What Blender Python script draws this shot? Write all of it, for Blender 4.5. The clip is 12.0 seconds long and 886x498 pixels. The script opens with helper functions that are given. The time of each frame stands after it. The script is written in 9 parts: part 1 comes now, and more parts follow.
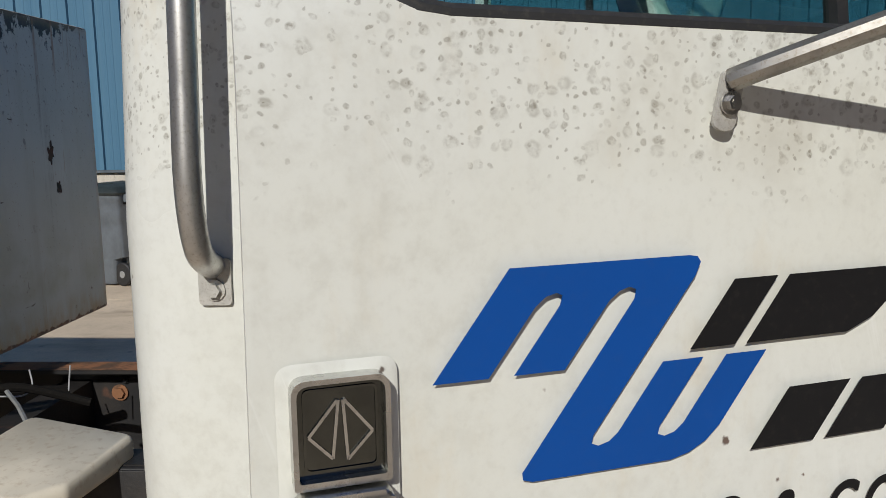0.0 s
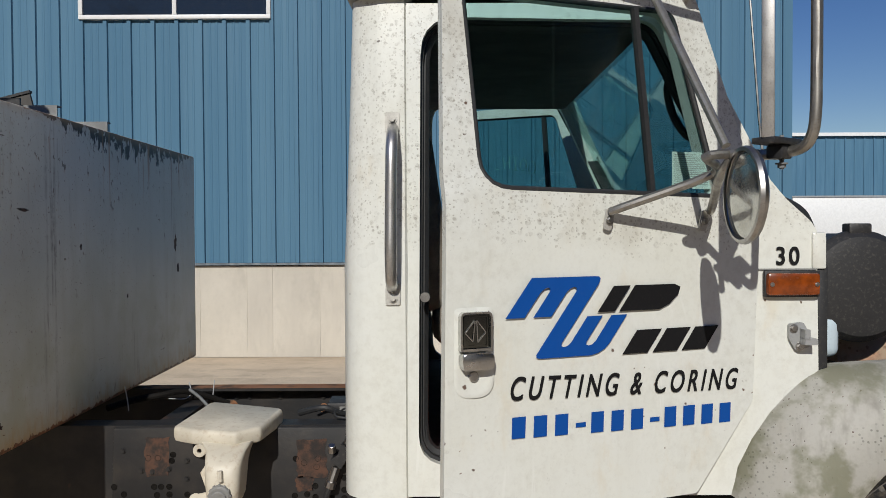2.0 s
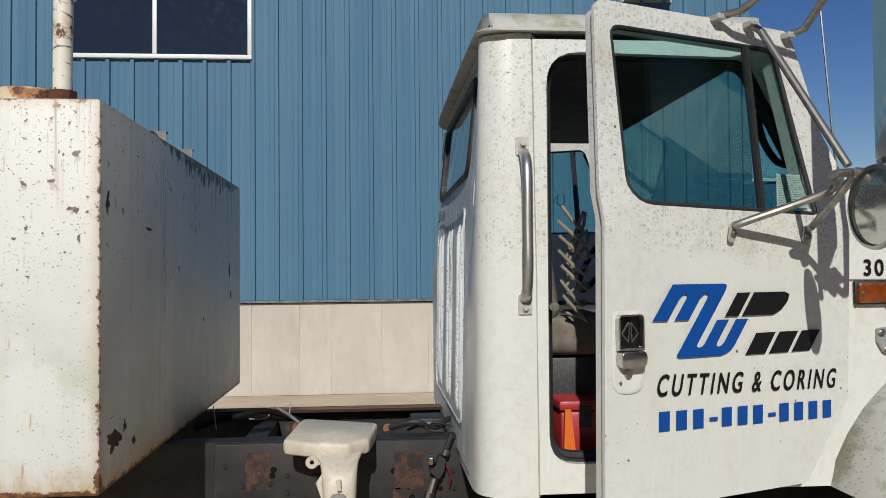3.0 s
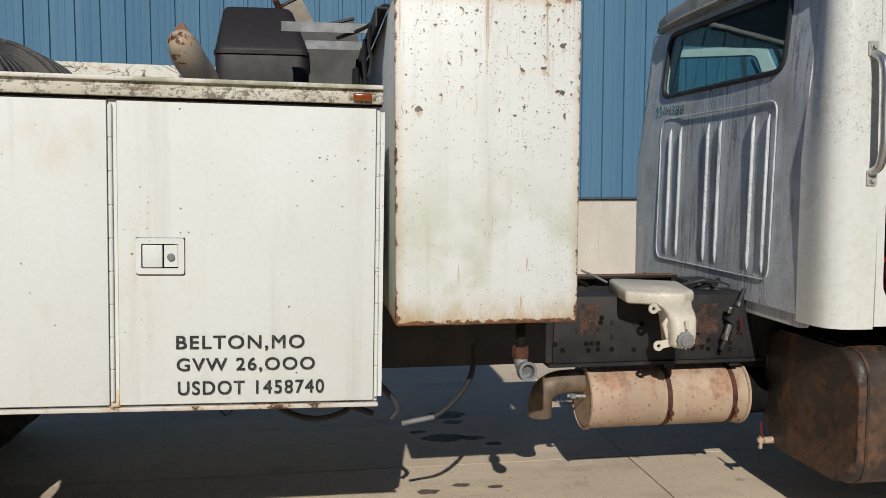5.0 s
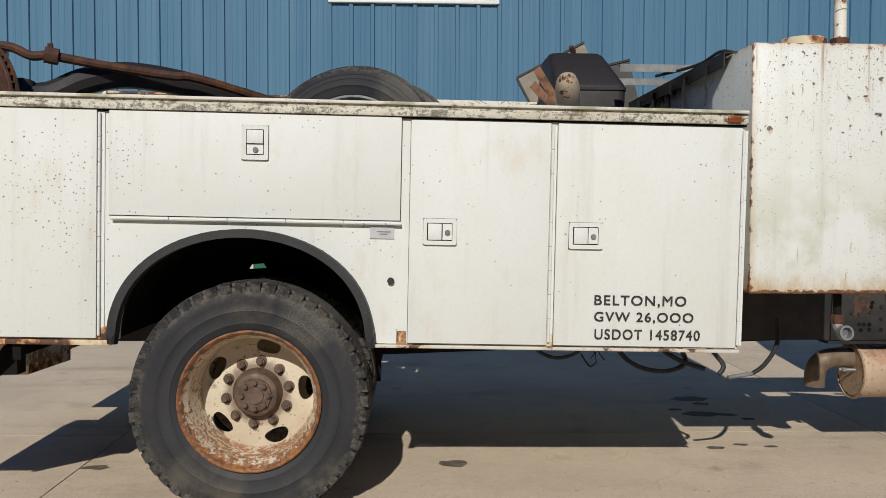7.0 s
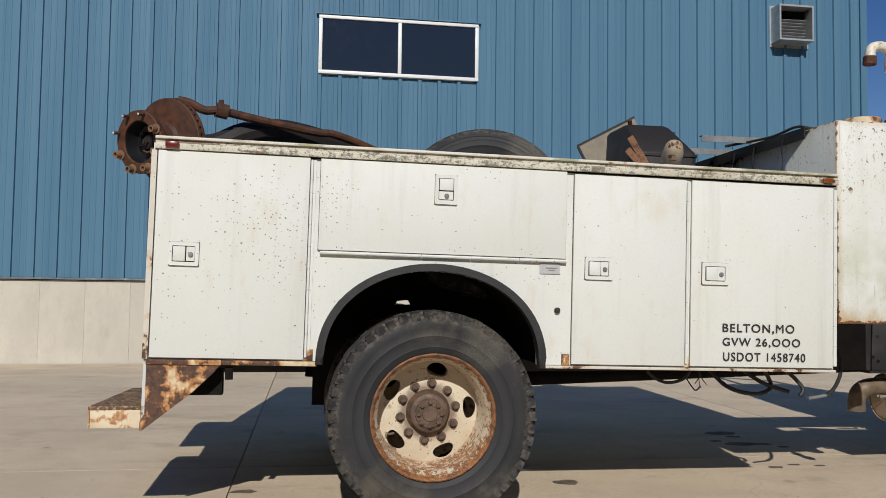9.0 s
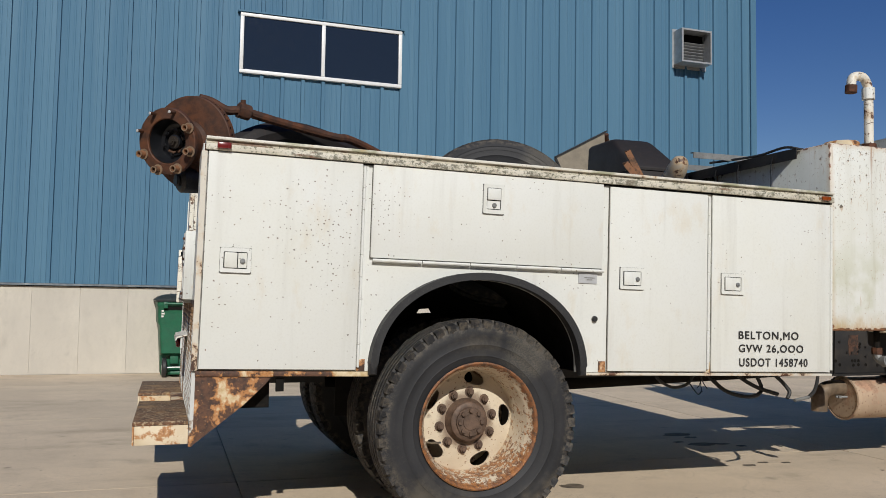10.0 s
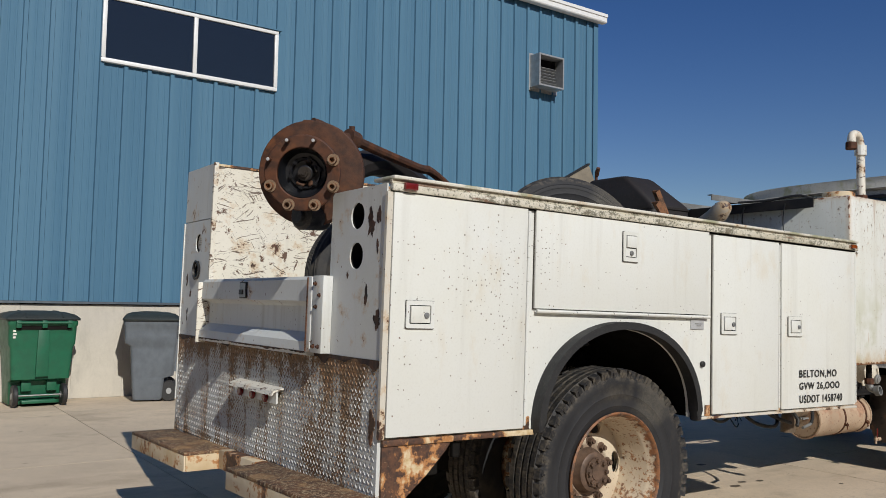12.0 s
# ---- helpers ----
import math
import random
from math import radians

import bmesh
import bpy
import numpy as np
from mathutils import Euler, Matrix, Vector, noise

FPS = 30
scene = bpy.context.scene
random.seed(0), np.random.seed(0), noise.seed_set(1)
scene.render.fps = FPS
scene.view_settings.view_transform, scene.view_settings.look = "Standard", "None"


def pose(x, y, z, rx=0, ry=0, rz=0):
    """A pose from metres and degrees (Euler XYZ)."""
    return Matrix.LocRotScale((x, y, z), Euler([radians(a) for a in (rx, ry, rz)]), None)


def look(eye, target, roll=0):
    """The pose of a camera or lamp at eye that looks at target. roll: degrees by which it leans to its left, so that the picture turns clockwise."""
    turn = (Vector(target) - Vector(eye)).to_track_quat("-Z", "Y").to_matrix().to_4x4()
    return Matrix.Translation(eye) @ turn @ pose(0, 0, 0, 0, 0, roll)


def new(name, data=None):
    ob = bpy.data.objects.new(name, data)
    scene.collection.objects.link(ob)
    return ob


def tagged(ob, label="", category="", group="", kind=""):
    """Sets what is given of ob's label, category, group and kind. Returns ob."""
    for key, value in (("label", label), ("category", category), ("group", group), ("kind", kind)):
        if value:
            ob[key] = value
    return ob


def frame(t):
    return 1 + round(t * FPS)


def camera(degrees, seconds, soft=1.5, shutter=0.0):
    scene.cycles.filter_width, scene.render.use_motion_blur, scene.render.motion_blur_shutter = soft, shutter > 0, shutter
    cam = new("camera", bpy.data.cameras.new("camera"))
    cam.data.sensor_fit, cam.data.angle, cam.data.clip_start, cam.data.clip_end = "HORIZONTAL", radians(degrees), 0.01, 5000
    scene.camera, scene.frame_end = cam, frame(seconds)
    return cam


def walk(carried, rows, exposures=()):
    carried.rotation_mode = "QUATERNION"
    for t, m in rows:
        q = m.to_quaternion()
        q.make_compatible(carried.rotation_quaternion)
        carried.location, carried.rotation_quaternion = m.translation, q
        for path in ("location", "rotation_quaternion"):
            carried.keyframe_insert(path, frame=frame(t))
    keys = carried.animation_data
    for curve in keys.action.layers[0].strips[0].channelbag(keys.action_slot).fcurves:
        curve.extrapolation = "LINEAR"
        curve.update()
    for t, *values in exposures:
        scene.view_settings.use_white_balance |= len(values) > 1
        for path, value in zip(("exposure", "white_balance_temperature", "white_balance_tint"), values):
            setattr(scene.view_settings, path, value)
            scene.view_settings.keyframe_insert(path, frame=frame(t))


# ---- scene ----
cam = camera(56.6, 12.0, soft=0.5)
PATH = [
    (0, (5.704, -0.784, 1.665), (5.582, 1.191, 1.375), -1.0),
    (0.5, (5.598, -1.088, 1.729), (5.496, 0.888, 1.441), -0.6),
    (1, (5.693, -1.473, 1.74), (5.614, 0.51, 1.499), -0.4),
    (1.5, (5.67, -1.875, 1.731), (5.623, 0.119, 1.584), -0.4),
    (2, (5.492, -2.114, 1.66), (5.496, -0.115, 1.615), -0.3),
    (2.5, (5.238, -2.206, 1.605), (5.314, -0.208, 1.648), -0.1),
    (2.7, (5.119, -2.237, 1.599), (5.228, -0.241, 1.661), -0.3),
    (4.3, (3.799, -2.395, 1.422), (4.132, -0.423, 1.386), 0.0),
    (4.5, (3.667, -2.43, 1.429), (4.002, -0.46, 1.342), 0.2),
    (5, (3.25, -2.659, 1.459), (3.554, -0.689, 1.297), 0.1),
    (5.5, (2.806, -2.856, 1.423), (3.038, -0.876, 1.257), 0.0),
    (6, (2.527, -3.076, 1.411), (2.699, -1.09, 1.242), 0.1),
    (6.5, (2.319, -3.306, 1.379), (2.43, -1.314, 1.243), 0.2),
    (7, (2.039, -3.49, 1.306), (2.11, -1.493, 1.229), 0.2),
    (7.5, (1.824, -3.761, 1.254), (1.882, -1.762, 1.233), 0.2),
    (7.7, (1.737, -3.842, 1.227), (1.797, -1.843, 1.239), 0.3),
    (9.3, (0.472, -3.936, 1.098), (0.88, -1.981, 1.207), 0.7),
    (9.5, (0.306, -3.889, 1.082), (0.776, -1.948, 1.196), 0.7),
    (10, (-0.129, -3.732, 1.129), (0.505, -1.839, 1.248), 0.9),
    (10.5, (-0.545, -3.544, 1.207), (0.243, -1.71, 1.33), 0.9),
    (11, (-0.887, -3.198, 1.26), (0.041, -1.43, 1.384), 0.9),
    (11.5, (-1.3, -3.021, 1.324), (-0.252, -1.322, 1.452), 1.1),
    (12, (-1.663, -2.733, 1.333), (-0.511, -1.103, 1.461), 1.1),
]
walk(cam, [(t, look(e, g, r)) for t, e, g, r in PATH])

# ---- light ----
TO_SUN = Vector((-0.147, -0.989, 0.645)).normalized()
world = bpy.data.worlds.new("sky")
scene.world = world
world.use_nodes = True
wt = world.node_tree
sky = wt.nodes.new("ShaderNodeTexSky")
sky.sky_type = "NISHITA"
sky.sun_disc = False
sky.sun_elevation = math.asin(TO_SUN.z)
sky.sun_rotation = math.atan2(TO_SUN.x, TO_SUN.y)
sky.altitude = 300
sky.dust_density = 0.0
sky.ozone_density = 1.6
wt.nodes["Background"].inputs["Strength"].default_value = 0.06
tone = wt.nodes.new("ShaderNodeHueSaturation")
tone.inputs["Hue"].default_value = 0.518
tone.inputs["Saturation"].default_value = 1.36
wt.links.new(sky.outputs[0], tone.inputs["Color"])
wt.links.new(tone.outputs[0], wt.nodes["Background"].inputs["Color"])
sun_data = bpy.data.lights.new("sun", "SUN")
sun_data.energy = 3.72
sun_data.angle = radians(0.55)
sun_data.color = (1.0, 0.965, 0.90)
sun = new("sun", sun_data)
sun.matrix_world = look(TO_SUN * 40, (0, 0, 0))
scene.view_settings.exposure = 0.0


# ---- materials ----
class Graph:
    """A small helper round one node material."""

    def __init__(self, name):
        self.m = bpy.data.materials.new(name)
        self.m.use_nodes = True
        self.t = self.m.node_tree
        self.b = self.t.nodes["Principled BSDF"]
        tc = self.t.nodes.new("ShaderNodeTexCoord")
        info = self.t.nodes.new("ShaderNodeObjectInfo")
        add = self.t.nodes.new("ShaderNodeVectorMath")
        add.operation = "MULTIPLY_ADD"
        self.t.links.new(info.outputs["Random"], add.inputs[0])
        add.inputs[1].default_value = (37.0, 53.0, 71.0)
        self.t.links.new(tc.outputs["Object"], add.inputs[2])
        self.random = info.outputs["Random"]
        self.raw = tc.outputs["Object"]
        self.co = add.outputs[0]

    def put(self, socket, value):
        if isinstance(value, (int, float, tuple)):
            if isinstance(value, tuple) and len(value) == 3 and socket.type == "RGBA":
                value = (*value, 1.0)
            socket.default_value = value
        else:
            self.t.links.new(value, socket)

    def scaled(self, scale, co=None):
        n = self.t.nodes.new("ShaderNodeMapping")
        self.put(n.inputs["Vector"], co or self.co)
        n.inputs["Scale"].default_value = scale if isinstance(scale, tuple) else (scale,) * 3
        return n.outputs[0]

    def noise(self, scale, detail=4.0, rough=0.6, co=None):
        n = self.t.nodes.new("ShaderNodeTexNoise")
        self.put(n.inputs["Vector"], self.scaled(scale, co))
        n.inputs["Scale"].default_value = 1.0
        n.inputs["Detail"].default_value = detail
        n.inputs["Roughness"].default_value = rough
        return n.outputs["Fac"]

    def cells(self, scale, co=None, random=1.0):
        n = self.t.nodes.new("ShaderNodeTexVoronoi")
        self.put(n.inputs["Vector"], self.scaled(scale, co))
        n.inputs["Scale"].default_value = 1.0
        n.inputs["Randomness"].default_value = random
        s = self.t.nodes.new("ShaderNodeSeparateColor")
        self.t.links.new(n.outputs["Color"], s.inputs[0])
        return n.outputs["Distance"], s.outputs[0], s.outputs[1]

    def face(self, co=None):
        """Two flat coordinates that suit upright faces along x and along y."""
        s = self.t.nodes.new("ShaderNodeSeparateXYZ")
        self.put(s.inputs[0], co or self.co)
        n = self.t.nodes.new("ShaderNodeCombineXYZ")
        self.put(n.inputs[0], self.op("SUBTRACT", s.outputs[0], s.outputs[1]))
        self.put(n.inputs[1], self.op("ADD", s.outputs[2], self.op("MULTIPLY", s.outputs[1], 0.3)))
        return n.outputs[0]

    def warped(self, scale, amount, co=None):
        w = self.t.nodes.new("ShaderNodeTexNoise")
        self.put(w.inputs["Vector"], self.scaled(scale, co))
        w.inputs["Scale"].default_value = 1.0
        w.inputs["Detail"].default_value = 3.0
        n = self.t.nodes.new("ShaderNodeVectorMath")
        n.operation = "MULTIPLY_ADD"
        self.put(n.inputs[0], w.outputs["Color"])
        n.inputs[1].default_value = (amount,) * 3
        self.put(n.inputs[2], co or self.co)
        return n.outputs[0]

    def spots(self, scale, co):
        n = self.t.nodes.new("ShaderNodeTexVoronoi")
        n.voronoi_dimensions = "2D"
        self.put(n.inputs["Vector"], self.scaled(scale, co))
        n.inputs["Scale"].default_value = 1.0
        s = self.t.nodes.new("ShaderNodeSeparateColor")
        self.t.links.new(n.outputs["Color"], s.inputs[0])
        return n.outputs["Distance"], s.outputs[0], s.outputs[1]

    def offsets(self, scale, co):
        """Where a point lies from its cell's centre, in cells, across and up, and two random numbers of the cell."""
        at = self.scaled(scale, co)
        n = self.t.nodes.new("ShaderNodeTexVoronoi")
        n.voronoi_dimensions = "2D"
        self.put(n.inputs["Vector"], at)
        n.inputs["Scale"].default_value = 1.0
        d = self.t.nodes.new("ShaderNodeVectorMath")
        d.operation = "SUBTRACT"
        self.put(d.inputs[0], at)
        self.put(d.inputs[1], n.outputs["Position"])
        x = self.t.nodes.new("ShaderNodeSeparateXYZ")
        self.put(x.inputs[0], d.outputs[0])
        s = self.t.nodes.new("ShaderNodeSeparateColor")
        self.t.links.new(n.outputs["Color"], s.inputs[0])
        return x.outputs[0], x.outputs[1], s.outputs[0], s.outputs[1]

    def span(self, v, a, b, lo=0.0, hi=1.0):
        n = self.t.nodes.new("ShaderNodeMapRange")
        n.interpolation_type = "SMOOTHSTEP"
        self.put(n.inputs[0], v)
        for i, x in enumerate((a, b, lo, hi)):
            self.put(n.inputs[i + 1], x)
        return n.outputs[0]

    def op(self, kind, a, b=0.0):
        n = self.t.nodes.new("ShaderNodeMath")
        n.operation = kind
        self.put(n.inputs[0], a)
        self.put(n.inputs[1], b)
        return n.outputs[0]

    def mix(self, f, a, b):
        n = self.t.nodes.new("ShaderNodeMix")
        n.data_type = "RGBA"
        self.put(n.inputs[0], f)
        self.put(n.inputs[6], a)
        self.put(n.inputs[7], b)
        return n.outputs[2]

    def axis(self, i):
        n = self.t.nodes.new("ShaderNodeSeparateXYZ")
        self.t.links.new(self.raw, n.inputs[0])
        return n.outputs[i]

    def bump(self, h, strength=0.3, dist=0.01):
        n = self.t.nodes.new("ShaderNodeBump")
        self.put(n.inputs["Height"], h)
        n.inputs["Strength"].default_value = strength
        n.inputs["Distance"].default_value = dist
        self.t.links.new(n.outputs[0], self.b.inputs["Normal"])

    def done(self, color, rough=0.5, metal=0.0, spec=0.5):
        self.put(self.b.inputs["Base Color"], color)
        self.put(self.b.inputs["Roughness"], rough)
        self.put(self.b.inputs["Metallic"], metal)
        self.b.inputs["Specular IOR Level"].default_value = spec
        return self.m


def plain(name, color, rough=0.5, metal=0.0, vary=0.25, scale=9.0, dirt=(0.1, 0.09, 0.07), dirty=0.25, spec=0.5, bump=0.0):
    """A material with broad patches, fine grain and a little dirt."""
    g = Graph(name)
    n1 = g.noise(scale, 3)
    n2 = g.noise(scale * 11, 3)
    dark = tuple(c * (1 - vary) for c in color)
    c = g.mix(g.span(n1, 0.3, 0.7), color, dark)
    c = g.mix(g.op("MULTIPLY", g.span(n2, 0.5, 0.75), dirty), c, dirt)
    if bump:
        g.bump(n2, bump, 0.004)
    return g.done(c, g.span(n1, 0.2, 0.8, max(rough - 0.08, 0.02), rough + 0.1), metal, spec)


RUST = (0.115, 0.046, 0.023)
RUST_DARK = (0.045, 0.024, 0.017)
RUST_ORANGE = (0.24, 0.09, 0.03)


def rust_color(g, co=None):
    a = g.mix(g.span(g.noise(22, 5, co=co), 0.35, 0.68), RUST, RUST_DARK)
    return g.mix(g.span(g.noise(9, 3, co=co), 0.55, 0.75, 0, 0.5), a, RUST_ORANGE)


def worn_paint(name, base, specks=0.5, speck_scale=30.0, rust=0.0, streak=0.3, rough=0.42, rings=False, moss=0.0, patch=0.0, scratch=False, drips=False, cluster=()):
    """Old paint: broad yellowing, streaks that run down, chips, rust specks."""
    g = Graph(name)
    broad = g.noise(1.6, 4)
    c = g.mix(g.span(broad, 0.35, 0.75, 0, 0.55), base, (base[0] * 0.93, base[1] * 0.91, base[2] * 0.84))
    c = g.mix(g.op("MULTIPLY", g.span(g.noise((9, 9, 4), 6, 0.68), 0.52, 0.72, 0, 0.35), g.span(g.noise(1.3, 2), 0.42, 0.6)), c, (0.58, 0.5, 0.36))
    run = g.noise((14, 14, 0.9), 4)
    c = g.mix(g.span(run, 0.52, 0.8, 0, streak), c, (0.33, 0.31, 0.26))
    fine = g.noise(90, 3)
    c = g.mix(g.span(fine, 0.45, 0.8, 0, 0.12), c, (0.35, 0.33, 0.28))
    if rings:
        flat = g.face(g.warped(60.0, 0.009))
        crowd = g.op("ADD", g.op("MULTIPLY", g.op("SUBTRACT", g.noise(2.6, 4), 0.5), 1.7), g.op("ADD", g.span(g.axis(2), 1.52, 1.70, -0.30, 0.34), g.op("MULTIPLY", g.span(g.axis(0), 5.0, 5.1), g.span(g.axis(0), 5.46, 5.3, 0, -0.14))))
        for sc, lim, grey, ring_like in ((31.0, 0.80, 0.52, 0.5), (40.0, 0.80, 0.62, 0.5), (62.0, 0.8, 0.8, 0.25), (110.0, 0.8, 0.85, 0.0)):
            d, r, q = g.spots(sc, flat)
            gate = g.span(g.op("ADD", r, crowd), lim, lim + 0.35)
            size = g.op("ADD", g.op("MULTIPLY", q, 0.2), 0.17)
            disc = g.span(d, g.op("MULTIPLY", size, 0.5), size, 1, 0)
            core = g.span(d, 0.02, 0.075, 1, 0)
            hollow = g.span(d, g.op("MULTIPLY", size, 0.2), g.op("MULTIPLY", size, 0.7), 1.0 - ring_like, 1.0)
            f = g.op("MULTIPLY", g.op("MAXIMUM", g.op("MULTIPLY", g.op("MULTIPLY", disc, hollow), 0.7), g.op("MULTIPLY", core, g.span(q, 0.6, 0.8, 0.0, 1.0))), gate)
            f = g.op("MULTIPLY", f, g.span(g.noise(120, 4, 0.65), 0.34, 0.62, 0.15, 1.0))
            c = g.mix(g.op("MULTIPLY", f, grey), c, (0.17, 0.15, 0.115))
        smear = g.op("MULTIPLY", g.span(g.noise((6, 6, 4), 5, 0.6), 0.5, 0.7, 0, 0.35), g.span(crowd, -0.1, 0.4))
        c = g.mix(smear, c, (0.4, 0.37, 0.3))
        film = g.op("MULTIPLY", g.span(g.noise(30, 5, 0.65), 0.42, 0.7, 0, 0.2), g.span(g.noise(1.9, 3), 0.35, 0.6))
        c = g.mix(film, c, (0.38, 0.36, 0.3))
        # wiped arcs where the film is rubbed off
        arc = g.op("ADD", g.axis(0), g.op("MULTIPLY", g.op("POWER", g.op("SUBTRACT", g.axis(2), 1.1), 2.0), 0.45))
        pack = g.t.nodes.new("ShaderNodeCombineXYZ")
        g.put(pack.inputs[0], arc)
        g.put(pack.inputs[2], g.axis(2))
        wipe = g.op("MULTIPLY", g.span(g.noise((60, 60, 2.2), 4, 0.6, co=pack.outputs[0]), 0.52, 0.62), g.span(g.noise((4.5, 4.5, 3), 2, co=pack.outputs[0]), 0.56, 0.66, 0, 0.6))
        c = g.mix(wipe, c, (0.72, 0.73, 0.69))
    d, r, q = g.spots(speck_scale, g.face(g.warped(speck_scale * 2.5, 0.35 / speck_scale)))
    gate = g.span(g.op("ADD", r, g.op("MULTIPLY", g.op("SUBTRACT", g.noise(2.3, 3), 0.5), 1.3)), 1.0 - specks * 0.5, 1.06 - specks * 0.5)
    for cx, cz, cr in cluster:
        dx, dz = g.op("SUBTRACT", g.axis(0), cx), g.op("SUBTRACT", g.axis(2), cz)
        near = g.span(g.op("SQRT", g.op("ADD", g.op("MULTIPLY", dx, dx), g.op("MULTIPLY", dz, dz))), 0.25 * cr, cr, 1, 0)
        gate = g.op("MAXIMUM", gate, g.span(g.op("ADD", r, g.op("MULTIPLY", near, 0.66)), 0.98, 1.02))
    spot = g.op("MULTIPLY", g.span(d, g.op("MULTIPLY", q, 0.08), g.op("ADD", g.op("MULTIPLY", q, 0.1), 0.08), 1, 0), gate)
    c = g.mix(g.op("MULTIPLY", spot, 0.9), c, rust_color(g))
    if moss:
        c = g.mix(g.op("MULTIPLY", g.span(g.noise(5, 5), 0.5, 0.62), moss), c, (0.3, 0.3, 0.19))
        d2, r2, q2 = g.cells(75)
        c = g.mix(g.op("MULTIPLY", g.op("MULTIPLY", g.span(d2, 0.18, 0.3, 1, 0), g.span(g.noise(4, 3), 0.48, 0.62)), 0.55), c, (0.16, 0.17, 0.13))
    if rust:
        n = g.noise(7, 8, 0.7)
        c = g.mix(g.span(n, 0.66 - rust * 0.3, 0.77 - rust * 0.3, 0, 0.55), c, (0.5, 0.31, 0.13))
        c = g.mix(g.span(n, 0.75 - rust * 0.3, 0.78 - rust * 0.3), c, rust_color(g))
    if drips:
        dr = g.op("MULTIPLY", g.span(g.noise((38, 38, 3.2), 7, 0.72), 0.47, 0.62), g.span(g.noise((3.0, 3.0, 1.2), 3), 0.4, 0.62))
        dr = g.op("MULTIPLY", dr, g.span(g.noise(90, 4, 0.7), 0.38, 0.58, 0.35, 1.0))
        c = g.mix(g.op("MULTIPLY", dr, 0.8), c, (0.05, 0.053, 0.05))
        # black mildew running down from below the window
        d3, r3, q3 = g.spots(85, g.face(g.warped(150.0, 0.006)))
        trail = g.op("MULTIPLY", g.span(g.noise((9, 9, 0.8), 4, 0.6), 0.42, 0.6), g.op("MULTIPLY", g.span(g.axis(1), 0.62, 0.8), g.span(g.axis(1), 1.75, 1.2, 0.25, 1.0)))
        c = g.mix(g.op("MULTIPLY", g.op("MULTIPLY", g.span(d3, 0.1, 0.3, 1, 0), g.span(g.op("ADD", r3, trail), 0.86, 0.96)), 0.85), c, (0.035, 0.036, 0.034))
        c = g.mix(g.span(g.noise(3.4, 5, 0.65), 0.45, 0.7, 0, 0.4), c, (0.2, 0.21, 0.18))
    if scratch:
        for k, (ang, freq, keep) in enumerate(((14, 90, 0.50), (-22, 120, 0.51), (48, 150, 0.55), (-60, 150, 0.55), (6, 48, 0.50), (-8, 70, 0.50))):
            m = g.t.nodes.new("ShaderNodeMapping")
            g.put(m.inputs["Vector"], g.warped(3.0, 0.12))
            m.inputs["Rotation"].default_value = (0, radians(ang), 0)
            m.inputs["Location"].default_value = (k * 3.1, k * 1.7, k * 0.9)
            line = g.op("MULTIPLY", g.span(g.noise((3.2, 3.2, freq), 3, 0.6, co=m.outputs[0]), 0.615, 0.63), g.span(g.noise(7, 4, co=m.outputs[0]), keep, keep + 0.06))
            c = g.mix(g.op("MULTIPLY", line, 0.92), c, (0.085, 0.048, 0.03))
    if patch:
        n = g.noise(13, 7, 0.7)
        c = g.mix(g.span(n, 0.66 - patch * 0.2, 0.675 - patch * 0.2), c, (0.13, 0.075, 0.05))
    g.bump(g.op("ADD", g.noise(2.0, 2), g.op("MULTIPLY", spot, -0.08)), 0.12, 0.02)
    return g.done(c, g.span(broad, 0.3, 0.8, rough - 0.06, rough + 0.16))


WHITE = (0.675, 0.688, 0.655)
M_BODY = worn_paint("old_white_body_paint", WHITE, specks=0.14, speck_scale=42, streak=0.22, rough=0.66, cluster=((0.83, 0.78, 0.2),))
M_BODY_SPECK = worn_paint("speckled_white_body_paint", WHITE, specks=0.14, speck_scale=40, streak=0.18, rough=0.66, cluster=((0.5, 0.62, 0.36), (0.62, 0.5, 0.25)))
M_CAB = worn_paint("mildewed_white_cab_paint", (0.675, 0.69, 0.65), specks=0.05, speck_scale=30, streak=0.12, rough=0.3, rings=True)
M_CAB_BACK = worn_paint("grimy_white_cab_back_paint", (0.62, 0.665, 0.69), specks=0.2, streak=0.35, rough=0.42, drips=True)


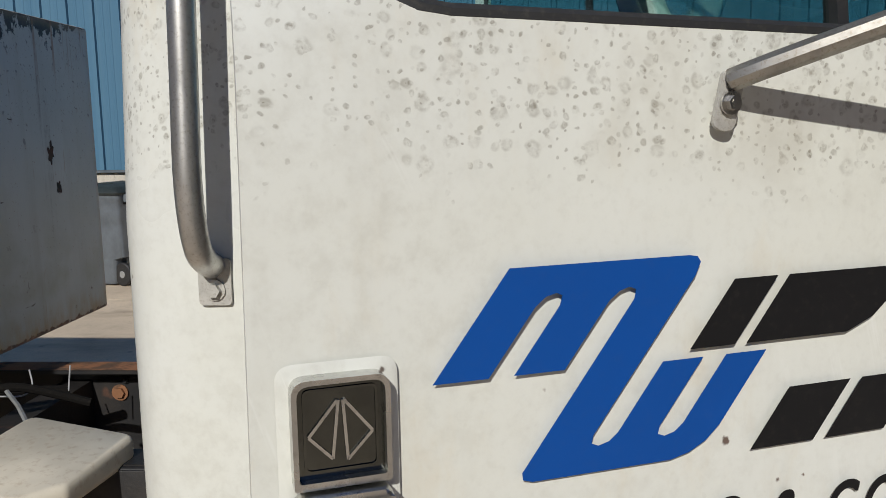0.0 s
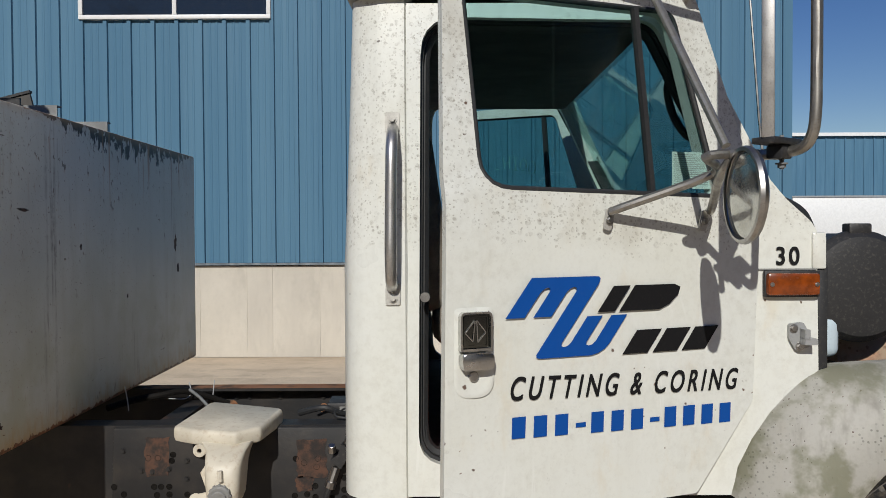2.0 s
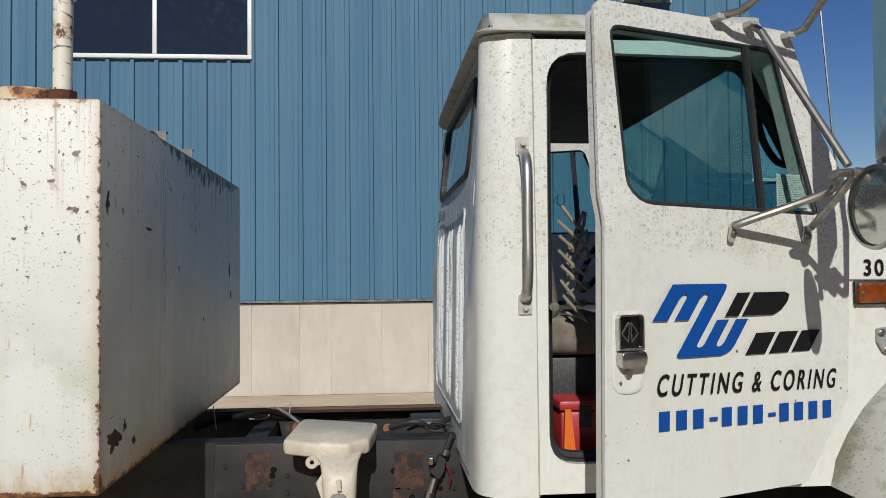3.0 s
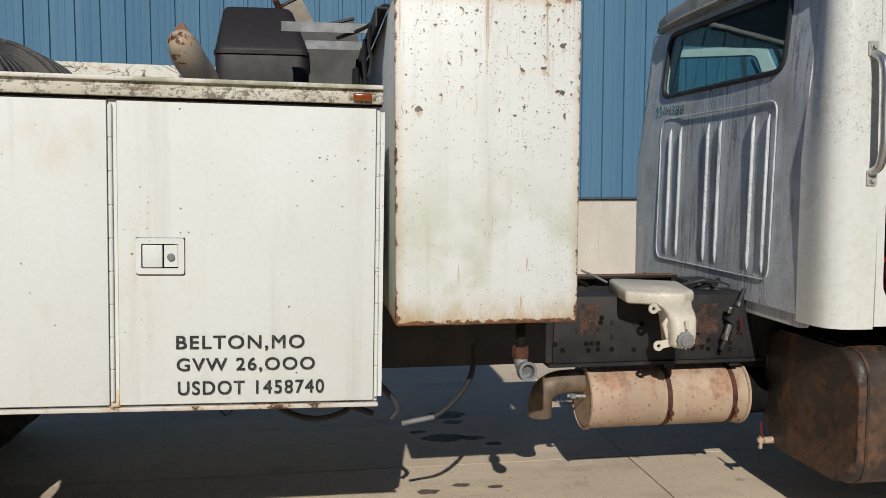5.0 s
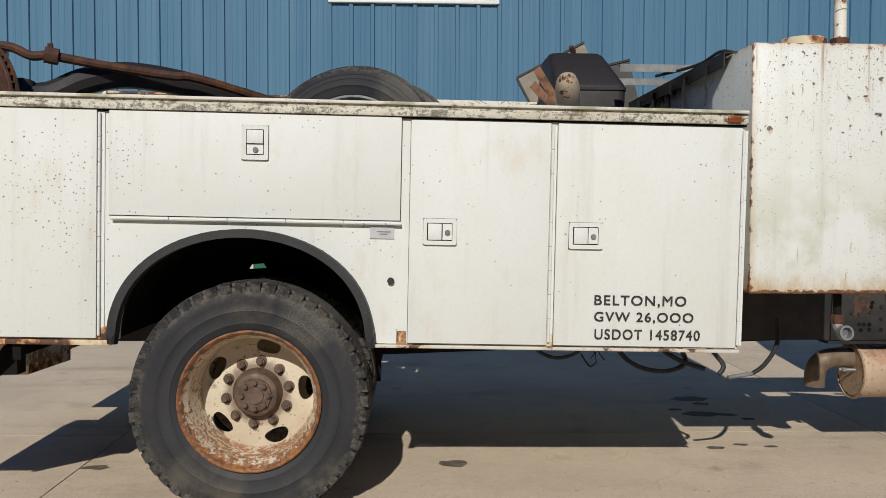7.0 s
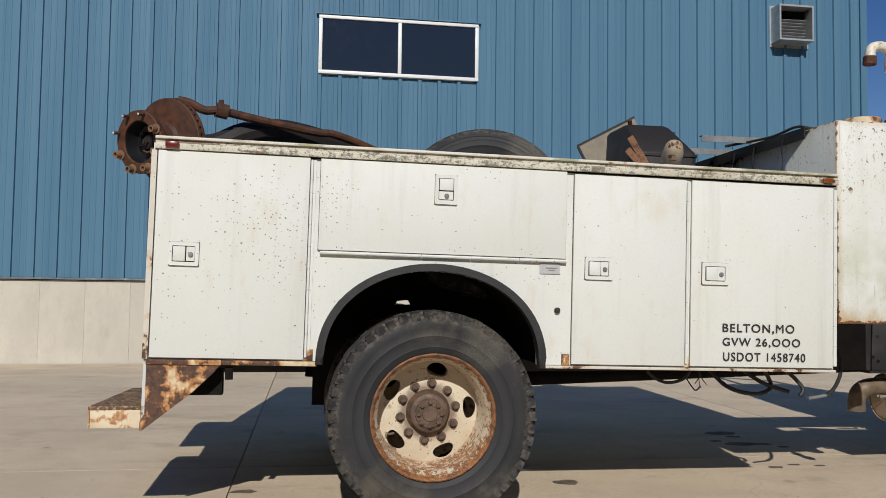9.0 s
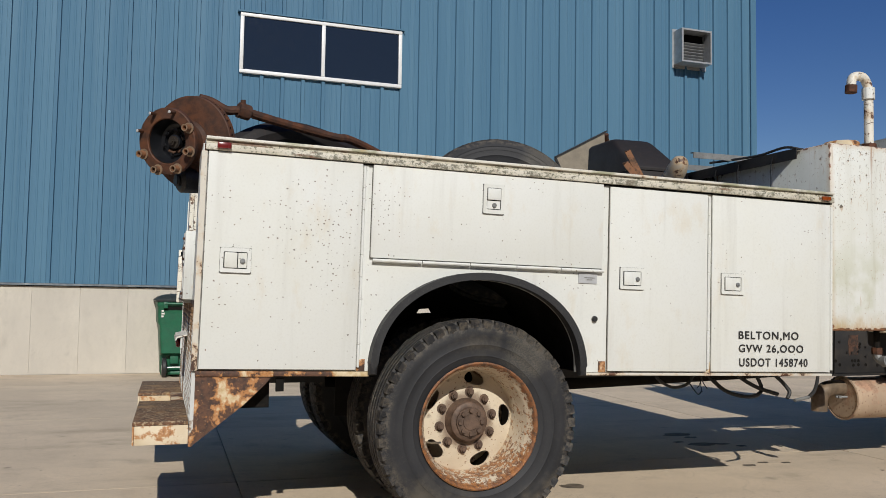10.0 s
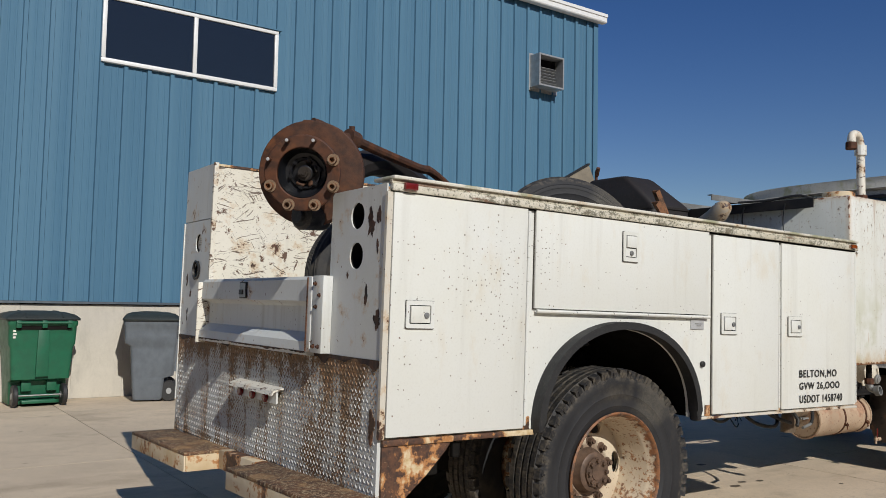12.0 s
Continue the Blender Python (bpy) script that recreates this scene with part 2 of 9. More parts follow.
def tank_mat():
    g = Graph("rusting_white_tank_paint")
    broad, run = g.noise(1.7, 4), g.noise((11, 11, 0.8), 5)
    c = g.mix(g.span(broad, 0.35, 0.75, 0, 0.7), (0.705, 0.725, 0.70), (0.635, 0.635, 0.56))
    c = g.mix(g.span(run, 0.5, 0.8, 0, 0.45), c, (0.43, 0.41, 0.32))
    x, y, z = g.axis(0), g.axis(1), g.axis(2)
    dx = g.op("MINIMUM", x, g.op("SUBTRACT", 0.635, x))
    dy = g.op("MINIMUM", y, g.op("SUBTRACT", 2.34, y))
    dz = g.op("MINIMUM", z, g.op("SUBTRACT", 1.096, z))
    e = g.op("MAXIMUM", g.op("MINIMUM", dx, dy), g.op("MINIMUM", g.op("MAXIMUM", dx, dy), dz))
    n = g.noise(26, 6, 0.68)
    # green algae low on the sides
    c = g.mix(g.op("MULTIPLY", g.span(z, 0.1, 0.75, 1, 0), g.span(g.noise(3.2, 5), 0.42, 0.62, 0, 0.6)), c, (0.42, 0.43, 0.27))
    flat = g.face(g.warped(110.0, 0.014))
    d2, r2, q2 = g.spots(75, flat)
    c = g.mix(g.op("MULTIPLY", g.op("MULTIPLY", g.span(d2, 0.08, 0.22, 1, 0), g.op("MULTIPLY", g.span(r2, 0.6, 0.75), g.span(g.noise(3.0, 4), 0.5, 0.66))), 0.5), c, (0.2, 0.21, 0.17))
    # pits, more of them high up
    for sc, lim in ((30.0, 0.97), (60.0, 0.9), (110.0, 0.84)):
        d, r, q = g.spots(sc, flat)
        gate = g.span(g.op("ADD", r, g.op("ADD", g.op("MULTIPLY", g.op("SUBTRACT", g.noise(2.4, 3), 0.5), 0.7), g.span(z, 0.3, 1.05, -0.08, 0.12))), lim, lim + 0.03)
        size = g.op("ADD", g.op("MULTIPLY", q, 0.14), 0.035)
        pit = g.op("MULTIPLY", g.span(d, g.op("MULTIPLY", size, 0.7), size, 1, 0), gate)
        halo = g.op("MULTIPLY", g.span(d, size, g.op("MULTIPLY", size, 2.0), 1, 0), g.op("MULTIPLY", gate, g.span(r, 0.9, 0.97)))
        c = g.mix(g.op("MULTIPLY", halo, 0.35), c, (0.45, 0.28, 0.12))
        c = g.mix(g.op("MULTIPLY", pit, 0.95), c, (0.085, 0.06, 0.045))
    for sc, lim, run_on in ((14.0, 0.89, 0.5), (24.0, 0.88, 0.4)):
        u, v, r, q = g.offsets(sc, g.face(g.warped(38.0, 0.035)))
        gate = g.span(g.op("ADD", r, g.op("ADD", g.op("MULTIPLY", g.op("SUBTRACT", g.noise(3.0, 3), 0.5), 0.5), g.span(z, 0.45, 1.05, -0.16, 0.20))), lim, lim + 0.02)
        size = g.op("ADD", g.op("MULTIPLY", g.op("MULTIPLY", q, q), 0.13), 0.04)
        dist = g.op("SQRT", g.op("ADD", g.op("MULTIPLY", u, u), g.op("MULTIPLY", v, v)))
        chip = g.op("MULTIPLY", g.span(dist, g.op("MULTIPLY", size, 0.8), size, 1, 0), gate)
        trail = g.op("MULTIPLY", g.op("MULTIPLY", g.span(g.op("ABSOLUTE", u), 0.01, g.op("ADD", size, 0.02), 1, 0), g.span(v, -run_on, -0.03)), g.op("MULTIPLY", g.span(v, 0.05, 0.0), gate))
        c = g.mix(g.op("MULTIPLY", trail, 0.75), c, (0.36, 0.2, 0.08))
        c = g.mix(g.op("MULTIPLY", chip, 0.92), c, g.mix(g.span(g.noise(60, 3), 0.4, 0.6), (0.12, 0.1, 0.075), (0.045, 0.032, 0.025)))
    d, r, q = g.spots(42.0, flat)
    dot = g.op("MULTIPLY", g.span(d, 0.03, g.op("ADD", g.op("MULTIPLY", q, 0.1), 0.06), 1, 0), g.span(g.op("ADD", r, g.op("MULTIPLY", g.op("SUBTRACT", g.noise(3.1, 3), 0.5), 0.8)), 0.8, 0.84))
    c = g.mix(g.op("MULTIPLY", dot, 0.8), c, (0.33, 0.17, 0.07))
    tear = g.op("MULTIPLY", g.span(g.noise((70, 70, 7), 3, 0.6), 0.63, 0.7), g.span(g.noise(2.7, 3), 0.45, 0.6))
    c = g.mix(g.op("MULTIPLY", tear, 0.6), c, (0.4, 0.23, 0.1))
    # rust creeping in from the edges, widest along the bottom
    lim = g.op("ADD", g.op("MULTIPLY", g.op("SUBTRACT", n, 0.44), 0.075), g.span(z, 0.0, 0.15, 0.014, 0.002))
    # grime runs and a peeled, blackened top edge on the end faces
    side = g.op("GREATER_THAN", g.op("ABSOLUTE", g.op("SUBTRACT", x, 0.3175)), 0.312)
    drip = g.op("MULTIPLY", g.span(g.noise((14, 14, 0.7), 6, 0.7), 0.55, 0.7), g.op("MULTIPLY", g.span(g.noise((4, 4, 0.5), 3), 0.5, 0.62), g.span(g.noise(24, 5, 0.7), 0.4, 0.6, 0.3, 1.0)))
    # end faces toned grey-green: algae, plus the shade on them put into colour
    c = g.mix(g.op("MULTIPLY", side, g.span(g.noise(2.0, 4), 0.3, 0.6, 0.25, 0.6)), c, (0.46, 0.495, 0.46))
    c = g.mix(g.op("MULTIPLY", g.op("MULTIPLY", drip, side), 0.85), c, (0.10, 0.085, 0.065))
    hang = g.op("MULTIPLY", g.op("SUBTRACT", g.noise((16, 16, 9), 6, 0.75), 0.40), g.op("MULTIPLY", g.span(y, 0.5, 1.1), g.span(y, 2.3, 2.05, 0, 0.5)))
    peel = g.op("MULTIPLY", g.span(g.op("SUBTRACT", g.op("SUBTRACT", 1.096, z), hang), 0.0, 0.003, 1, 0), side)
    c = g.mix(peel, c, (0.018, 0.014, 0.012))
    scar = g.op("MULTIPLY", g.span(g.noise((9, 9, 90), 3, 0.6, co=g.warped(3.0, 0.1)), 0.69, 0.71), g.span(g.noise(5.5, 4), 0.56, 0.6))
    scar = g.op("MAXIMUM", scar, g.op("MULTIPLY", g.span(g.noise(17, 6, 0.7), 0.66, 0.68), g.span(z, 0.02, 0.3, 0.9, 0.25)))
    c = g.mix(g.op("MULTIPLY", scar, side), c, (0.09, 0.055, 0.035))
    # rust runs below the top edge
    run2 = g.op("MULTIPLY", g.span(g.noise((30, 30, 1.1), 4, 0.6), 0.58, 0.68), g.span(z, 0.72, 1.07))
    c = g.mix(g.op("MULTIPLY", run2, 0.75), c, (0.3, 0.15, 0.06))
    low = g.op("MULTIPLY", g.span(z, 0.0, 0.13, 1, 0), g.span(g.noise((18, 18, 7), 6, 0.7), 0.35, 0.7, 0.15, 1.0))
    c = g.mix(g.op("MULTIPLY", low, 0.85), c, (0.46, 0.31, 0.12))
    stain = g.op("ADD", lim, 0.035)
    c = g.mix(g.op("MULTIPLY", g.span(e, 0.0, stain, 1, 0), 0.4), c, (0.5, 0.33, 0.17))
    c = g.mix(g.span(e, g.op("SUBTRACT", lim, 0.006), lim, 1, 0), c, g.mix(g.span(g.noise(40, 5), 0.35, 0.65), (0.24, 0.1, 0.04), (0.09, 0.045, 0.025)))
    g.bump(g.op("ADD", g.noise(2.2, 2), g.op("MULTIPLY", n, 0.15)), 0.15, 0.02)
    return g.done(c, 0.5)


M_TANK = tank_mat()
M_FENDER = worn_paint("dirty_white_fender_paint", (0.66, 0.65, 0.6), specks=0.2, speck_scale=60, streak=0.85, rough=0.55, moss=0.75)
M_TAIL = worn_paint("scraped_white_steel", (0.62, 0.64, 0.63), specks=0.1, rust=0.32, streak=0.45, rough=0.55, patch=0.08)
M_SCRAPED = worn_paint("rust_scratched_white_steel", (0.74, 0.71, 0.62), specks=0.45, speck_scale=55, rust=0.45, streak=0.35, rough=0.55, patch=0.3, scratch=True)


def flaking(name="flaking_cream_paint_over_rust", keep=0.0):
    g = Graph(name)
    n = g.noise(7.5, 8, 0.68)
    c = g.mix(g.span(g.noise(4, 3), 0.35, 0.7), (0.68, 0.58, 0.42), (0.52, 0.4, 0.24))
    c = g.mix(g.span(n, 0.44 + keep, 0.47 + keep, 0, 0.9), c, (0.4, 0.17, 0.05))
    c = g.mix(g.span(n, 0.48 + keep, 0.53 + keep), c, g.mix(g.span(g.noise(24, 5), 0.35, 0.65), (0.13, 0.06, 0.03), (0.06, 0.033, 0.022)))
    g.bump(g.op("MULTIPLY", g.span(n, 0.46, 0.52), -1.0), 0.3, 0.003)
    return g.done(c, 0.7)


M_RUSTPAINT = flaking()
M_EDGE = worn_paint("chipped_white_edge_paint", (0.60, 0.57, 0.50), specks=0.6, speck_scale=50, rust=0.6, streak=0.5, rough=0.5)
M_STEP = flaking("cream_paint_flaking_at_places", 0.09)


def gusset_mat():
    g = Graph("cream_paint_lifting_off_brown_rust")
    n, m = g.noise(11, 8, 0.7), g.noise(4.5, 5, 0.6)
    c = g.mix(g.span(g.noise(30, 4), 0.35, 0.7), (0.66, 0.55, 0.37), (0.5, 0.36, 0.18))
    bare = g.op("ADD", g.op("MULTIPLY", n, 0.55), g.op("MULTIPLY", m, 0.6))
    c = g.mix(g.span(bare, 0.49, 0.54, 0, 0.9), c, (0.42, 0.17, 0.045))
    c = g.mix(g.span(bare, 0.545, 0.575), c, g.mix(g.span(g.noise(40, 5, 0.7), 0.35, 0.65), (0.12, 0.055, 0.03), (0.05, 0.028, 0.02)))
    c = g.mix(g.op("MULTIPLY", g.span(g.noise(120, 3), 0.66, 0.7), g.span(bare, 0.56, 0.6, 0, 0.7)), c, (0.45, 0.33, 0.2))
    g.bump(g.op("MULTIPLY", g.span(bare, 0.52, 0.58), -1.0), 0.35, 0.003)
    return g.done(c, 0.7)


M_GUSSET = gusset_mat()


def rim_mat():
    g = Graph("rust_stained_cream_wheel")
    x, y, z = g.axis(0), g.axis(1), g.axis(2)
    r = g.op("SQRT", g.op("ADD", g.op("MULTIPLY", x, x), g.op("MULTIPLY", y, y)))
    n = g.noise(24, 8, 0.72)
    c = g.mix(g.span(g.noise(5, 4), 0.35, 0.7), (0.62, 0.54, 0.41), (0.52, 0.43, 0.31))
    # rust grows in from the flange and out from the hub
    edge = g.op("ADD", r, g.op("MULTIPLY", g.op("SUBTRACT", n, 0.5), 0.07))
    c = g.mix(g.span(edge, 0.281, 0.290, 0, 0.95), c, g.mix(g.span(g.noise(30, 5), 0.4, 0.65), (0.25, 0.095, 0.032), (0.075, 0.035, 0.02)))
    barrel = g.op("MULTIPLY", g.span(r, 0.248, 0.262), g.span(g.op("ADD", g.noise(42, 6, 0.72), g.op("MULTIPLY", g.span(y, 0.0, -0.25), 0.10)), 0.54, 0.60, 0, 0.9))
    c = g.mix(barrel, c, g.mix(g.span(g.noise(45, 4), 0.4, 0.62), (0.38, 0.16, 0.05), (0.14, 0.06, 0.03)))
    # dark patches on the upper disc: brown stains and painted-in rim shade
    stain_shade = g.op("MULTIPLY", g.span(g.noise(8.5, 3, 0.5), 0.56, 0.62, 0, 0.75), g.op("MULTIPLY", g.span(y, -0.04, 0.06), g.span(r, 0.24, 0.21)))
    c = g.mix(stain_shade, c, (0.1, 0.07, 0.05))
    c = g.mix(g.span(edge, 0.165, 0.12, 0, 0.75), c, (0.12, 0.065, 0.04))
    d, q, w = g.cells(55)
    c = g.mix(g.op("MULTIPLY", g.span(d, 0.1, 0.24, 1, 0), g.span(q, 0.6, 0.7)), c, (0.17, 0.08, 0.04))
    c = g.mix(g.span(n, 0.62, 0.66, 0, 0.85), c, (0.2, 0.09, 0.036))
    c = g.mix(g.span(g.noise(70, 4, 0.7), 0.64, 0.70, 0, 0.7), c, (0.25, 0.11, 0.045))
    g.bump(g.noise(60, 4), 0.2, 0.004)
    return g.done(c, 0.6)


M_RIM = rim_mat()


def rail_mat():
    g = Graph("grimy_rail_paint")
    n, fine = g.noise((7, 7, 16), 6, 0.7), g.noise(75, 5, 0.7)
    c = g.mix(g.span(g.noise(5, 4), 0.3, 0.7), (0.62, 0.59, 0.5), (0.5, 0.46, 0.36))
    c = g.mix(g.span(g.op("ADD", g.op("MULTIPLY", fine, 0.8), g.op("MULTIPLY", n, 0.5)), 0.64, 0.74, 0, 0.85), c, (0.1, 0.1, 0.07))
    c = g.mix(g.span(n, 0.56, 0.68, 0, 0.7), c, (0.15, 0.125, 0.085))
    c = g.mix(g.span(g.noise((3, 3, 20), 6, 0.7), 0.58, 0.64, 0, 0.8), c, (0.16, 0.08, 0.045))
    d, r, q = g.cells(60)
    c = g.mix(g.op("MULTIPLY", g.op("MULTIPLY", g.span(d, 0.2, 0.34, 1, 0), g.span(r, 0.6, 0.7)), 0.4), c, (0.33, 0.35, 0.22))
    g.bump(fine, 0.25, 0.004)
    return g.done(c, 0.7)


M_RAIL = rail_mat()


def rusty(name, tint=1.0, rough=0.75):
    g = Graph(name)
    c = rust_color(g)
    c = g.mix(g.span(g.noise(3, 4), 0.4, 0.7, 0, 0.6), c, (0.07 * tint, 0.042 * tint, 0.032 * tint))
    g.bump(g.noise(70, 4), 0.35, 0.004)
    return g.done(c, rough, 0.1, 0.3)


M_RUST = rusty("brown_rust")
M_DRUM = rusty("smooth_red_brown_drum_rust", 1.15, 0.62)


def tread_top():
    g = Graph("dirty_rusted_step_tread")
    c = g.mix(g.span(g.noise(20, 6, 0.7), 0.35, 0.65), (0.17, 0.085, 0.045), (0.07, 0.042, 0.03))
    c = g.mix(g.span(g.noise(85, 5, 0.7), 0.5, 0.6, 0, 0.85), c, (0.42, 0.33, 0.21))
    c = g.mix(g.span(g.noise(6, 5, 0.65), 0.5, 0.64, 0, 0.6), c, (0.40, 0.25, 0.12))
    g.bump(g.noise(45, 4), 0.5, 0.006)
    return g.done(c, 0.8, 0.0, 0.3)


M_TREAD = tread_top()
M_NUT = plain("pale_rusted_nut_steel", (0.42, 0.3, 0.2), 0.45, 0.5, vary=0.4, scale=40, dirty=0.4, dirt=(0.1, 0.05, 0.03))


def black_steel():
    g = Graph("black_frame_steel")
    c = g.mix(g.span(g.noise(6, 5), 0.4, 0.7), (0.013, 0.013, 0.014), (0.03, 0.026, 0.023))
    patch = g.span(g.noise((5.5, 5.5, 3.0), 3), 0.66, 0.71)
    c = g.mix(patch, c, g.mix(g.span(g.noise(40, 4), 0.35, 0.7), (0.13, 0.06, 0.036), (0.06, 0.034, 0.026)))
    g.bump(g.noise(60, 3), 0.2, 0.004)
    return g.done(c, 0.55, 0.0, 0.4)


M_FRAME = black_steel()
M_BLACK = plain("black_plastic", (0.022, 0.022, 0.023), 0.5, dirty=0.5, dirt=(0.08, 0.075, 0.065), bump=0.15)
# near-black: shade under the truck and in openings is put into this colour
M_SHADOW = plain("near_black_shade_tone", (0.012, 0.011, 0.01), 0.85, dirty=0.3, dirt=(0.03, 0.025, 0.02), spec=0.1)


def rubber():
    g = Graph("dusty_black_rubber")
    c = g.mix(g.span(g.noise(2.5, 4), 0.35, 0.7), (0.013, 0.0138, 0.016), (0.024, 0.0245, 0.027))
    dust = g.op("ADD", g.noise(4, 6, 0.7), g.op("MULTIPLY", g.span(g.noise(1.6, 2), 0.45, 0.62), 0.2))
    c = g.mix(g.span(dust, 0.6, 0.88, 0, 0.5), c, (0.13, 0.11, 0.08))
    c = g.mix(g.span(g.noise(60, 5, 0.7), 0.5, 0.75, 0, 0.2), c, (0.07, 0.062, 0.05))
    x, y = g.axis(0), g.axis(1)
    r = g.op("SQRT", g.op("ADD", g.op("MULTIPLY", x, x), g.op("MULTIPLY", y, y)))
    r = g.op("ADD", r, g.op("MULTIPLY", g.op("SUBTRACT", g.noise(3, 3), 0.5), 0.05))
    band = g.op("MULTIPLY", g.span(r, 0.3, 0.32), g.span(r, 0.385, 0.365))
    c = g.mix(g.op("MULTIPLY", band, 0.45), c, (0.03, 0.0305, 0.033))
    dx, dy = g.op("SUBTRACT", x, 0.27), g.op("SUBTRACT", y, 0.36)
    d = g.op("SQRT", g.op("ADD", g.op("MULTIPLY", dx, dx), g.op("MULTIPLY", dy, dy)))
    mud = g.op("MULTIPLY", g.span(g.op("ADD", d, g.op("MULTIPLY", g.op("SUBTRACT", g.noise(9, 4), 0.5), 0.16)), 0.08, 0.17, 1, 0), g.span(g.noise(230, 3, 0.7), 0.4, 0.62, 0.1, 0.6))
    c = g.mix(mud, c, (0.15, 0.135, 0.105))
    grit = g.op("MULTIPLY", g.span(r, 0.445, 0.475), g.span(g.noise(26, 6, 0.72), 0.42, 0.66, 0, 0.75))
    c = g.mix(grit, c, (0.115, 0.098, 0.075))
    g.bump(g.noise(90, 3), 0.25, 0.003)
    return g.done(c, 0.66, 0.0, 0.4)


M_RUBBER = rubber()
M_TRIM_RUBBER = plain("black_rubber_trim", (0.021, 0.022, 0.024), 0.6, dirty=0.25)
M_GASKET = plain("grimy_grey_gasket", (0.11, 0.1, 0.085), 0.8, vary=0.5, scale=30, dirty=0.6, dirt=(0.3, 0.26, 0.2))
# chrome darkened in its base colour to imitate reflections of dark surroundings
M_DARKCHROME = plain("chrome_with_dark_reflection", (0.13, 0.135, 0.125), 0.14, 1.0, vary=0.3, scale=14, dirty=0.2, dirt=(0.05, 0.045, 0.03))
M_CHROME = plain("worn_chrome", (0.66, 0.66, 0.64), 0.26, 1.0, vary=0.25, scale=14, dirty=0.3, dirt=(0.2, 0.18, 0.14))
M_STEEL = plain("brushed_steel", (0.5, 0.49, 0.47), 0.33, 1.0, vary=0.25, scale=20, dirty=0.4, dirt=(0.2, 0.17, 0.13))
M_SATIN = plain("satin_stainless_plate", (0.55, 0.54, 0.5), 0.5, 0.35, vary=0.25, scale=30, dirty=0.4, dirt=(0.2, 0.16, 0.11))
M_OLDTUBE = plain("dull_pitted_stainless_tube", (0.4, 0.385, 0.35), 0.4, 0.85, vary=0.35, scale=26, dirty=0.5, dirt=(0.2, 0.15, 0.1), bump=0.03)
M_TUBE = plain("pitted_stainless_tube", (0.6, 0.59, 0.57), 0.38, 0.9, vary=0.25, scale=26, dirty=0.4, dirt=(0.22, 0.18, 0.13), bump=0.03)
M_ALU = plain("dull_galvanised_steel", (0.45, 0.46, 0.46), 0.5, 0.6, vary=0.2, dirty=0.3)
M_BLUE = plain("blue_vinyl", (0.003, 0.065, 0.30), 0.5, vary=0.06, dirty=0.03, spec=0.2)
M_INK = plain("black_vinyl", (0.009, 0.009, 0.010), 0.5, vary=0.1, dirty=0.06, spec=0.2)
M_STENCIL = plain("faded_black_stencil_paint", (0.016, 0.016, 0.016), 0.55, vary=0.1, dirty=0.22, dirt=(0.45, 0.44, 0.4))
M_AMBER = plain("amber_lens", (0.25, 0.052, 0.007), 0.2, vary=0.45, scale=40, dirty=0.15)
M_RED = plain("red_lens", (0.16, 0.012, 0.012), 0.25, vary=0.2, dirty=0.3)
M_REDBOX = plain("scuffed_red_plastic", (0.42, 0.03, 0.03), 0.45, dirty=0.3)
M_ORANGE = plain("orange_plastic", (0.75, 0.16, 0.02), 0.5, dirty=0.1)
M_BEIGE = plain("beige_interior_plastic", (0.28, 0.24, 0.18), 0.6, dirty=0.2)
M_SEAT = plain("worn_tan_seat_fabric", (0.2, 0.175, 0.14), 0.9, vary=0.35, scale=14, dirty=0.4, dirt=(0.05, 0.045, 0.04))
M_DARKCLOTH = plain("dark_grey_upholstery", (0.035, 0.035, 0.036), 0.85, dirty=0.2)
M_JUG = plain("yellowed_milky_plastic", (0.66, 0.61, 0.5), 0.45, vary=0.22, scale=5, dirty=0.45, dirt=(0.36, 0.26, 0.17))
M_JUGBLUE = plain("pale_blue_milky_plastic", (0.5, 0.6, 0.66), 0.35, vary=0.1, dirty=0.1)
M_PAPER = plain("printed_white_paper", (0.72, 0.7, 0.64), 0.7, vary=0.05, dirty=0.1)
M_GREYINK = plain("grey_print", (0.25, 0.25, 0.24), 0.7)
M_WHITE_TRIM = plain("white_window_trim", (0.78, 0.78, 0.76), 0.4, vary=0.08, dirty=0.12)
M_GREENBIN = plain("green_bin_plastic", (0.012, 0.12, 0.06), 0.45, vary=0.2, dirty=0.2)
M_GREYBIN = plain("grey_bin_plastic", (0.13, 0.15, 0.17), 0.5, vary=0.2, dirty=0.2)
M_BINLID = plain("dark_bin_lid_plastic", (0.024, 0.032, 0.031), 0.55, vary=0.4, scale=5, dirty=0.4, dirt=(0.09, 0.085, 0.07))


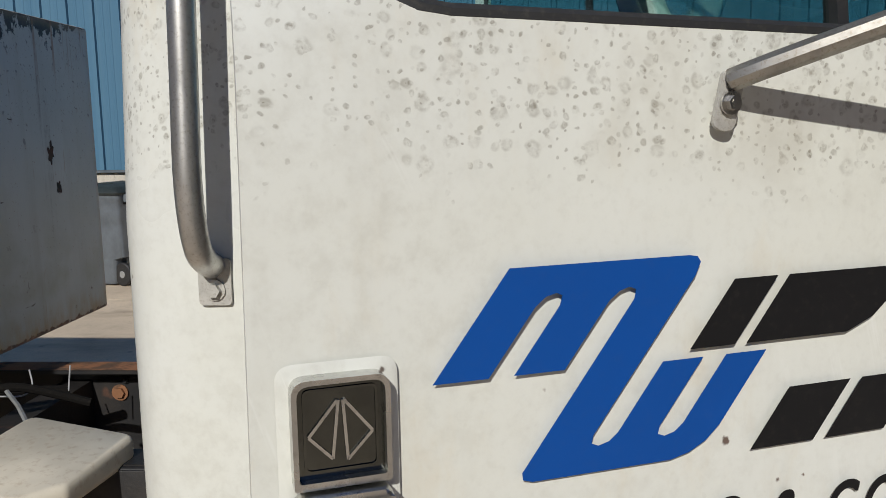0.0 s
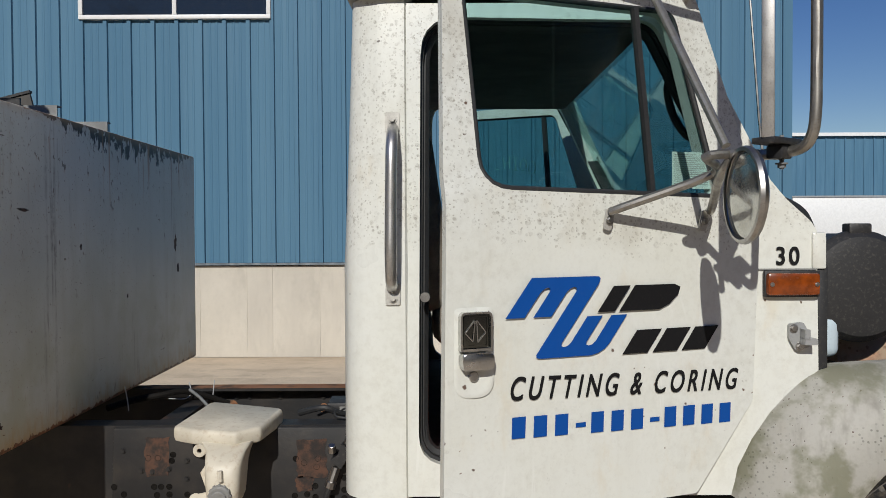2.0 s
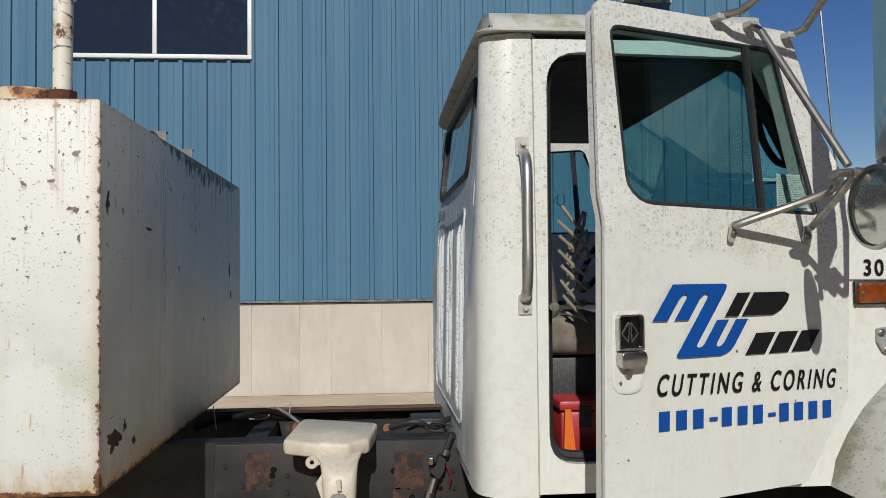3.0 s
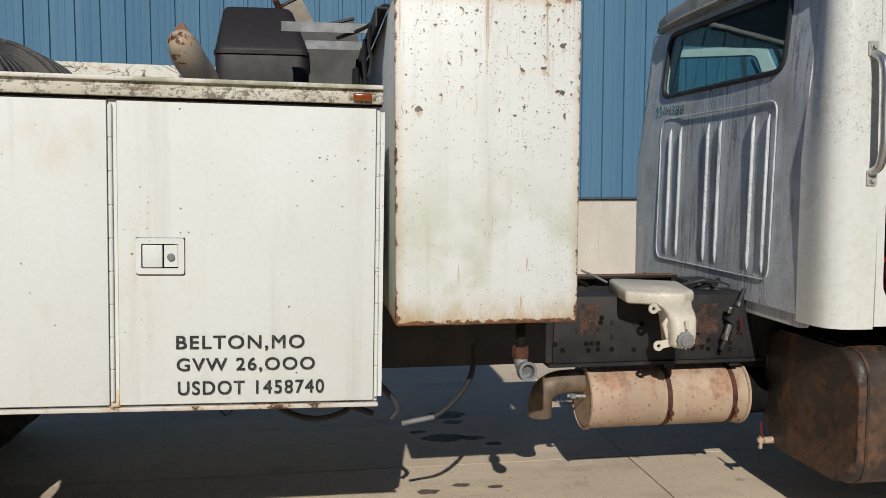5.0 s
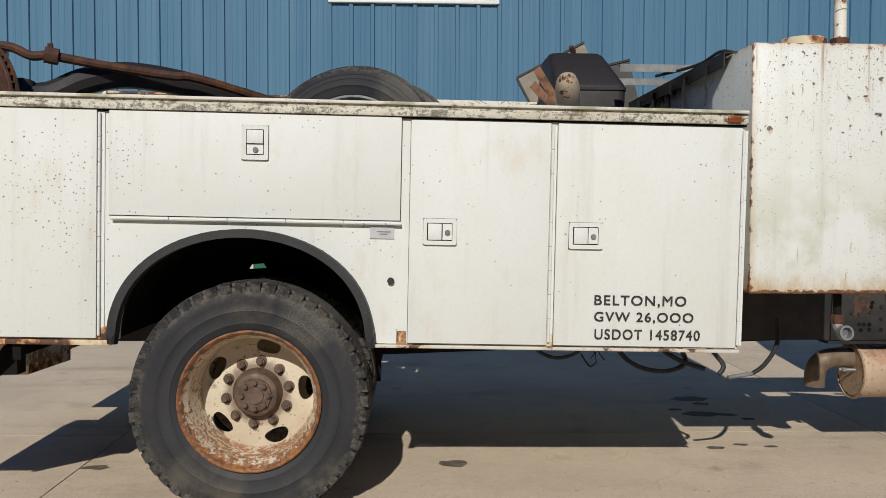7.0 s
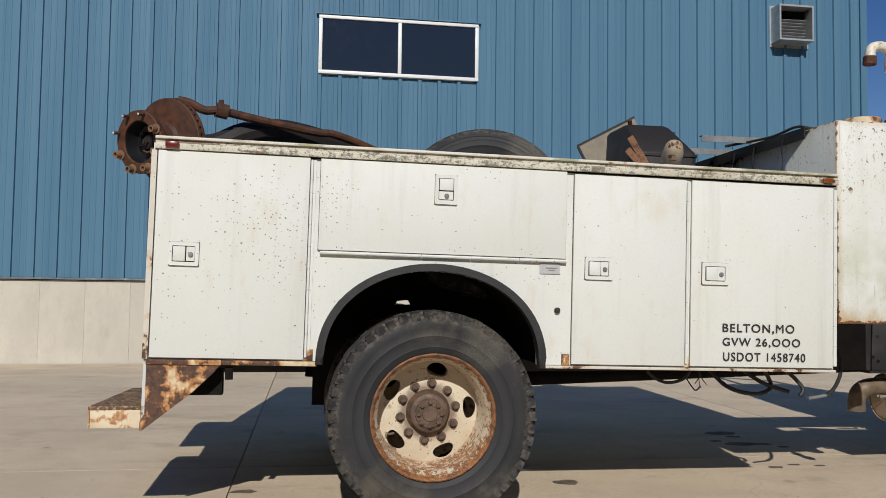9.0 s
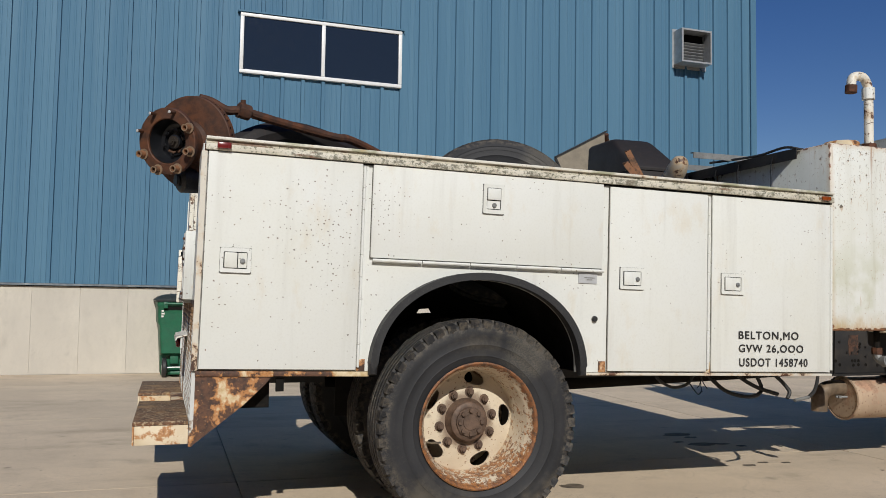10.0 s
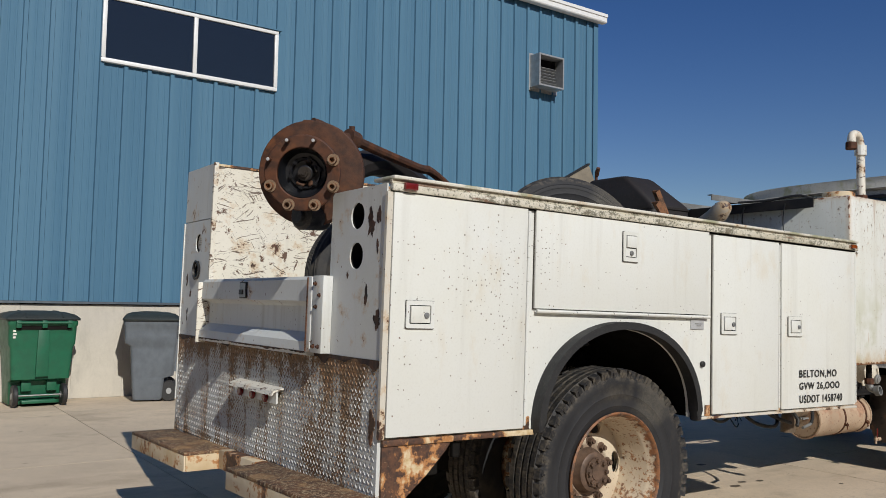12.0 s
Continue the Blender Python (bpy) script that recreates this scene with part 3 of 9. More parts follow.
def layered(name, coat, patch, spots, rough=0.62, patch_scale=5.0, patch_lim=0.5, spot_scale=26.0, dust=None, dent=0.2):
    """Bare weathered steel: a coat, ragged patches, pits and a thin dust."""
    g = Graph(name)
    c = g.mix(g.span(g.noise(2.2, 4), 0.35, 0.68), coat, tuple(v * 0.72 for v in coat))
    n = g.noise(patch_scale, 7, 0.68)
    c = g.mix(g.span(n, patch_lim, patch_lim + 0.09, 0, 0.9), c, g.mix(g.span(g.noise(30, 5), 0.35, 0.65), patch, tuple(v * 0.6 for v in patch)))
    d, r, q = g.spots(spot_scale, g.face(g.warped(spot_scale * 2, 0.4 / spot_scale)))
    hit = g.op("MULTIPLY", g.span(d, 0.08, g.op("ADD", g.op("MULTIPLY", q, 0.22), 0.12), 1, 0), g.span(g.op("ADD", r, g.op("SUBTRACT", g.noise(4, 3), 0.5)), 0.6, 0.72, 0, 0.75))
    c = g.mix(hit, c, spots)
    if dust:
        c = g.mix(g.span(g.noise((5, 5, 1.6), 6, 0.7), 0.5, 0.72, 0, 0.55), c, dust)
    g.bump(g.op("ADD", g.noise(5, 3), g.op("MULTIPLY", g.noise(70, 4), 0.12)), dent, 0.03)
    return g.done(c, g.span(n, 0.3, 0.7, rough - 0.1, rough + 0.15), 0.0, 0.4)


M_EXHAUST = layered("dusty_tan_heat_rusted_steel", (0.5, 0.37, 0.26), (0.44, 0.26, 0.17), (0.2, 0.11, 0.07), 0.62, 3.5, 0.53, 34.0, (0.55, 0.43, 0.31))
M_HUB = plain("brown_grey_rusted_hub", (0.15, 0.095, 0.065), 0.6, 0.1, vary=0.5, scale=18, dirty=0.5, dirt=(0.06, 0.04, 0.032), bump=0.2)
M_ROOF = worn_paint("lichen_grey_roof_paint", (0.46, 0.46, 0.43), specks=0.9, speck_scale=80, streak=0.7, rough=0.65, moss=1.0)
M_OILBLACK = plain("oily_black_iron", (0.011, 0.012, 0.015), 0.35, vary=0.3, dirty=0.2, dirt=(0.03, 0.028, 0.026))
M_MARKER = plain("green_marker_ink", (0.06, 0.2, 0.18), 0.6)
M_LIP = worn_paint("stained_white_rail_lip", (0.64, 0.62, 0.55), specks=0.4, speck_scale=70, streak=0.7, rough=0.55, moss=0.9, rust=0.4)


def patch_mat():
    g = Graph("bare_rusted_patch")
    rust = g.mix(g.span(g.noise(28, 5), 0.35, 0.65), (0.088, 0.044, 0.029), (0.042, 0.028, 0.022))
    return g.done(g.mix(g.span(g.noise(14, 6, 0.7), 0.46, 0.62, 0, 0.8), rust, (0.018, 0.017, 0.017)), 0.7, 0.0, 0.3)


M_RUSTPATCH = patch_mat()
M_PIPE = plain("olive_brown_scorched_pipe", (0.2, 0.145, 0.095), 0.6, 0.1, vary=0.5, scale=10, dirty=0.5, dirt=(0.09, 0.06, 0.04), bump=0.2)
M_DASH = plain("dark_dusty_dashboard", (0.06, 0.055, 0.048), 0.6, dirty=0.3)
M_PLATE = plain("pale_stamped_aluminium", (0.5, 0.51, 0.52), 0.5, 0.2, vary=0.15, scale=30, dirty=0.3)
M_ARM = plain("dull_weathered_steel", (0.25, 0.26, 0.26), 0.6, 0.3, vary=0.35, scale=12, dirty=0.5, dirt=(0.16, 0.12, 0.08))
M_OLDBLACK = plain("faded_rust_dusted_black_plastic", (0.019, 0.016, 0.015), 0.62, vary=0.3, scale=5, dirty=0.35, dirt=(0.055, 0.032, 0.024), bump=0.1)
M_RUSTBAR = layered("red_brown_rusted_bar", (0.25, 0.115, 0.055), (0.1, 0.062, 0.04), (0.05, 0.03, 0.02), 0.7, 7.0, 0.5, 40.0)
M_ELBOW = worn_paint("rust_spotted_pale_pipe", (0.42, 0.36, 0.28), specks=0.9, speck_scale=60, rust=0.48, streak=0.4, rough=0.5)
M_FUEL = layered("oily_dark_steel", (0.042, 0.034, 0.028), (0.14, 0.072, 0.042), (0.018, 0.015, 0.013), 0.45, 3.4, 0.49, 14.0, (0.095, 0.068, 0.05), 0.45)


def glass(name, tint, rough=0.0):
    g = Graph(name)
    for n in list(g.t.nodes):
        if n.type not in {"OUTPUT_MATERIAL"}:
            g.t.nodes.remove(n)
    t = g.t.nodes.new("ShaderNodeBsdfTransparent")
    t.inputs[0].default_value = (*tint, 1)
    r = g.t.nodes.new("ShaderNodeBsdfGlossy")
    r.inputs["Roughness"].default_value = rough
    r.inputs["Color"].default_value = (1, 1, 1, 1)
    lw = g.t.nodes.new("ShaderNodeLayerWeight")
    lw.inputs["Blend"].default_value = 0.5
    f = g.t.nodes.new("ShaderNodeMath")
    f.operation = "MULTIPLY_ADD"
    g.t.links.new(g.op("POWER", lw.outputs["Facing"], 5.0), f.inputs[0])
    f.inputs[1].default_value = 0.9
    f.inputs[2].default_value = 0.03
    m = g.t.nodes.new("ShaderNodeMixShader")
    g.t.links.new(f.outputs[0], m.inputs[0])
    g.t.links.new(t.outputs[0], m.inputs[1])
    g.t.links.new(r.outputs[0], m.inputs[2])
    out = [n for n in g.t.nodes if n.type == "OUTPUT_MATERIAL"][0]
    g.t.links.new(m.outputs[0], out.inputs[0])
    return g.m


M_GLASS = glass("green_tinted_glass", (0.66, 0.815, 0.815))
M_DARKGLASS = plain("dark_reflective_window_glass", (0.012, 0.016, 0.022), 0.04, vary=0.1, dirty=0.05, spec=0.8)


def mirror_mat():
    g = Graph("dusty_mirror_glass")
    n = g.noise(30, 4)
    return g.done((0.6, 0.61, 0.58), g.span(n, 0.3, 0.8, 0.05, 0.25), 0.8)


M_MIRROR = mirror_mat()


def siding_mat():
    g = Graph("blue_painted_steel_siding")
    c = g.mix(g.span(g.noise((3, 3, 0.25), 3), 0.35, 0.7), (0.068, 0.161, 0.248), (0.085, 0.187, 0.276))
    c = g.mix(g.span(g.noise((30, 30, 0.6), 3), 0.5, 0.8, 0, 0.25), c, (0.13, 0.225, 0.29))
    return g.done(c, g.span(g.noise(2, 2), 0.3, 0.7, 0.55, 0.68), 0.0, 0.22)


M_SIDING = siding_mat()


def concrete(name, a, b, stain=0.3, stains=None):
    g = Graph(name)
    c = g.mix(g.span(g.noise(0.9, 5), 0.3, 0.7), a, b)
    c = g.mix(g.span(g.noise((2.5, 2.5, 1.2), 6, 0.7), 0.5, 0.8, 0, stain), c, tuple(x * 0.55 for x in a))
    c = g.mix(g.span(g.noise(7, 6, 0.72), 0.5, 0.75, 0, 0.35), c, tuple(x * 0.6 for x in a))
    c = g.mix(g.span(g.noise(140, 3, 0.7), 0.47, 0.68, 0, 0.6), c, tuple(x * 0.5 for x in a))
    if stains:
        n = g.noise(2.3, 5, 0.6)
        c = g.mix(g.span(n, 0.56, 0.74, 0, 0.3), c, (0.2, 0.16, 0.12))
        c = g.mix(g.span(g.noise((0.5, 1.6, 1.0), 5, 0.65), 0.52, 0.72, 0, 0.4), c, (0.24, 0.185, 0.13))
        c = g.mix(g.span(g.noise(38, 5, 0.7), 0.58, 0.68, 0, 0.35), c, (0.2, 0.165, 0.125))
        for sc, r0, dark in ((2.2, 0.84, 0.35), (5.0, 0.84, 0.4), (19.0, 0.82, 0.75), (41.0, 0.84, 0.7)):
            d, r, q = g.cells(sc)
            d = g.op("ADD", d, g.op("MULTIPLY", g.op("SUBTRACT", g.noise(sc * 5, 3), 0.5), 0.16))
            spot = g.op("MULTIPLY", g.span(d, 0.05, 0.16, 1, 0), g.span(r, r0, r0 + 0.06))
            c = g.mix(g.op("MULTIPLY", spot, dark), c, (0.06, 0.052, 0.045))
        w = g.cells(0.55)[0]
        vein = g.t.nodes.new("ShaderNodeTexVoronoi")
        vein.feature = "DISTANCE_TO_EDGE"
        wob = g.t.nodes.new("ShaderNodeVectorMath")
        wob.operation = "MULTIPLY_ADD"
        wn = g.t.nodes.new("ShaderNodeTexNoise")
        g.put(wn.inputs["Vector"], g.scaled(3.0))
        wn.inputs["Scale"].default_value = 1.0
        g.t.links.new(wn.outputs["Color"], wob.inputs[0])
        wob.inputs[1].default_value = (0.25, 0.25, 0.0)
        g.t.links.new(g.co, wob.inputs[2])
        g.t.links.new(g.scaled(0.3, wob.outputs[0]), vein.inputs["Vector"])
        vein.inputs["Scale"].default_value = 1.0
        crack = g.op("MULTIPLY", g.span(vein.outputs["Distance"], 0.0, 0.0014, 1, 0), g.span(g.noise(0.8, 2), 0.56, 0.62))
        c = g.mix(g.op("MULTIPLY", crack, 0.2), c, (0.07, 0.06, 0.05))
    g.bump(g.op("ADD", g.noise(120, 3), g.noise(8, 3)), 0.3, 0.004)
    return g.done(c, 0.85, 0.0, 0.25)


M_GROUND = concrete("worn_concrete_paving", (0.69, 0.562, 0.415), (0.57, 0.465, 0.345), 0.42, stains=True)
M_OILSTAIN = plain("dried_oil_on_concrete", (0.17, 0.135, 0.10), 0.75, vary=0.45, scale=18, dirty=0.5, dirt=(0.38, 0.31, 0.23), spec=0.2)
M_FAR_GROUND = concrete("distant_gravel_ground", (0.3, 0.275, 0.235), (0.25, 0.23, 0.2), 0.3)
M_TREES = plain("dark_foliage", (0.035, 0.05, 0.02), 0.9, vary=0.6, scale=0.6, dirty=0.5, dirt=(0.09, 0.08, 0.035), spec=0.1)
M_BASE = concrete("pale_cast_concrete", (0.60, 0.56, 0.48), (0.52, 0.485, 0.42), 0.45)
M_FLASH = plain("dark_blue_flashing_metal", (0.02, 0.04, 0.06), 0.5, vary=0.1)


def diamond_mat():
    g = Graph("rusting_painted_tread_plate")
    c = g.mix(g.span(g.noise(3, 5), 0.4, 0.7, 0, 0.5), (0.57, 0.585, 0.57), (0.47, 0.44, 0.37))
    fine = g.noise(55, 5, 0.7)
    where = g.op("MAXIMUM", g.noise(2.6, 5, 0.65), g.op("MULTIPLY", g.noise((8, 8, 1.0), 5, 0.65), 1.02))
    run = g.span(g.noise((70, 70, 9), 5, 0.7), 0.56, 0.66, 0, 0.6)
    c = g.mix(g.op("MULTIPLY", run, g.span(g.axis(2), -0.2, 0.28, 0.35, 1.0)), c, (0.085, 0.06, 0.042))
    where = g.op("ADD", where, g.op("ADD", g.span(g.axis(2), 0.1, 0.32, 0.0, 0.16), g.span(g.axis(2), -0.29, -0.2, 0.08, 0.0)))
    r = g.span(g.op("ADD", g.op("MULTIPLY", fine, 0.65), where), 0.865, 0.955)
    c = g.mix(g.span(where, 0.5, 0.7, 0, 0.65), c, (0.43, 0.33, 0.18))
    c = g.mix(g.op("MULTIPLY", r, 0.92), c, g.mix(g.span(g.noise(30, 4), 0.35, 0.65), (0.27, 0.14, 0.06), (0.12, 0.075, 0.04)))
    return g.done(c, 0.68, 0.0, 0.35)


M_DIAMOND = diamond_mat()


# ---- shape helpers ----
def finish(bm, smooth=30):
    bmesh.ops.recalc_face_normals(bm, faces=bm.faces)
    me = bpy.data.meshes.new("mesh")
    bm.to_mesh(me)
    bm.free()
    if smooth:
        me.polygons.foreach_set("use_smooth", [True] * len(me.polygons))
        me.set_sharp_from_angle(angle=radians(smooth))
    return me


def part(name, bm, material, parent, label="", m=None, smooth=30):
    me = finish(bm, smooth) if isinstance(bm, bmesh.types.BMesh) else bm
    if not me.materials:
        me.materials.append(material)
    ob = new(name, me)
    ob.parent = parent
    if m is not None:
        ob.matrix_basis = m
    if label:
        tagged(ob, label)
    return ob


def thing(name, label, category, m=None, group="", kind=""):
    ob = new(name)
    ob.empty_display_size = 0.1
    if m is not None:
        ob.matrix_basis = m
    return tagged(ob, label, category, group, kind)


def solid(name, bm, material, label, category, m=None, group="", kind="", smooth=30):
    me = finish(bm, smooth) if isinstance(bm, bmesh.types.BMesh) else bm
    if not me.materials:
        me.materials.append(material)
    ob = new(name, me)
    if m is not None:
        ob.matrix_basis = m
    return tagged(ob, label, category, group, kind)


def box(bm, x0, x1, y0, y1, z0, z1, bev=0.0, seg=2, m=None):
    mm = Matrix.Translation(((x0 + x1) / 2, (y0 + y1) / 2, (z0 + z1) / 2)) @ Matrix.Diagonal((x1 - x0, y1 - y0, z1 - z0, 1))
    if m is not None:
        mm = m @ mm
    r = bmesh.ops.create_cube(bm, size=1.0, matrix=mm)
    if bev:
        edges = list({e for v in r["verts"] for e in v.link_edges})
        bmesh.ops.bevel(bm, geom=edges, offset=bev, segments=seg, affect="EDGES", profile=0.5)
    return bm


def boxes(*args, bev=0.0):
    bm = bmesh.new()
    for a in args:
        box(bm, *a, bev=bev)
    return bm


def prism(bm, pts, axis, a, b, bev=0.0):
    """A polygon in the plane across axis, made thick from a to b."""
    def at(p, h):
        return {"x": (h, p[0], p[1]), "y": (p[0], h, p[1]), "z": (p[0], p[1], h)}[axis]
    v0 = [bm.verts.new(at(p, a)) for p in pts]
    v1 = [bm.verts.new(at(p, b)) for p in pts]
    n = len(pts)
    f = [bm.faces.new(v0[::-1]), bm.faces.new(v1)]
    for i in range(n):
        f.append(bm.faces.new((v0[i], v0[(i + 1) % n], v1[(i + 1) % n], v1[i])))
    if bev:
        edges = list({e for x in f[:2] for e in x.edges})
        bmesh.ops.bevel(bm, geom=edges, offset=bev, segments=2, affect="EDGES", profile=0.5)
    return bm


def rounded(pts, r, seg=5):
    """A polygon with its corners rounded by r (one number or one for each)."""
    out = []
    n = len(pts)
    rs = r if isinstance(r, (list, tuple)) else [r] * n
    for i in range(n):
        p, a, b = Vector(pts[i]), Vector(pts[i - 1]), Vector(pts[(i + 1) % n])
        da, db = (a - p), (b - p)
        ang = da.angle(db)
        t = min(rs[i] / max(math.tan(ang / 2), 1e-4), da.length * 0.48, db.length * 0.48)
        if rs[i] <= 0 or t < 1e-5:
            out.append(tuple(p))
            continue
        p0, p1 = p + da.normalized() * t, p + db.normalized() * t
        for k in range(seg + 1):
            u = k / seg
            q = p0 * (1 - u) ** 2 + p * 2 * u * (1 - u) + p1 * u * u
            out.append(tuple(q))
    return out


def cast(poly, c, ang):
    d = Vector((math.cos(ang), math.sin(ang)))
    best = None
    for i in range(len(poly)):
        a, b = Vector(poly[i]) - c, Vector(poly[(i + 1) % len(poly)]) - c
        e = b - a
        den = d.x * e.y - d.y * e.x
        if abs(den) < 1e-9:
            continue
        t = (a.x * e.y - a.y * e.x) / den
        u = (a.x * d.y - a.y * d.x) / den
        if t > 0 and -1e-6 <= u <= 1 + 1e-6 and (best is None or t > best):
            best = t
    return c + d * (best or 0.0)


def ring(bm, outer, inner, axis, a, b, bend=None):
    """A plate with one opening, thick from a to b across axis; bend(u, w) gives a shift across it."""
    c = Vector((sum(p[0] for p in inner) / len(inner), sum(p[1] for p in inner) / len(inner)))
    angs = sorted({round(math.atan2(p[1] - c.y, p[0] - c.x), 5) for p in list(outer) + list(inner)})
    def at(p, h):
        h = h + (bend(p[0], p[1]) if bend else 0.0)
        return {"x": (h, p[0], p[1]), "y": (p[0], h, p[1]), "z": (p[0], p[1], h)}[axis]
    loops = []
    for h in (a, b):
        loops.append([[bm.verts.new(at(cast(poly, c, g), h)) for g in angs] for poly in (outer, inner)])
    n = len(angs)
    (o0, i0), (o1, i1) = loops
    for k in range(n):
        j = (k + 1) % n
        bm.faces.new((o0[k], o0[j], i0[j], i0[k]))
        bm.faces.new((o1[j], o1[k], i1[k], i1[j]))
        bm.faces.new((o0[j], o0[k], o1[k], o1[j]))
        bm.faces.new((i0[k], i0[j], i1[j], i1[k]))
    return bm


def lathe(bm, prof, n=32, m=None, close=False):
    """Turns (radius, height) rows round z."""
    rows = []
    for r, h in prof:
        if r < 1e-6:
            rows.append([bm.verts.new((0, 0, h))])
        else:
            rows.append([bm.verts.new((r * math.cos(2 * math.pi * k / n), r * math.sin(2 * math.pi * k / n), h)) for k in range(n)])
    made = [v for row in rows for v in row]
    pairs = list(zip(rows, rows[1:])) + ([(rows[-1], rows[0])] if close else [])
    for a, b in pairs:
        for k in range(n):
            j = (k + 1) % n
            if len(a) == 1 and len(b) == 1:
                continue
            if len(a) == 1:
                bm.faces.new((a[0], b[k], b[j]))
            elif len(b) == 1:
                bm.faces.new((a[k], a[j], b[0]))
            else:
                bm.faces.new((a[k], a[j], b[j], b[k]))
    if m is not None:
        bmesh.ops.transform(bm, matrix=m, verts=made)
    return bm


def cyl(bm, p, q, r, n=16, r2=None, bev=0.0):
    p, q = Vector(p), Vector(q)
    L = (q - p).length
    m = Matrix.Translation(p) @ (q - p).to_track_quat("Z", "Y").to_matrix().to_4x4()
    r2 = r if r2 is None else r2
    prof = [(0, 0), (r - bev, 0), (r, bev), (r2, L - bev), (r2 - bev, L), (0, L)] if bev else [(0, 0), (r, 0), (r2, L), (0, L)]
    return lathe(bm, prof, n, m)


def smooth_path(pts, steps=6):
    out = []
    P = [Vector(p) for p in pts]
    for i in range(len(P) - 1):
        p0, p1, p2, p3 = P[max(i - 1, 0)], P[i], P[i + 1], P[min(i + 2, len(P) - 1)]
        for k in range(steps):
            t = k / steps
            out.append(0.5 * ((2 * p1) + (p2 - p0) * t + (2 * p0 - 5 * p1 + 4 * p2 - p3) * t * t + (3 * p1 - p0 - 3 * p2 + p3) * t ** 3))
    out.append(P[-1])
    return out


def tube(bm, path, r, n=10, flat=1.0):
    """A round bar along a path; r may be one number or one for each point."""
    P = [Vector(p) for p in path]
    rs = r if isinstance(r, (list, tuple)) else [r] * len(P)
    rows, up = [], None
    for i, p in enumerate(P):
        d = (P[min(i + 1, len(P) - 1)] - P[max(i - 1, 0)]).normalized()
        if up is None:
            up = d.orthogonal().normalized()
        up = (up - d * up.dot(d)).normalized()
        side = d.cross(up)
        rows.append([bm.verts.new(p + (up * math.cos(2 * math.pi * k / n) + side * flat * math.sin(2 * math.pi * k / n)) * rs[i]) for k in range(n)])
    for a, b in zip(rows, rows[1:]):
        for k in range(n):
            bm.faces.new((a[k], a[(k + 1) % n], b[(k + 1) % n], b[k]))
    bm.faces.new(rows[0][::-1])
    bm.faces.new(rows[-1])
    return bm


def bolt(bm, p, d, r=0.012, h=0.008):
    """A hexagon head with a washer at p, facing d."""
    p, d = Vector(p), Vector(d).normalized()
    cyl(bm, p, p + d * 0.003, r * 1.55, 14)
    cyl(bm, p + d * 0.003, p + d * (0.003 + h), r, 6)
    return bm


def writing(text, width, height, bold=0, shear=0.0, space=1.06):
    """Flat built-in letters, width by height, from the lower left corner, in the x-z plane facing -y; bold: how far they are doubled."""
    cu = bpy.data.curves.new("letters", "FONT")
    cu.body = text
    cu.shear = shear
    cu.extrude = 0.002
    cu.space_character = space
    ob = bpy.data.objects.new("letters", cu)
    scene.collection.objects.link(ob)
    me = bpy.data.meshes.new_from_object(ob.evaluated_get(bpy.context.evaluated_depsgraph_get()))
    bpy.data.objects.remove(ob)
    bpy.data.curves.remove(cu)
    co = np.array([v.co[:] for v in me.vertices])
    lo, hi = co.min(0), co.max(0)
    s = (co - lo) / (hi - lo)
    vs, fs = [], []
    for k, (dx, dz) in enumerate(((0, 0), (bold, 0), (0, bold), (bold, bold)) if bold else ((0, 0),)):
        b = len(vs)
        vs += [(c[0] * (width - bold) + dx, -c[2] * 0.0002 - 0.00004 * k, c[1] * (height - bold) + dz) for c in s]
        fs += [tuple(b + i for i in p.vertices) for p in me.polygons]
    out = bpy.data.meshes.new("lettering")
    out.from_pydata(vs, [], fs)
    return out


def letters(name, text, width, height, mat, parent, m, label="", bold=0, shear=0.0, space=1.06):
    """One part for each character of the line, at the place it has in the whole line."""
    me = writing(text, width, height, 0, shear, space)
    co = [v.co.copy() for v in me.vertices]
    root = list(range(len(co)))

    def find(i):
        while root[i] != i:
            root[i] = root[root[i]]
            i = root[i]
        return i
    for p in me.polygons:
        a = find(p.vertices[0])
        for i in p.vertices[1:]:
            root[find(i)] = a
    groups = {}
    for p in me.polygons:
        groups.setdefault(find(p.vertices[0]), []).append(tuple(p.vertices))
    spans = sorted((min(co[i].x for f in fs for i in f), max(co[i].x for f in fs for i in f), fs) for fs in groups.values())
    for x0, x1, fs in spans:
        vs, out = [], []
        for k, (dx, dz) in enumerate(((0, 0), (bold, 0), (0, bold), (bold, bold)) if bold else ((0, 0),)):
            at = {}
            for f in fs:
                for i in f:
                    if i not in at:
                        at[i] = len(vs)
                        vs.append((co[i].x + dx - bold / 2, co[i].y - 0.00004 * k, co[i].z + dz - bold / 2))
                out.append(tuple(at[i] for i in f))
        ch = bpy.data.meshes.new("letter")
        ch.from_pydata(vs, [], out)
        part(name, ch, mat, parent, label, m=m)


# ---- ground and buildings ----
bm = bmesh.new()
bmesh.ops.create_grid(bm, x_segments=8, y_segments=8, size=2500)
solid("ground", bm, M_FAR_GROUND, "pale gravelly ground running to the horizon", "ground", pose(0, 0, -0.03), kind="structure")

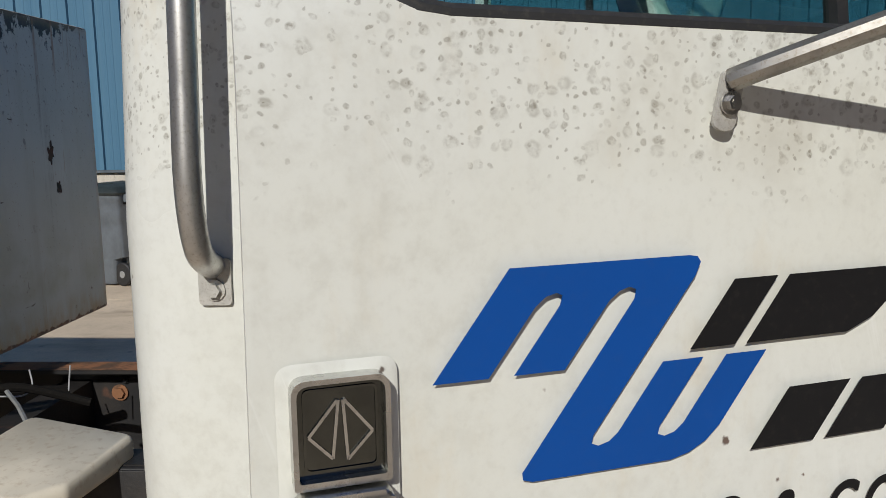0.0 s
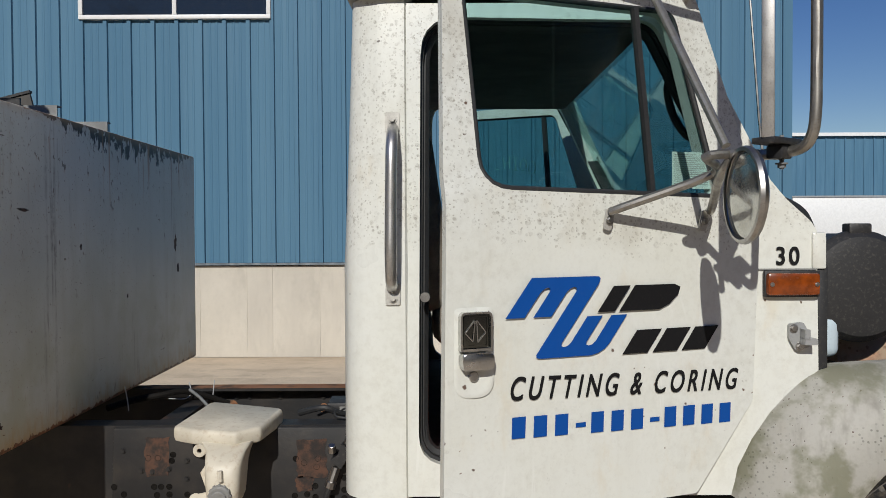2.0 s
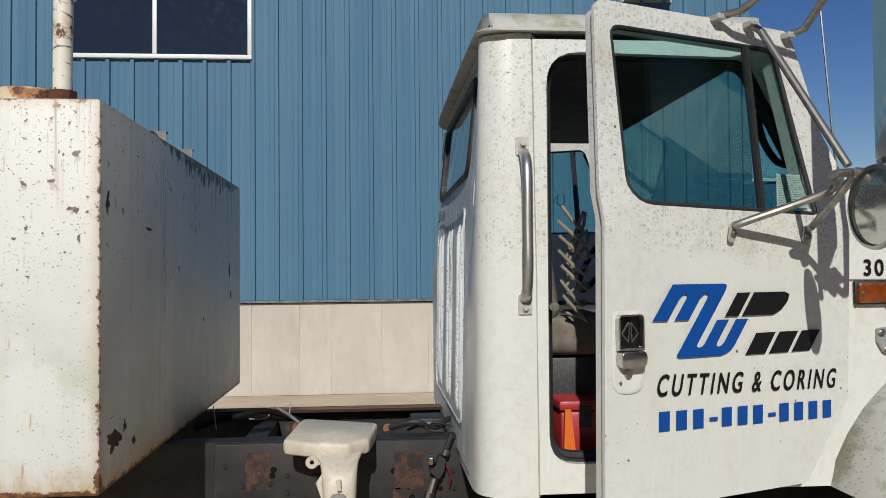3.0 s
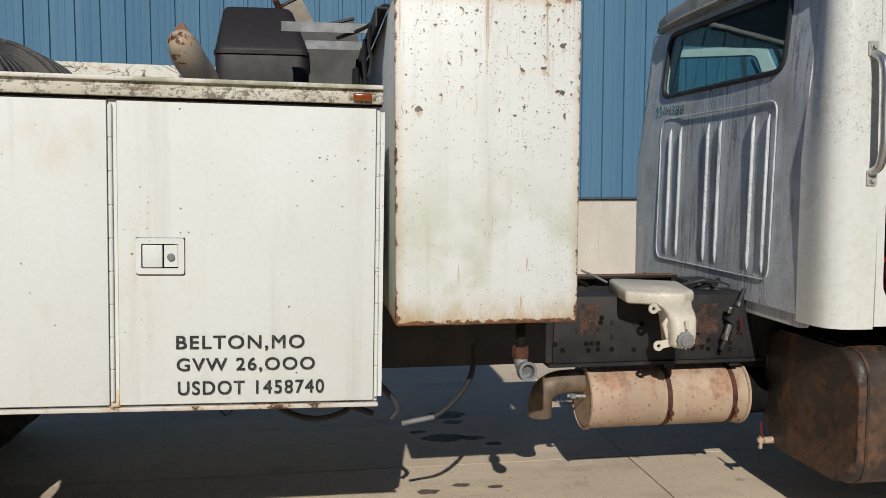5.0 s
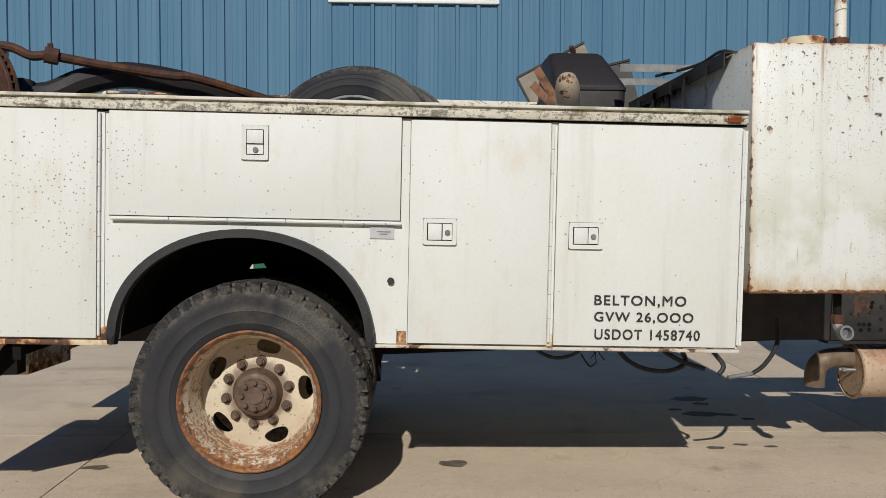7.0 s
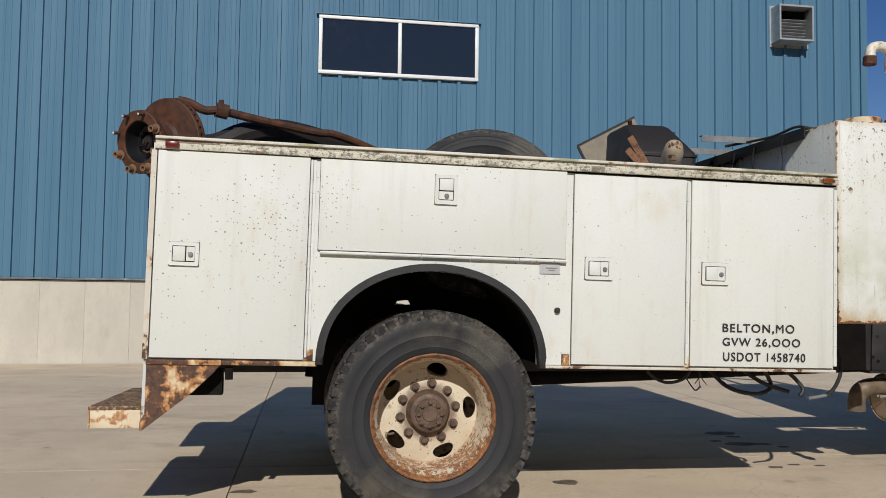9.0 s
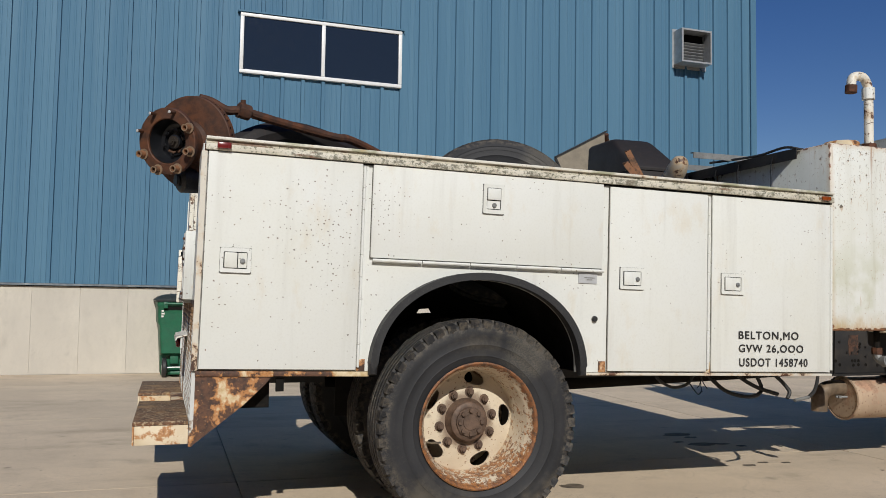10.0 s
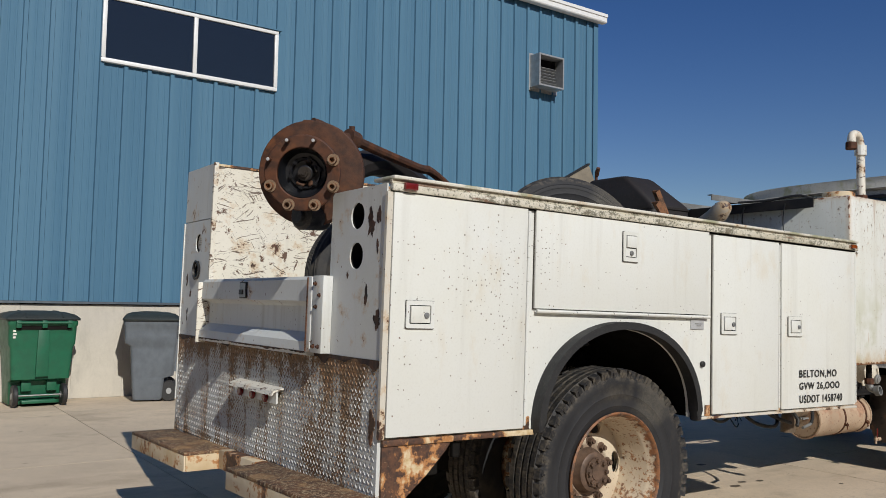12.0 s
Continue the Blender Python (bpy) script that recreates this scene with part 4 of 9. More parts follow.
# unseen belt of trees, added opposite the workshop to cut sky light and darken reflections
bm = bmesh.new()
rows = []
for k in range(121):
    a = radians(170 + 200 * k / 120)
    base_r = 29 + 3 * noise.noise((k * 0.31, 0, 0))
    top = 12.0 + 2.5 * noise.noise((k * 0.22, 5, 0)) + 1.3 * noise.noise((k * 0.9, 9, 0))
    rows.append([bm.verts.new((2 + r * math.cos(a), r * math.sin(a), z)) for r, z in ((base_r, -0.1), (base_r - 1.5, top * 0.3), (base_r - 1.0, top * 0.65), (base_r + 1.0, top), (base_r + 4, top * 0.9), (base_r + 5, -0.1))])
for a, b in zip(rows, rows[1:]):
    for k in range(5):
        bm.faces.new((a[k], a[k + 1], b[k + 1], b[k]))
solid("backdrop", bm, M_TREES, "unseen dark belt of trees added to block low sky light", "trees", kind="structure", smooth=60)

WALL_Y = 8.72
CORNER_X = 10.08
bm = boxes((-16, CORNER_X - 0.02, WALL_Y, WALL_Y + 0.25, 1.222, 6.95))
wall = solid("wall_front", bm, M_SIDING, "blue ribbed steel-clad wall on a pale concrete base", "wall", kind="structure", smooth=0)
bm = boxes((CORNER_X - 0.25, CORNER_X - 0.02, WALL_Y + 0.252, 30, 0, 6.95))
solid("wall_side", bm, M_SIDING, "blue steel-clad end wall of the workshop", "wall", kind="structure", smooth=0)
bm = boxes((-16, CORNER_X - 0.26, 29.7, 30, 0, 6.95), (-16.25, -16.002, WALL_Y + 0.26, 30, 0, 6.95))
solid("wall_back", bm, M_SIDING, "blue steel-clad rear walls of the workshop", "wall", kind="structure", smooth=0)
bm = bmesh.new()
prism(bm, [(WALL_Y - 0.03, 7.06), (19.3, 8.1), (30.1, 7.06), (30.1, 6.96), (19.3, 8.0), (WALL_Y - 0.03, 6.96)], "x", -16.3, CORNER_X + 0.1)
solid("roof", bm, M_ALU, "low-pitched grey metal workshop roof", "roof", kind="structure", smooth=0)
# white box gutter under the eave
bm = bmesh.new()
prism(bm, [(WALL_Y - 0.18, 6.95), (WALL_Y - 0.165, 6.93), (WALL_Y - 0.045, 6.93), (WALL_Y - 0.045, 7.1), (WALL_Y - 0.20, 7.1), (WALL_Y - 0.20, 7.04), (WALL_Y - 0.18, 7.03)], "x", -16.2, CORNER_X + 0.12)
solid("trim_gutter", bm, M_WHITE_TRIM, "white painted metal box gutter along the eave", "gutter", kind="structure")
bm = bmesh.new()
prism(bm, [(WALL_Y - 0.045, 1.236), (WALL_Y - 0.05, 1.218), (WALL_Y - 0.04, 1.218), (WALL_Y + 0.0, 1.224), (WALL_Y + 0.0, 1.246), (WALL_Y - 0.042, 1.246)], "x", -16, CORNER_X)
solid("trim_flashing", bm, M_FLASH, "blue metal drip flashing above the concrete base", "trim", kind="structure", smooth=0)
bm = boxes((CORNER_X - 0.11, CORNER_X + 0.012, WALL_Y - 0.045, WALL_Y + 0.1, 1.248, 6.92))
solid("trim_corner", bm, M_SIDING, "blue folded metal corner trim", "trim", kind="structure", smooth=0)

# concrete base
bm = boxes((-16, CORNER_X - 0.01, WALL_Y + 0.03, WALL_Y + 0.26, -0.05, 1.212))
base = solid("wall_base", bm, M_BASE, "pale cast concrete base wall with form joints", "wall", kind="structure", smooth=0)
# paving under the truck
pave = solid("pavement", boxes((-22, 26, -14, WALL_Y + 0.028, -0.2, -0.013)), M_GROUND, "worn pale concrete paving with oil stains", "paving", kind="structure", smooth=0)

# window
win = thing("window_1", "dark two-pane horizontal window with white frame", "window", kind="structure")
WX0, WX1, WZ0, WZ1 = 0.785, 3.285, 4.43, 5.345
for nm, a in (("window_frame", (WX0, WX1, WZ0, WZ0 + 0.055)), ("window_frame", (WX0, WX1, WZ1 - 0.055, WZ1)),
              ("window_frame", (WX0, WX0 + 0.055, WZ0 + 0.056, WZ1 - 0.056)), ("window_frame", (WX1 - 0.055, WX1, WZ0 + 0.056, WZ1 - 0.056)),
              ("mullion", ((WX0 + WX1) / 2 - 0.028, (WX0 + WX1) / 2 + 0.028, WZ0 + 0.056, WZ1 - 0.056))):
    part(nm, boxes((a[0], a[1], WALL_Y - 0.07, WALL_Y + 0.0, a[2], a[3]), bev=0.006), M_WHITE_TRIM, win)
for a, b in ((WX0 + 0.06, (WX0 + WX1) / 2 - 0.032), ((WX0 + WX1) / 2 + 0.032, WX1 - 0.06)):
    part("pane", boxes((a, b, WALL_Y - 0.045, WALL_Y - 0.03, WZ0 + 0.06, WZ1 - 0.06)), M_DARKGLASS, win, "dark reflective pane", smooth=0)
part("drip_cap", boxes((WX0 - 0.04, WX1 + 0.04, WALL_Y - 0.09, WALL_Y, WZ1 + 0.004, WZ1 + 0.025)), M_SIDING, win, "blue metal drip cap")

# wall vent with a projecting hood
vent = thing("wall_vent", "square galvanised wall vent with louvres", "vent")
VX0, VX1, VZ0, VZ1, VY = 8.31, 8.93, 5.345, 5.945, WALL_Y - 0.3
bm = boxes((VX0, VX0 + 0.03, VY, WALL_Y, VZ0, VZ1), (VX1 - 0.03, VX1, VY, WALL_Y, VZ0, VZ1), (VX0 + 0.03, VX1 - 0.03, VY, WALL_Y, VZ1 - 0.03, VZ1), (VX0 + 0.03, VX1 - 0.03, VY, WALL_Y, VZ0, VZ0 + 0.03))
part("hood", bm, M_ALU, vent, smooth=0)
part("shutter_back", boxes((VX0 + 0.03, VX1 - 0.03, WALL_Y - 0.06, WALL_Y - 0.045, VZ0 + 0.03, VZ1 - 0.03)), M_SHADOW, vent, "dark vent opening", smooth=0)
part("flange", boxes((VX0 - 0.06, VX1 + 0.06, WALL_Y - 0.04, WALL_Y - 0.005, VZ0 - 0.05, VZ1 + 0.05)), M_ALU, vent, smooth=0)
for k in range(7):
    z = VZ0 + 0.06 + k * 0.055
    bm = bmesh.new()
    box(bm, VX0 + 0.035, VX1 - 0.035, -0.03, 0.03, -0.004, 0.004, m=pose(0, VY + 0.21, z, -38))
    part("louvre", bm, M_ALU, vent, smooth=0)

# far things past the corner of the workshop
bm = boxes((30.5, 75, 60, 85, 0, 8.6))
far = thing("far_building", "distant blue steel-clad building with a pale eave", "building")
part("wall", bm, M_SIDING, far, smooth=0)
part("eave", boxes((30.2, 75.3, 59.7, 85.3, 8.6, 8.85)), M_WHITE_TRIM, far, smooth=0)
for k in range(60):
    part("siding_rib", boxes((30.8 + k * 0.73, 30.9 + k * 0.73, 59.93, 59.995, 0.1, 8.55)), M_SIDING, far, smooth=0)
trailer = thing("box_trailer", "white box trailer parked in the distance", "trailer")
part("box", boxes((25.2, 39, 44, 46.6, 1.1, 3.4), bev=0.03), M_WHITE_TRIM, trailer)
part("top_rail", boxes((25.15, 39.05, 43.95, 46.65, 3.4, 3.5)), M_ALU, trailer)
part("chassis", boxes((25.6, 38.6, 44.4, 46.2, 0.85, 1.1)), M_SHADOW, trailer)
for x in (35.2, 36.6):
    for y in (44.15, 46.2):
        bm = bmesh.new()
        cyl(bm, (x, y, 0.5), (x, y + 0.3, 0.5), 0.5, 20)
        part("wheel", bm, M_RUBBER, trailer)

# ---- the truck ----
truck = thing("service_truck", "old white utility service truck with rust and mildew spots", "truck")
BODY = pose(0, 0, 0.80, 0, 1.0, 0)
H = 1.025
LEN = 3.445

# body shell: two side boxes, bed floor and front wall
# near side box as a skin with the wheel opening cut through
ARCH_IN = [(1.318 + 0.522 * math.cos(math.pi * k / 24), 0.442 * math.sin(math.pi * k / 24) ** 0.86) for k in range(25)]
ARCH_IN[0], ARCH_IN[-1] = (1.84, 0.0), (0.796, 0.0)
bm = bmesh.new()
skin = [(0.004, 0.0), (0.004, H - 0.06), (LEN - 0.004, H - 0.06), (LEN - 0.004, 0.0)] + ARCH_IN
prism(bm, skin, "y", 0.012, 0.03)
part("body_side", bm, M_BODY, truck, m=BODY, smooth=0)
for a in ((0.004, LEN - 0.004, 0.031, 0.46, H - 0.09, H - 0.061), (0.004, 0.719, 0.031, 0.439, 0.0, 0.02), (1.916, LEN - 0.031, 0.031, 0.439, 0.0, 0.02), (0.004, 0.7195, 0.44, 0.46, 0.26, H - 0.091), (0.7405, 1.8945, 0.44, 0.46, 0.52, H - 0.091), (1.9155, LEN - 0.0305, 0.44, 0.46, 0.26, H - 0.091), (LEN - 0.03, LEN - 0.004, 0.031, 0.439, 0.0, H - 0.091), (0.72, 0.74, 0.031, 0.439, 0.0, H - 0.091), (1.895, 1.915, 0.031, 0.439, 0.0, H - 0.091)):
    part("inner_panel", boxes(a), M_TAIL, truck, m=BODY, smooth=0)
part("bed_floor", boxes((0.03, 0.74, 0.461, 1.998, 0.25, 0.30), (0.7405, 1.8995, 0.725, 1.73, 0.315, 0.335), (1.9, LEN - 0.004, 0.461, 1.998, 0.25, 0.30), (LEN - 0.05, LEN - 0.004, 0.461, 1.998, 0.301, H - 0.1)), M_TAIL, truck, "scraped steel bed floor and headboard", m=BODY, smooth=0)
# wheel housing over the near wheels
bm = bmesh.new()
out = [(1.318 + 0.56 * math.cos(math.pi * k / 16), 0.5 * math.sin(math.pi * k / 16)) for k in range(17)]
inn = [(1.318 + 0.54 * math.cos(math.pi * k / 16), 0.485 * math.sin(math.pi * k / 16)) for k in range(16, -1, -1)]
prism(bm, out + inn, "y", 0.032, 0.7)
ring(bm, out + [(0.758, -0.3), (1.878, -0.3)], [(1.20, 0.262), (1.29, 0.268), (1.275, 0.292), (1.215, 0.286)], "y", 0.701, 0.72)
part("wheel_housing", bm, M_SHADOW, truck, "wheel housing in a near-black shade tone", m=BODY)
# far side box, taller
bm = prism(bmesh.new(), [(0.004, 0.0), (0.004, 1.325), (LEN - 0.004, 1.325), (LEN - 0.004, 0.0), (1.9, 0.0), (1.9, 0.5), (0.75, 0.5), (0.75, 0.0)], "y", 2.0, 2.46)
part("far_body_side", bm, M_SCRAPED, truck, "scratched and rusting far compartment", m=BODY, smooth=0)

part("panel_edge", boxes((0.002, 0.014, 1.993, 1.999, 0.32, 1.322)), M_GUSSET, truck, "rust-brown worn panel edge", m=BODY, smooth=0)
part("panel_edge", boxes((0.0145, 1.6, 1.993, 1.999, 1.312, 1.3255)), M_GUSSET, truck, "rust-brown worn panel edge", m=BODY, smooth=0)
# fender flare of black rubber
bm = bmesh.new()
fo = [(1.318 + 0.556 * math.cos(math.pi * k / 40), -0.015 + 0.492 * math.sin(math.pi * k / 40) ** 0.88) for k in range(41)]
fi = [(1.318 + 0.519 * math.cos(math.pi * k / 40), -0.015 + 0.457 * math.sin(math.pi * k / 40) ** 0.86) for k in range(40, -1, -1)]
prism(bm, fo + fi, "y", -0.05, 0.011, bev=0.018)
part("fender_flare", bm, M_TRIM_RUBBER, truck, "black rubber wheel-arch flare", m=BODY)

# compartment doors
def latch(parent, x0, x1, z0, z1, upright=False):
    cx, cz = (x0 + x1) / 2, (z0 + z1) / 2
    w, h = (x1 - x0) / 2, (z1 - z0) / 2
    bm = bmesh.new()
    o = rounded([(cx - w, cz - h), (cx + w, cz - h), (cx + w, cz + h), (cx - w, cz + h)], 0.008, 3)
    if upright:
        i = rounded([(cx - w * 0.68, cz - h * 0.72), (cx + w * 0.68, cz - h * 0.72), (cx + w * 0.68, cz + h * 0.78), (cx - w * 0.68, cz + h * 0.78)], 0.005, 3)
    else:
        i = rounded([(cx - w * 0.78, cz - h * 0.68), (cx + w * 0.75, cz - h * 0.68), (cx + w * 0.75, cz + h * 0.68), (cx - w * 0.78, cz + h * 0.68)], 0.005, 3)
    ring(bm, o, i, "y", -0.016, -0.0095)
    # dark plate gives the shade in the latch recess and the outline round it
    part("latch_gasket", boxes((cx - w - 0.001, cx + w + 0.001, -0.0094, -0.0075, cz - h - 0.001, cz + h + 0.001)), M_SHADOW, parent, smooth=0)
    part("paddle_latch", bm, M_BODY, parent)
    bm = bmesh.new()
    if upright:
        box(bm, cx - w * 0.62, cx + w * 0.62, -0.022, -0.009, cz - h * 0.05, cz + h * 0.74, bev=0.003)
        box(bm, cx - w * 0.62, cx + w * 0.62, -0.012, -0.0098, cz - h * 0.66, cz - h * 0.10)
        c = (cx + w * 0.05, cz - h * 0.42)
    else:
        box(bm, cx - w * 0.72, cx + w * 0.1, -0.022, -0.009, cz - h * 0.62, cz + h * 0.62, bev=0.003)
        box(bm, cx + w * 0.16, cx + w * 0.72, -0.012, -0.0098, cz - h * 0.6, cz + h * 0.62)
        c = (cx + w * 0.45, cz - h * 0.05)
    part("paddle", bm, M_BODY, parent)
    bm = bmesh.new()
    cyl(bm, (c[0], -0.008, c[1]), (c[0], -0.02, c[1]), 0.0115, 16, bev=0.002)
    cyl(bm, (c[0], -0.02, c[1]), (c[0], -0.022, c[1]), 0.005, 8)
    part("lock", bm, M_ARM, parent, "dull steel key lock")


def hinge(parent, x, z0, z1):
    bm = bmesh.new()
    n, prof = 9, [(0.0, z0)]
    for k in range(n):
        a, b = z0 + (z1 - z0) * k / n, z0 + (z1 - z0) * (k + 1) / n
        prof += [(0.0035, a), (0.0065, a + 0.003), (0.0065, b - 0.003), (0.0035, b)]
    lathe(bm, prof + [(0.0, z1)], 10, pose(x, -0.001, 0))
    box(bm, x + 0.004, x + 0.02, 0.006, 0.0117, z0, z1)
    part("hinge", bm, M_BODY, parent)


def comp_door(x0, x1, z0, z1, mat, latch_at, upright=False, hinge_x=None, label=""):
    bm = bmesh.new()
    box(bm, x0, x1, -0.005, 0.011, z0, z1, bev=0.003)
    d = part("compartment_door", bm, mat, truck, label, m=BODY)
    part("door_gasket", boxes((x0 - 0.0022, x1 + 0.0022, 0.004, 0.0118, z0 - 0.003, z1 + 0.0012)), M_GASKET, d, "grey rubber door gasket", smooth=0)
    latch(d, *latch_at, upright)
    if hinge_x:
        hinge(d, hinge_x, z0 + 0.01, z1 - 0.01)
    return d


def bz(x, z):
    return z - 0.80 + 0.01746 * x


comp_door(0.012, 0.706, 0.006, 0.962, M_BODY_SPECK, (0.08, 0.214, bz(0.1, 1.227), bz(0.1, 1.336)), hinge_x=0.7155, label="white compartment door peppered with rust specks")
comp_door(0.756, 1.972, 0.525, 0.962, M_BODY, (1.306, 1.416, bz(1.4, 1.543), bz(1.4, 1.686)), True)
door3 = comp_door(2.012, 2.606, 0.006, 0.952, M_BODY, (2.071, 2.212, bz(2.1, 1.19), bz(2.1, 1.301)), hinge_x=2.6155)
door4 = comp_door(2.636, 3.428, 0.006, 0.952, M_BODY, (2.691, 2.835, bz(2.75, 1.173), bz(2.75, 1.285)), hinge_x=3.4365)
# rolled lower edge of the drop door
bm = bmesh.new()
for k in range(5):
    a = 0.765 + k * 0.243
    cyl(bm, (a, -0.008, 0.513), (a + 0.239, -0.008, 0.513), 0.008, 8)
part("hinge", bm, M_BODY, truck, m=BODY)
# stencilled weights and numbers
for txt, x0, x1, z0, z1 in (("BELTON,MO", 2.809, 3.205, 0.928, 0.976), ("GVW 26,OOO", 2.81, 3.238, 0.858, 0.904), ("USDOT 1458740", 2.813, 3.268, 0.787, 0.83)):
    letters("letter", txt, x1 - x0, z1 - z0, M_STENCIL, door4, pose(x0, -0.0092, bz(x0, z0)), bold=0.0018, space=1.16)

# top rail
rail = part("top_rail", boxes((-0.002, LEN + 0.004, -0.021, 0.14, H - 0.014, H), bev=0.004), M_LIP, truck, "grimy lichen-stained top rail", m=BODY)
part("rail_web", boxes((-0.002, LEN + 0.004, -0.006, 0.011, H - 0.0305, H - 0.0145)), M_RAIL, rail, "grimy recess under the lip", smooth=0)
part("rail_face", boxes((-0.002, LEN + 0.004, -0.016, 0.011, H - 0.060, H - 0.031), bev=0.003), M_RAIL, rail)
# dark strip carries both the shade and the grime of the rail gap
part("seam_strip", boxes((-0.0, LEN + 0.002, 0.001, 0.0115, 0.9575, H - 0.0605)), M_SHADOW, rail, "dark strip for the grimy, shaded seam below the rail", smooth=0)
part("marker_lamp", boxes((0.045, 0.105, -0.034, -0.012, H - 0.053, H - 0.026), bev=0.004), M_RED, rail, "dark red marker lamp")
amber = part("marker_lamp", boxes((3.353, 3.412, -0.034, -0.0165, H - 0.052, H - 0.028), bev=0.006), M_AMBER, rail, "amber marker lamp")
part("lamp_base", boxes((3.340, 3.425, -0.0205, -0.0163, H - 0.049, H - 0.031), bev=0.003), M_EXHAUST, amber, "dusty lamp base")
for x in (3.346, 3.419):
    bm = bmesh.new()
    bolt(bm, (x, -0.0205, H - 0.040), (0, -1, 0), 0.0035, 0.003)
    part("screw", bm, M_STEEL, amber)
# maker's plate and filler plug, rusted foot brackets
pl = part("name_plate", boxes((1.844, 1.947, 0.006, 0.0118, bz(1.9, 1.215), bz(1.9, 1.269))), M_PLATE, truck, "small grey metal plate", m=BODY, smooth=0)
for k, (a, b) in enumerate(((0.03, 0.088), (0.045, 0.075))):
    part("print_bar", boxes((1.844 + a, 1.844 + b, 0.004, 0.006, bz(1.9, 1.242 - 0.01 * k), bz(1.9, 1.246 - 0.01 * k))), M_GREYINK, pl, smooth=0)
bm = bmesh.new()
cyl(bm, (1.937, 0.012, bz(1.937, 1.035)), (1.937, -0.006, bz(1.937, 1.035)), 0.0145, 20, bev=0.003)
part("rubber_plug", bm, M_BLACK, truck, "black rubber plug", m=BODY)
for x in (0.73, 1.985, 2.62):
    part("foot_bracket", boxes((x - 0.02, x + 0.02, 0.0055, 0.0117, -0.001, 0.055), bev=0.002), M_RUSTPAINT, truck, "rusted corner bracket", m=BODY)
for a, mat, lab in (((0.0, 0.335, -0.008, 0.012, -0.026, -0.002), M_GUSSET, "rusted folded lower edge"), ((0.3355, 0.77, -0.006, 0.012, -0.024, -0.002), M_GUSSET, "rusted folded lower edge"), ((1.86, LEN, -0.006, 0.012, -0.016, -0.002), M_EDGE, "white folded lower edge with rust spots")):
    part("lower_edge", boxes(a, bev=0.003), mat, truck, lab, m=BODY)

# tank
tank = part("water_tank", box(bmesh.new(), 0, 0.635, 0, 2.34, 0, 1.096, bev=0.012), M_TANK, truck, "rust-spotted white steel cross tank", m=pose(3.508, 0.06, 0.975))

# chassis rails
def channel(y, s):
    bm = bmesh.new()
    prism(bm, [(y, 0.65), (y + s * 0.09, 0.65), (y + s * 0.09, 0.662), (y + s * 0.012, 0.662), (y + s * 0.012, 0.943), (y + s * 0.09, 0.943), (y + s * 0.09, 0.955), (y, 0.955)], "x", -0.0, 7.4)
    return bm
rail_n = part("chassis_rail", channel(0.87, 1), M_FRAME, truck, "black chassis rail with rust patches", smooth=0)
rail_f = part("chassis_rail", channel(1.66, -1), M_FRAME, truck, "black chassis rail with rust patches", smooth=0)
for x in (0.4, 2.2, 3.6, 4.35, 5.4, 6.4):
    part("cross_member", boxes((x, x + 0.09, 0.883, 1.647, 0.7, 0.9)), M_FRAME, truck, smooth=0)

# ---- cab ----
SIDE_Y = 0.22


def lean(x, z):
    return 0.045 * max(0.0, z - 1.55)


def recline(bm):
    """The rear wall of the cab leans forward towards the roof."""
    for v in bm.verts:
        w = min(1.0, max(0.0, (min(v.co.y, 2.49 - v.co.y) - 0.26) / 0.18))
        v.co.x += (0.085 * w * w + 0.02 * (v.co.x < 5.3)) * max(0.0, v.co.z - 1.6)
    return bm


SIDE = [(5.394, 0.90), (5.394, 2.31), (6.175, 2.31), (6.43, 1.80), (6.475, 1.745), (6.545, 1.68), (6.56, 1.655), (6.565, 1.256), (6.50, 1.21), (6.43, 1.14), (6.375, 1.06), (6.335, 0.98), (6.32, 0.90)]
OPENING = rounded([(5.424, 0.99), (6.17, 0.985), (6.34, 1.19), (6.37, 1.71), (6.10, 2.258), (5.436, 2.272)], [0.09, 0.05, 0.06, 0.05, 0.07, 0.11])
bm = bmesh.new()
ring(bm, SIDE, OPENING, "y", SIDE_Y, SIDE_Y + 0.03, lean)
cab_side = part("cab_side", bm, M_CAB, truck)
# inner jamb and black rubber seal round the doorway
bm = bmesh.new()
inner = [(5.91 + (p[0] - 5.91) * 0.985, 1.62 + (p[1] - 1.62) * 0.988) for p in OPENING]
ring(bm, OPENING, inner, "y", SIDE_Y + 0.031, SIDE_Y + 0.09, lean)
part("door_jamb", bm, M_TRIM_RUBBER, truck, "black door jamb")
bm = bmesh.new()
tube(bm, [(p[0], SIDE_Y + 0.07 + lean(*p), p[1]) for p in inner + inner[:2]], 0.02, 8)
part("door_seal", bm, M_TRIM_RUBBER, truck, "black rubber door seal")
bm = boxes((5.40, 6.31, SIDE_Y + 0.004, SIDE_Y + 0.09, 0.915, 0.965), bev=0.01)
part("sill", bm, M_CAB, truck)
# far side with an open doorway, its door swung out
FAR_DOORWAY = rounded([(5.444, 0.99), (6.17, 0.985), (6.34, 1.19), (6.37, 1.75), (6.10, 2.300), (5.448, 2.309)], [0.09, 0.05, 0.06, 0.05, 0.07, 0.10])
FAR_SIDE = [(x, z + (0.03 if z > 2.2 else 0.0)) for x, z in SIDE]
bm = bmesh.new()
ring(bm, FAR_SIDE, FAR_DOORWAY, "y", 2.27, 2.235, lambda x, z: -3.2 * lean(x, z))
part("far_cab_side", bm, M_CAB, truck)
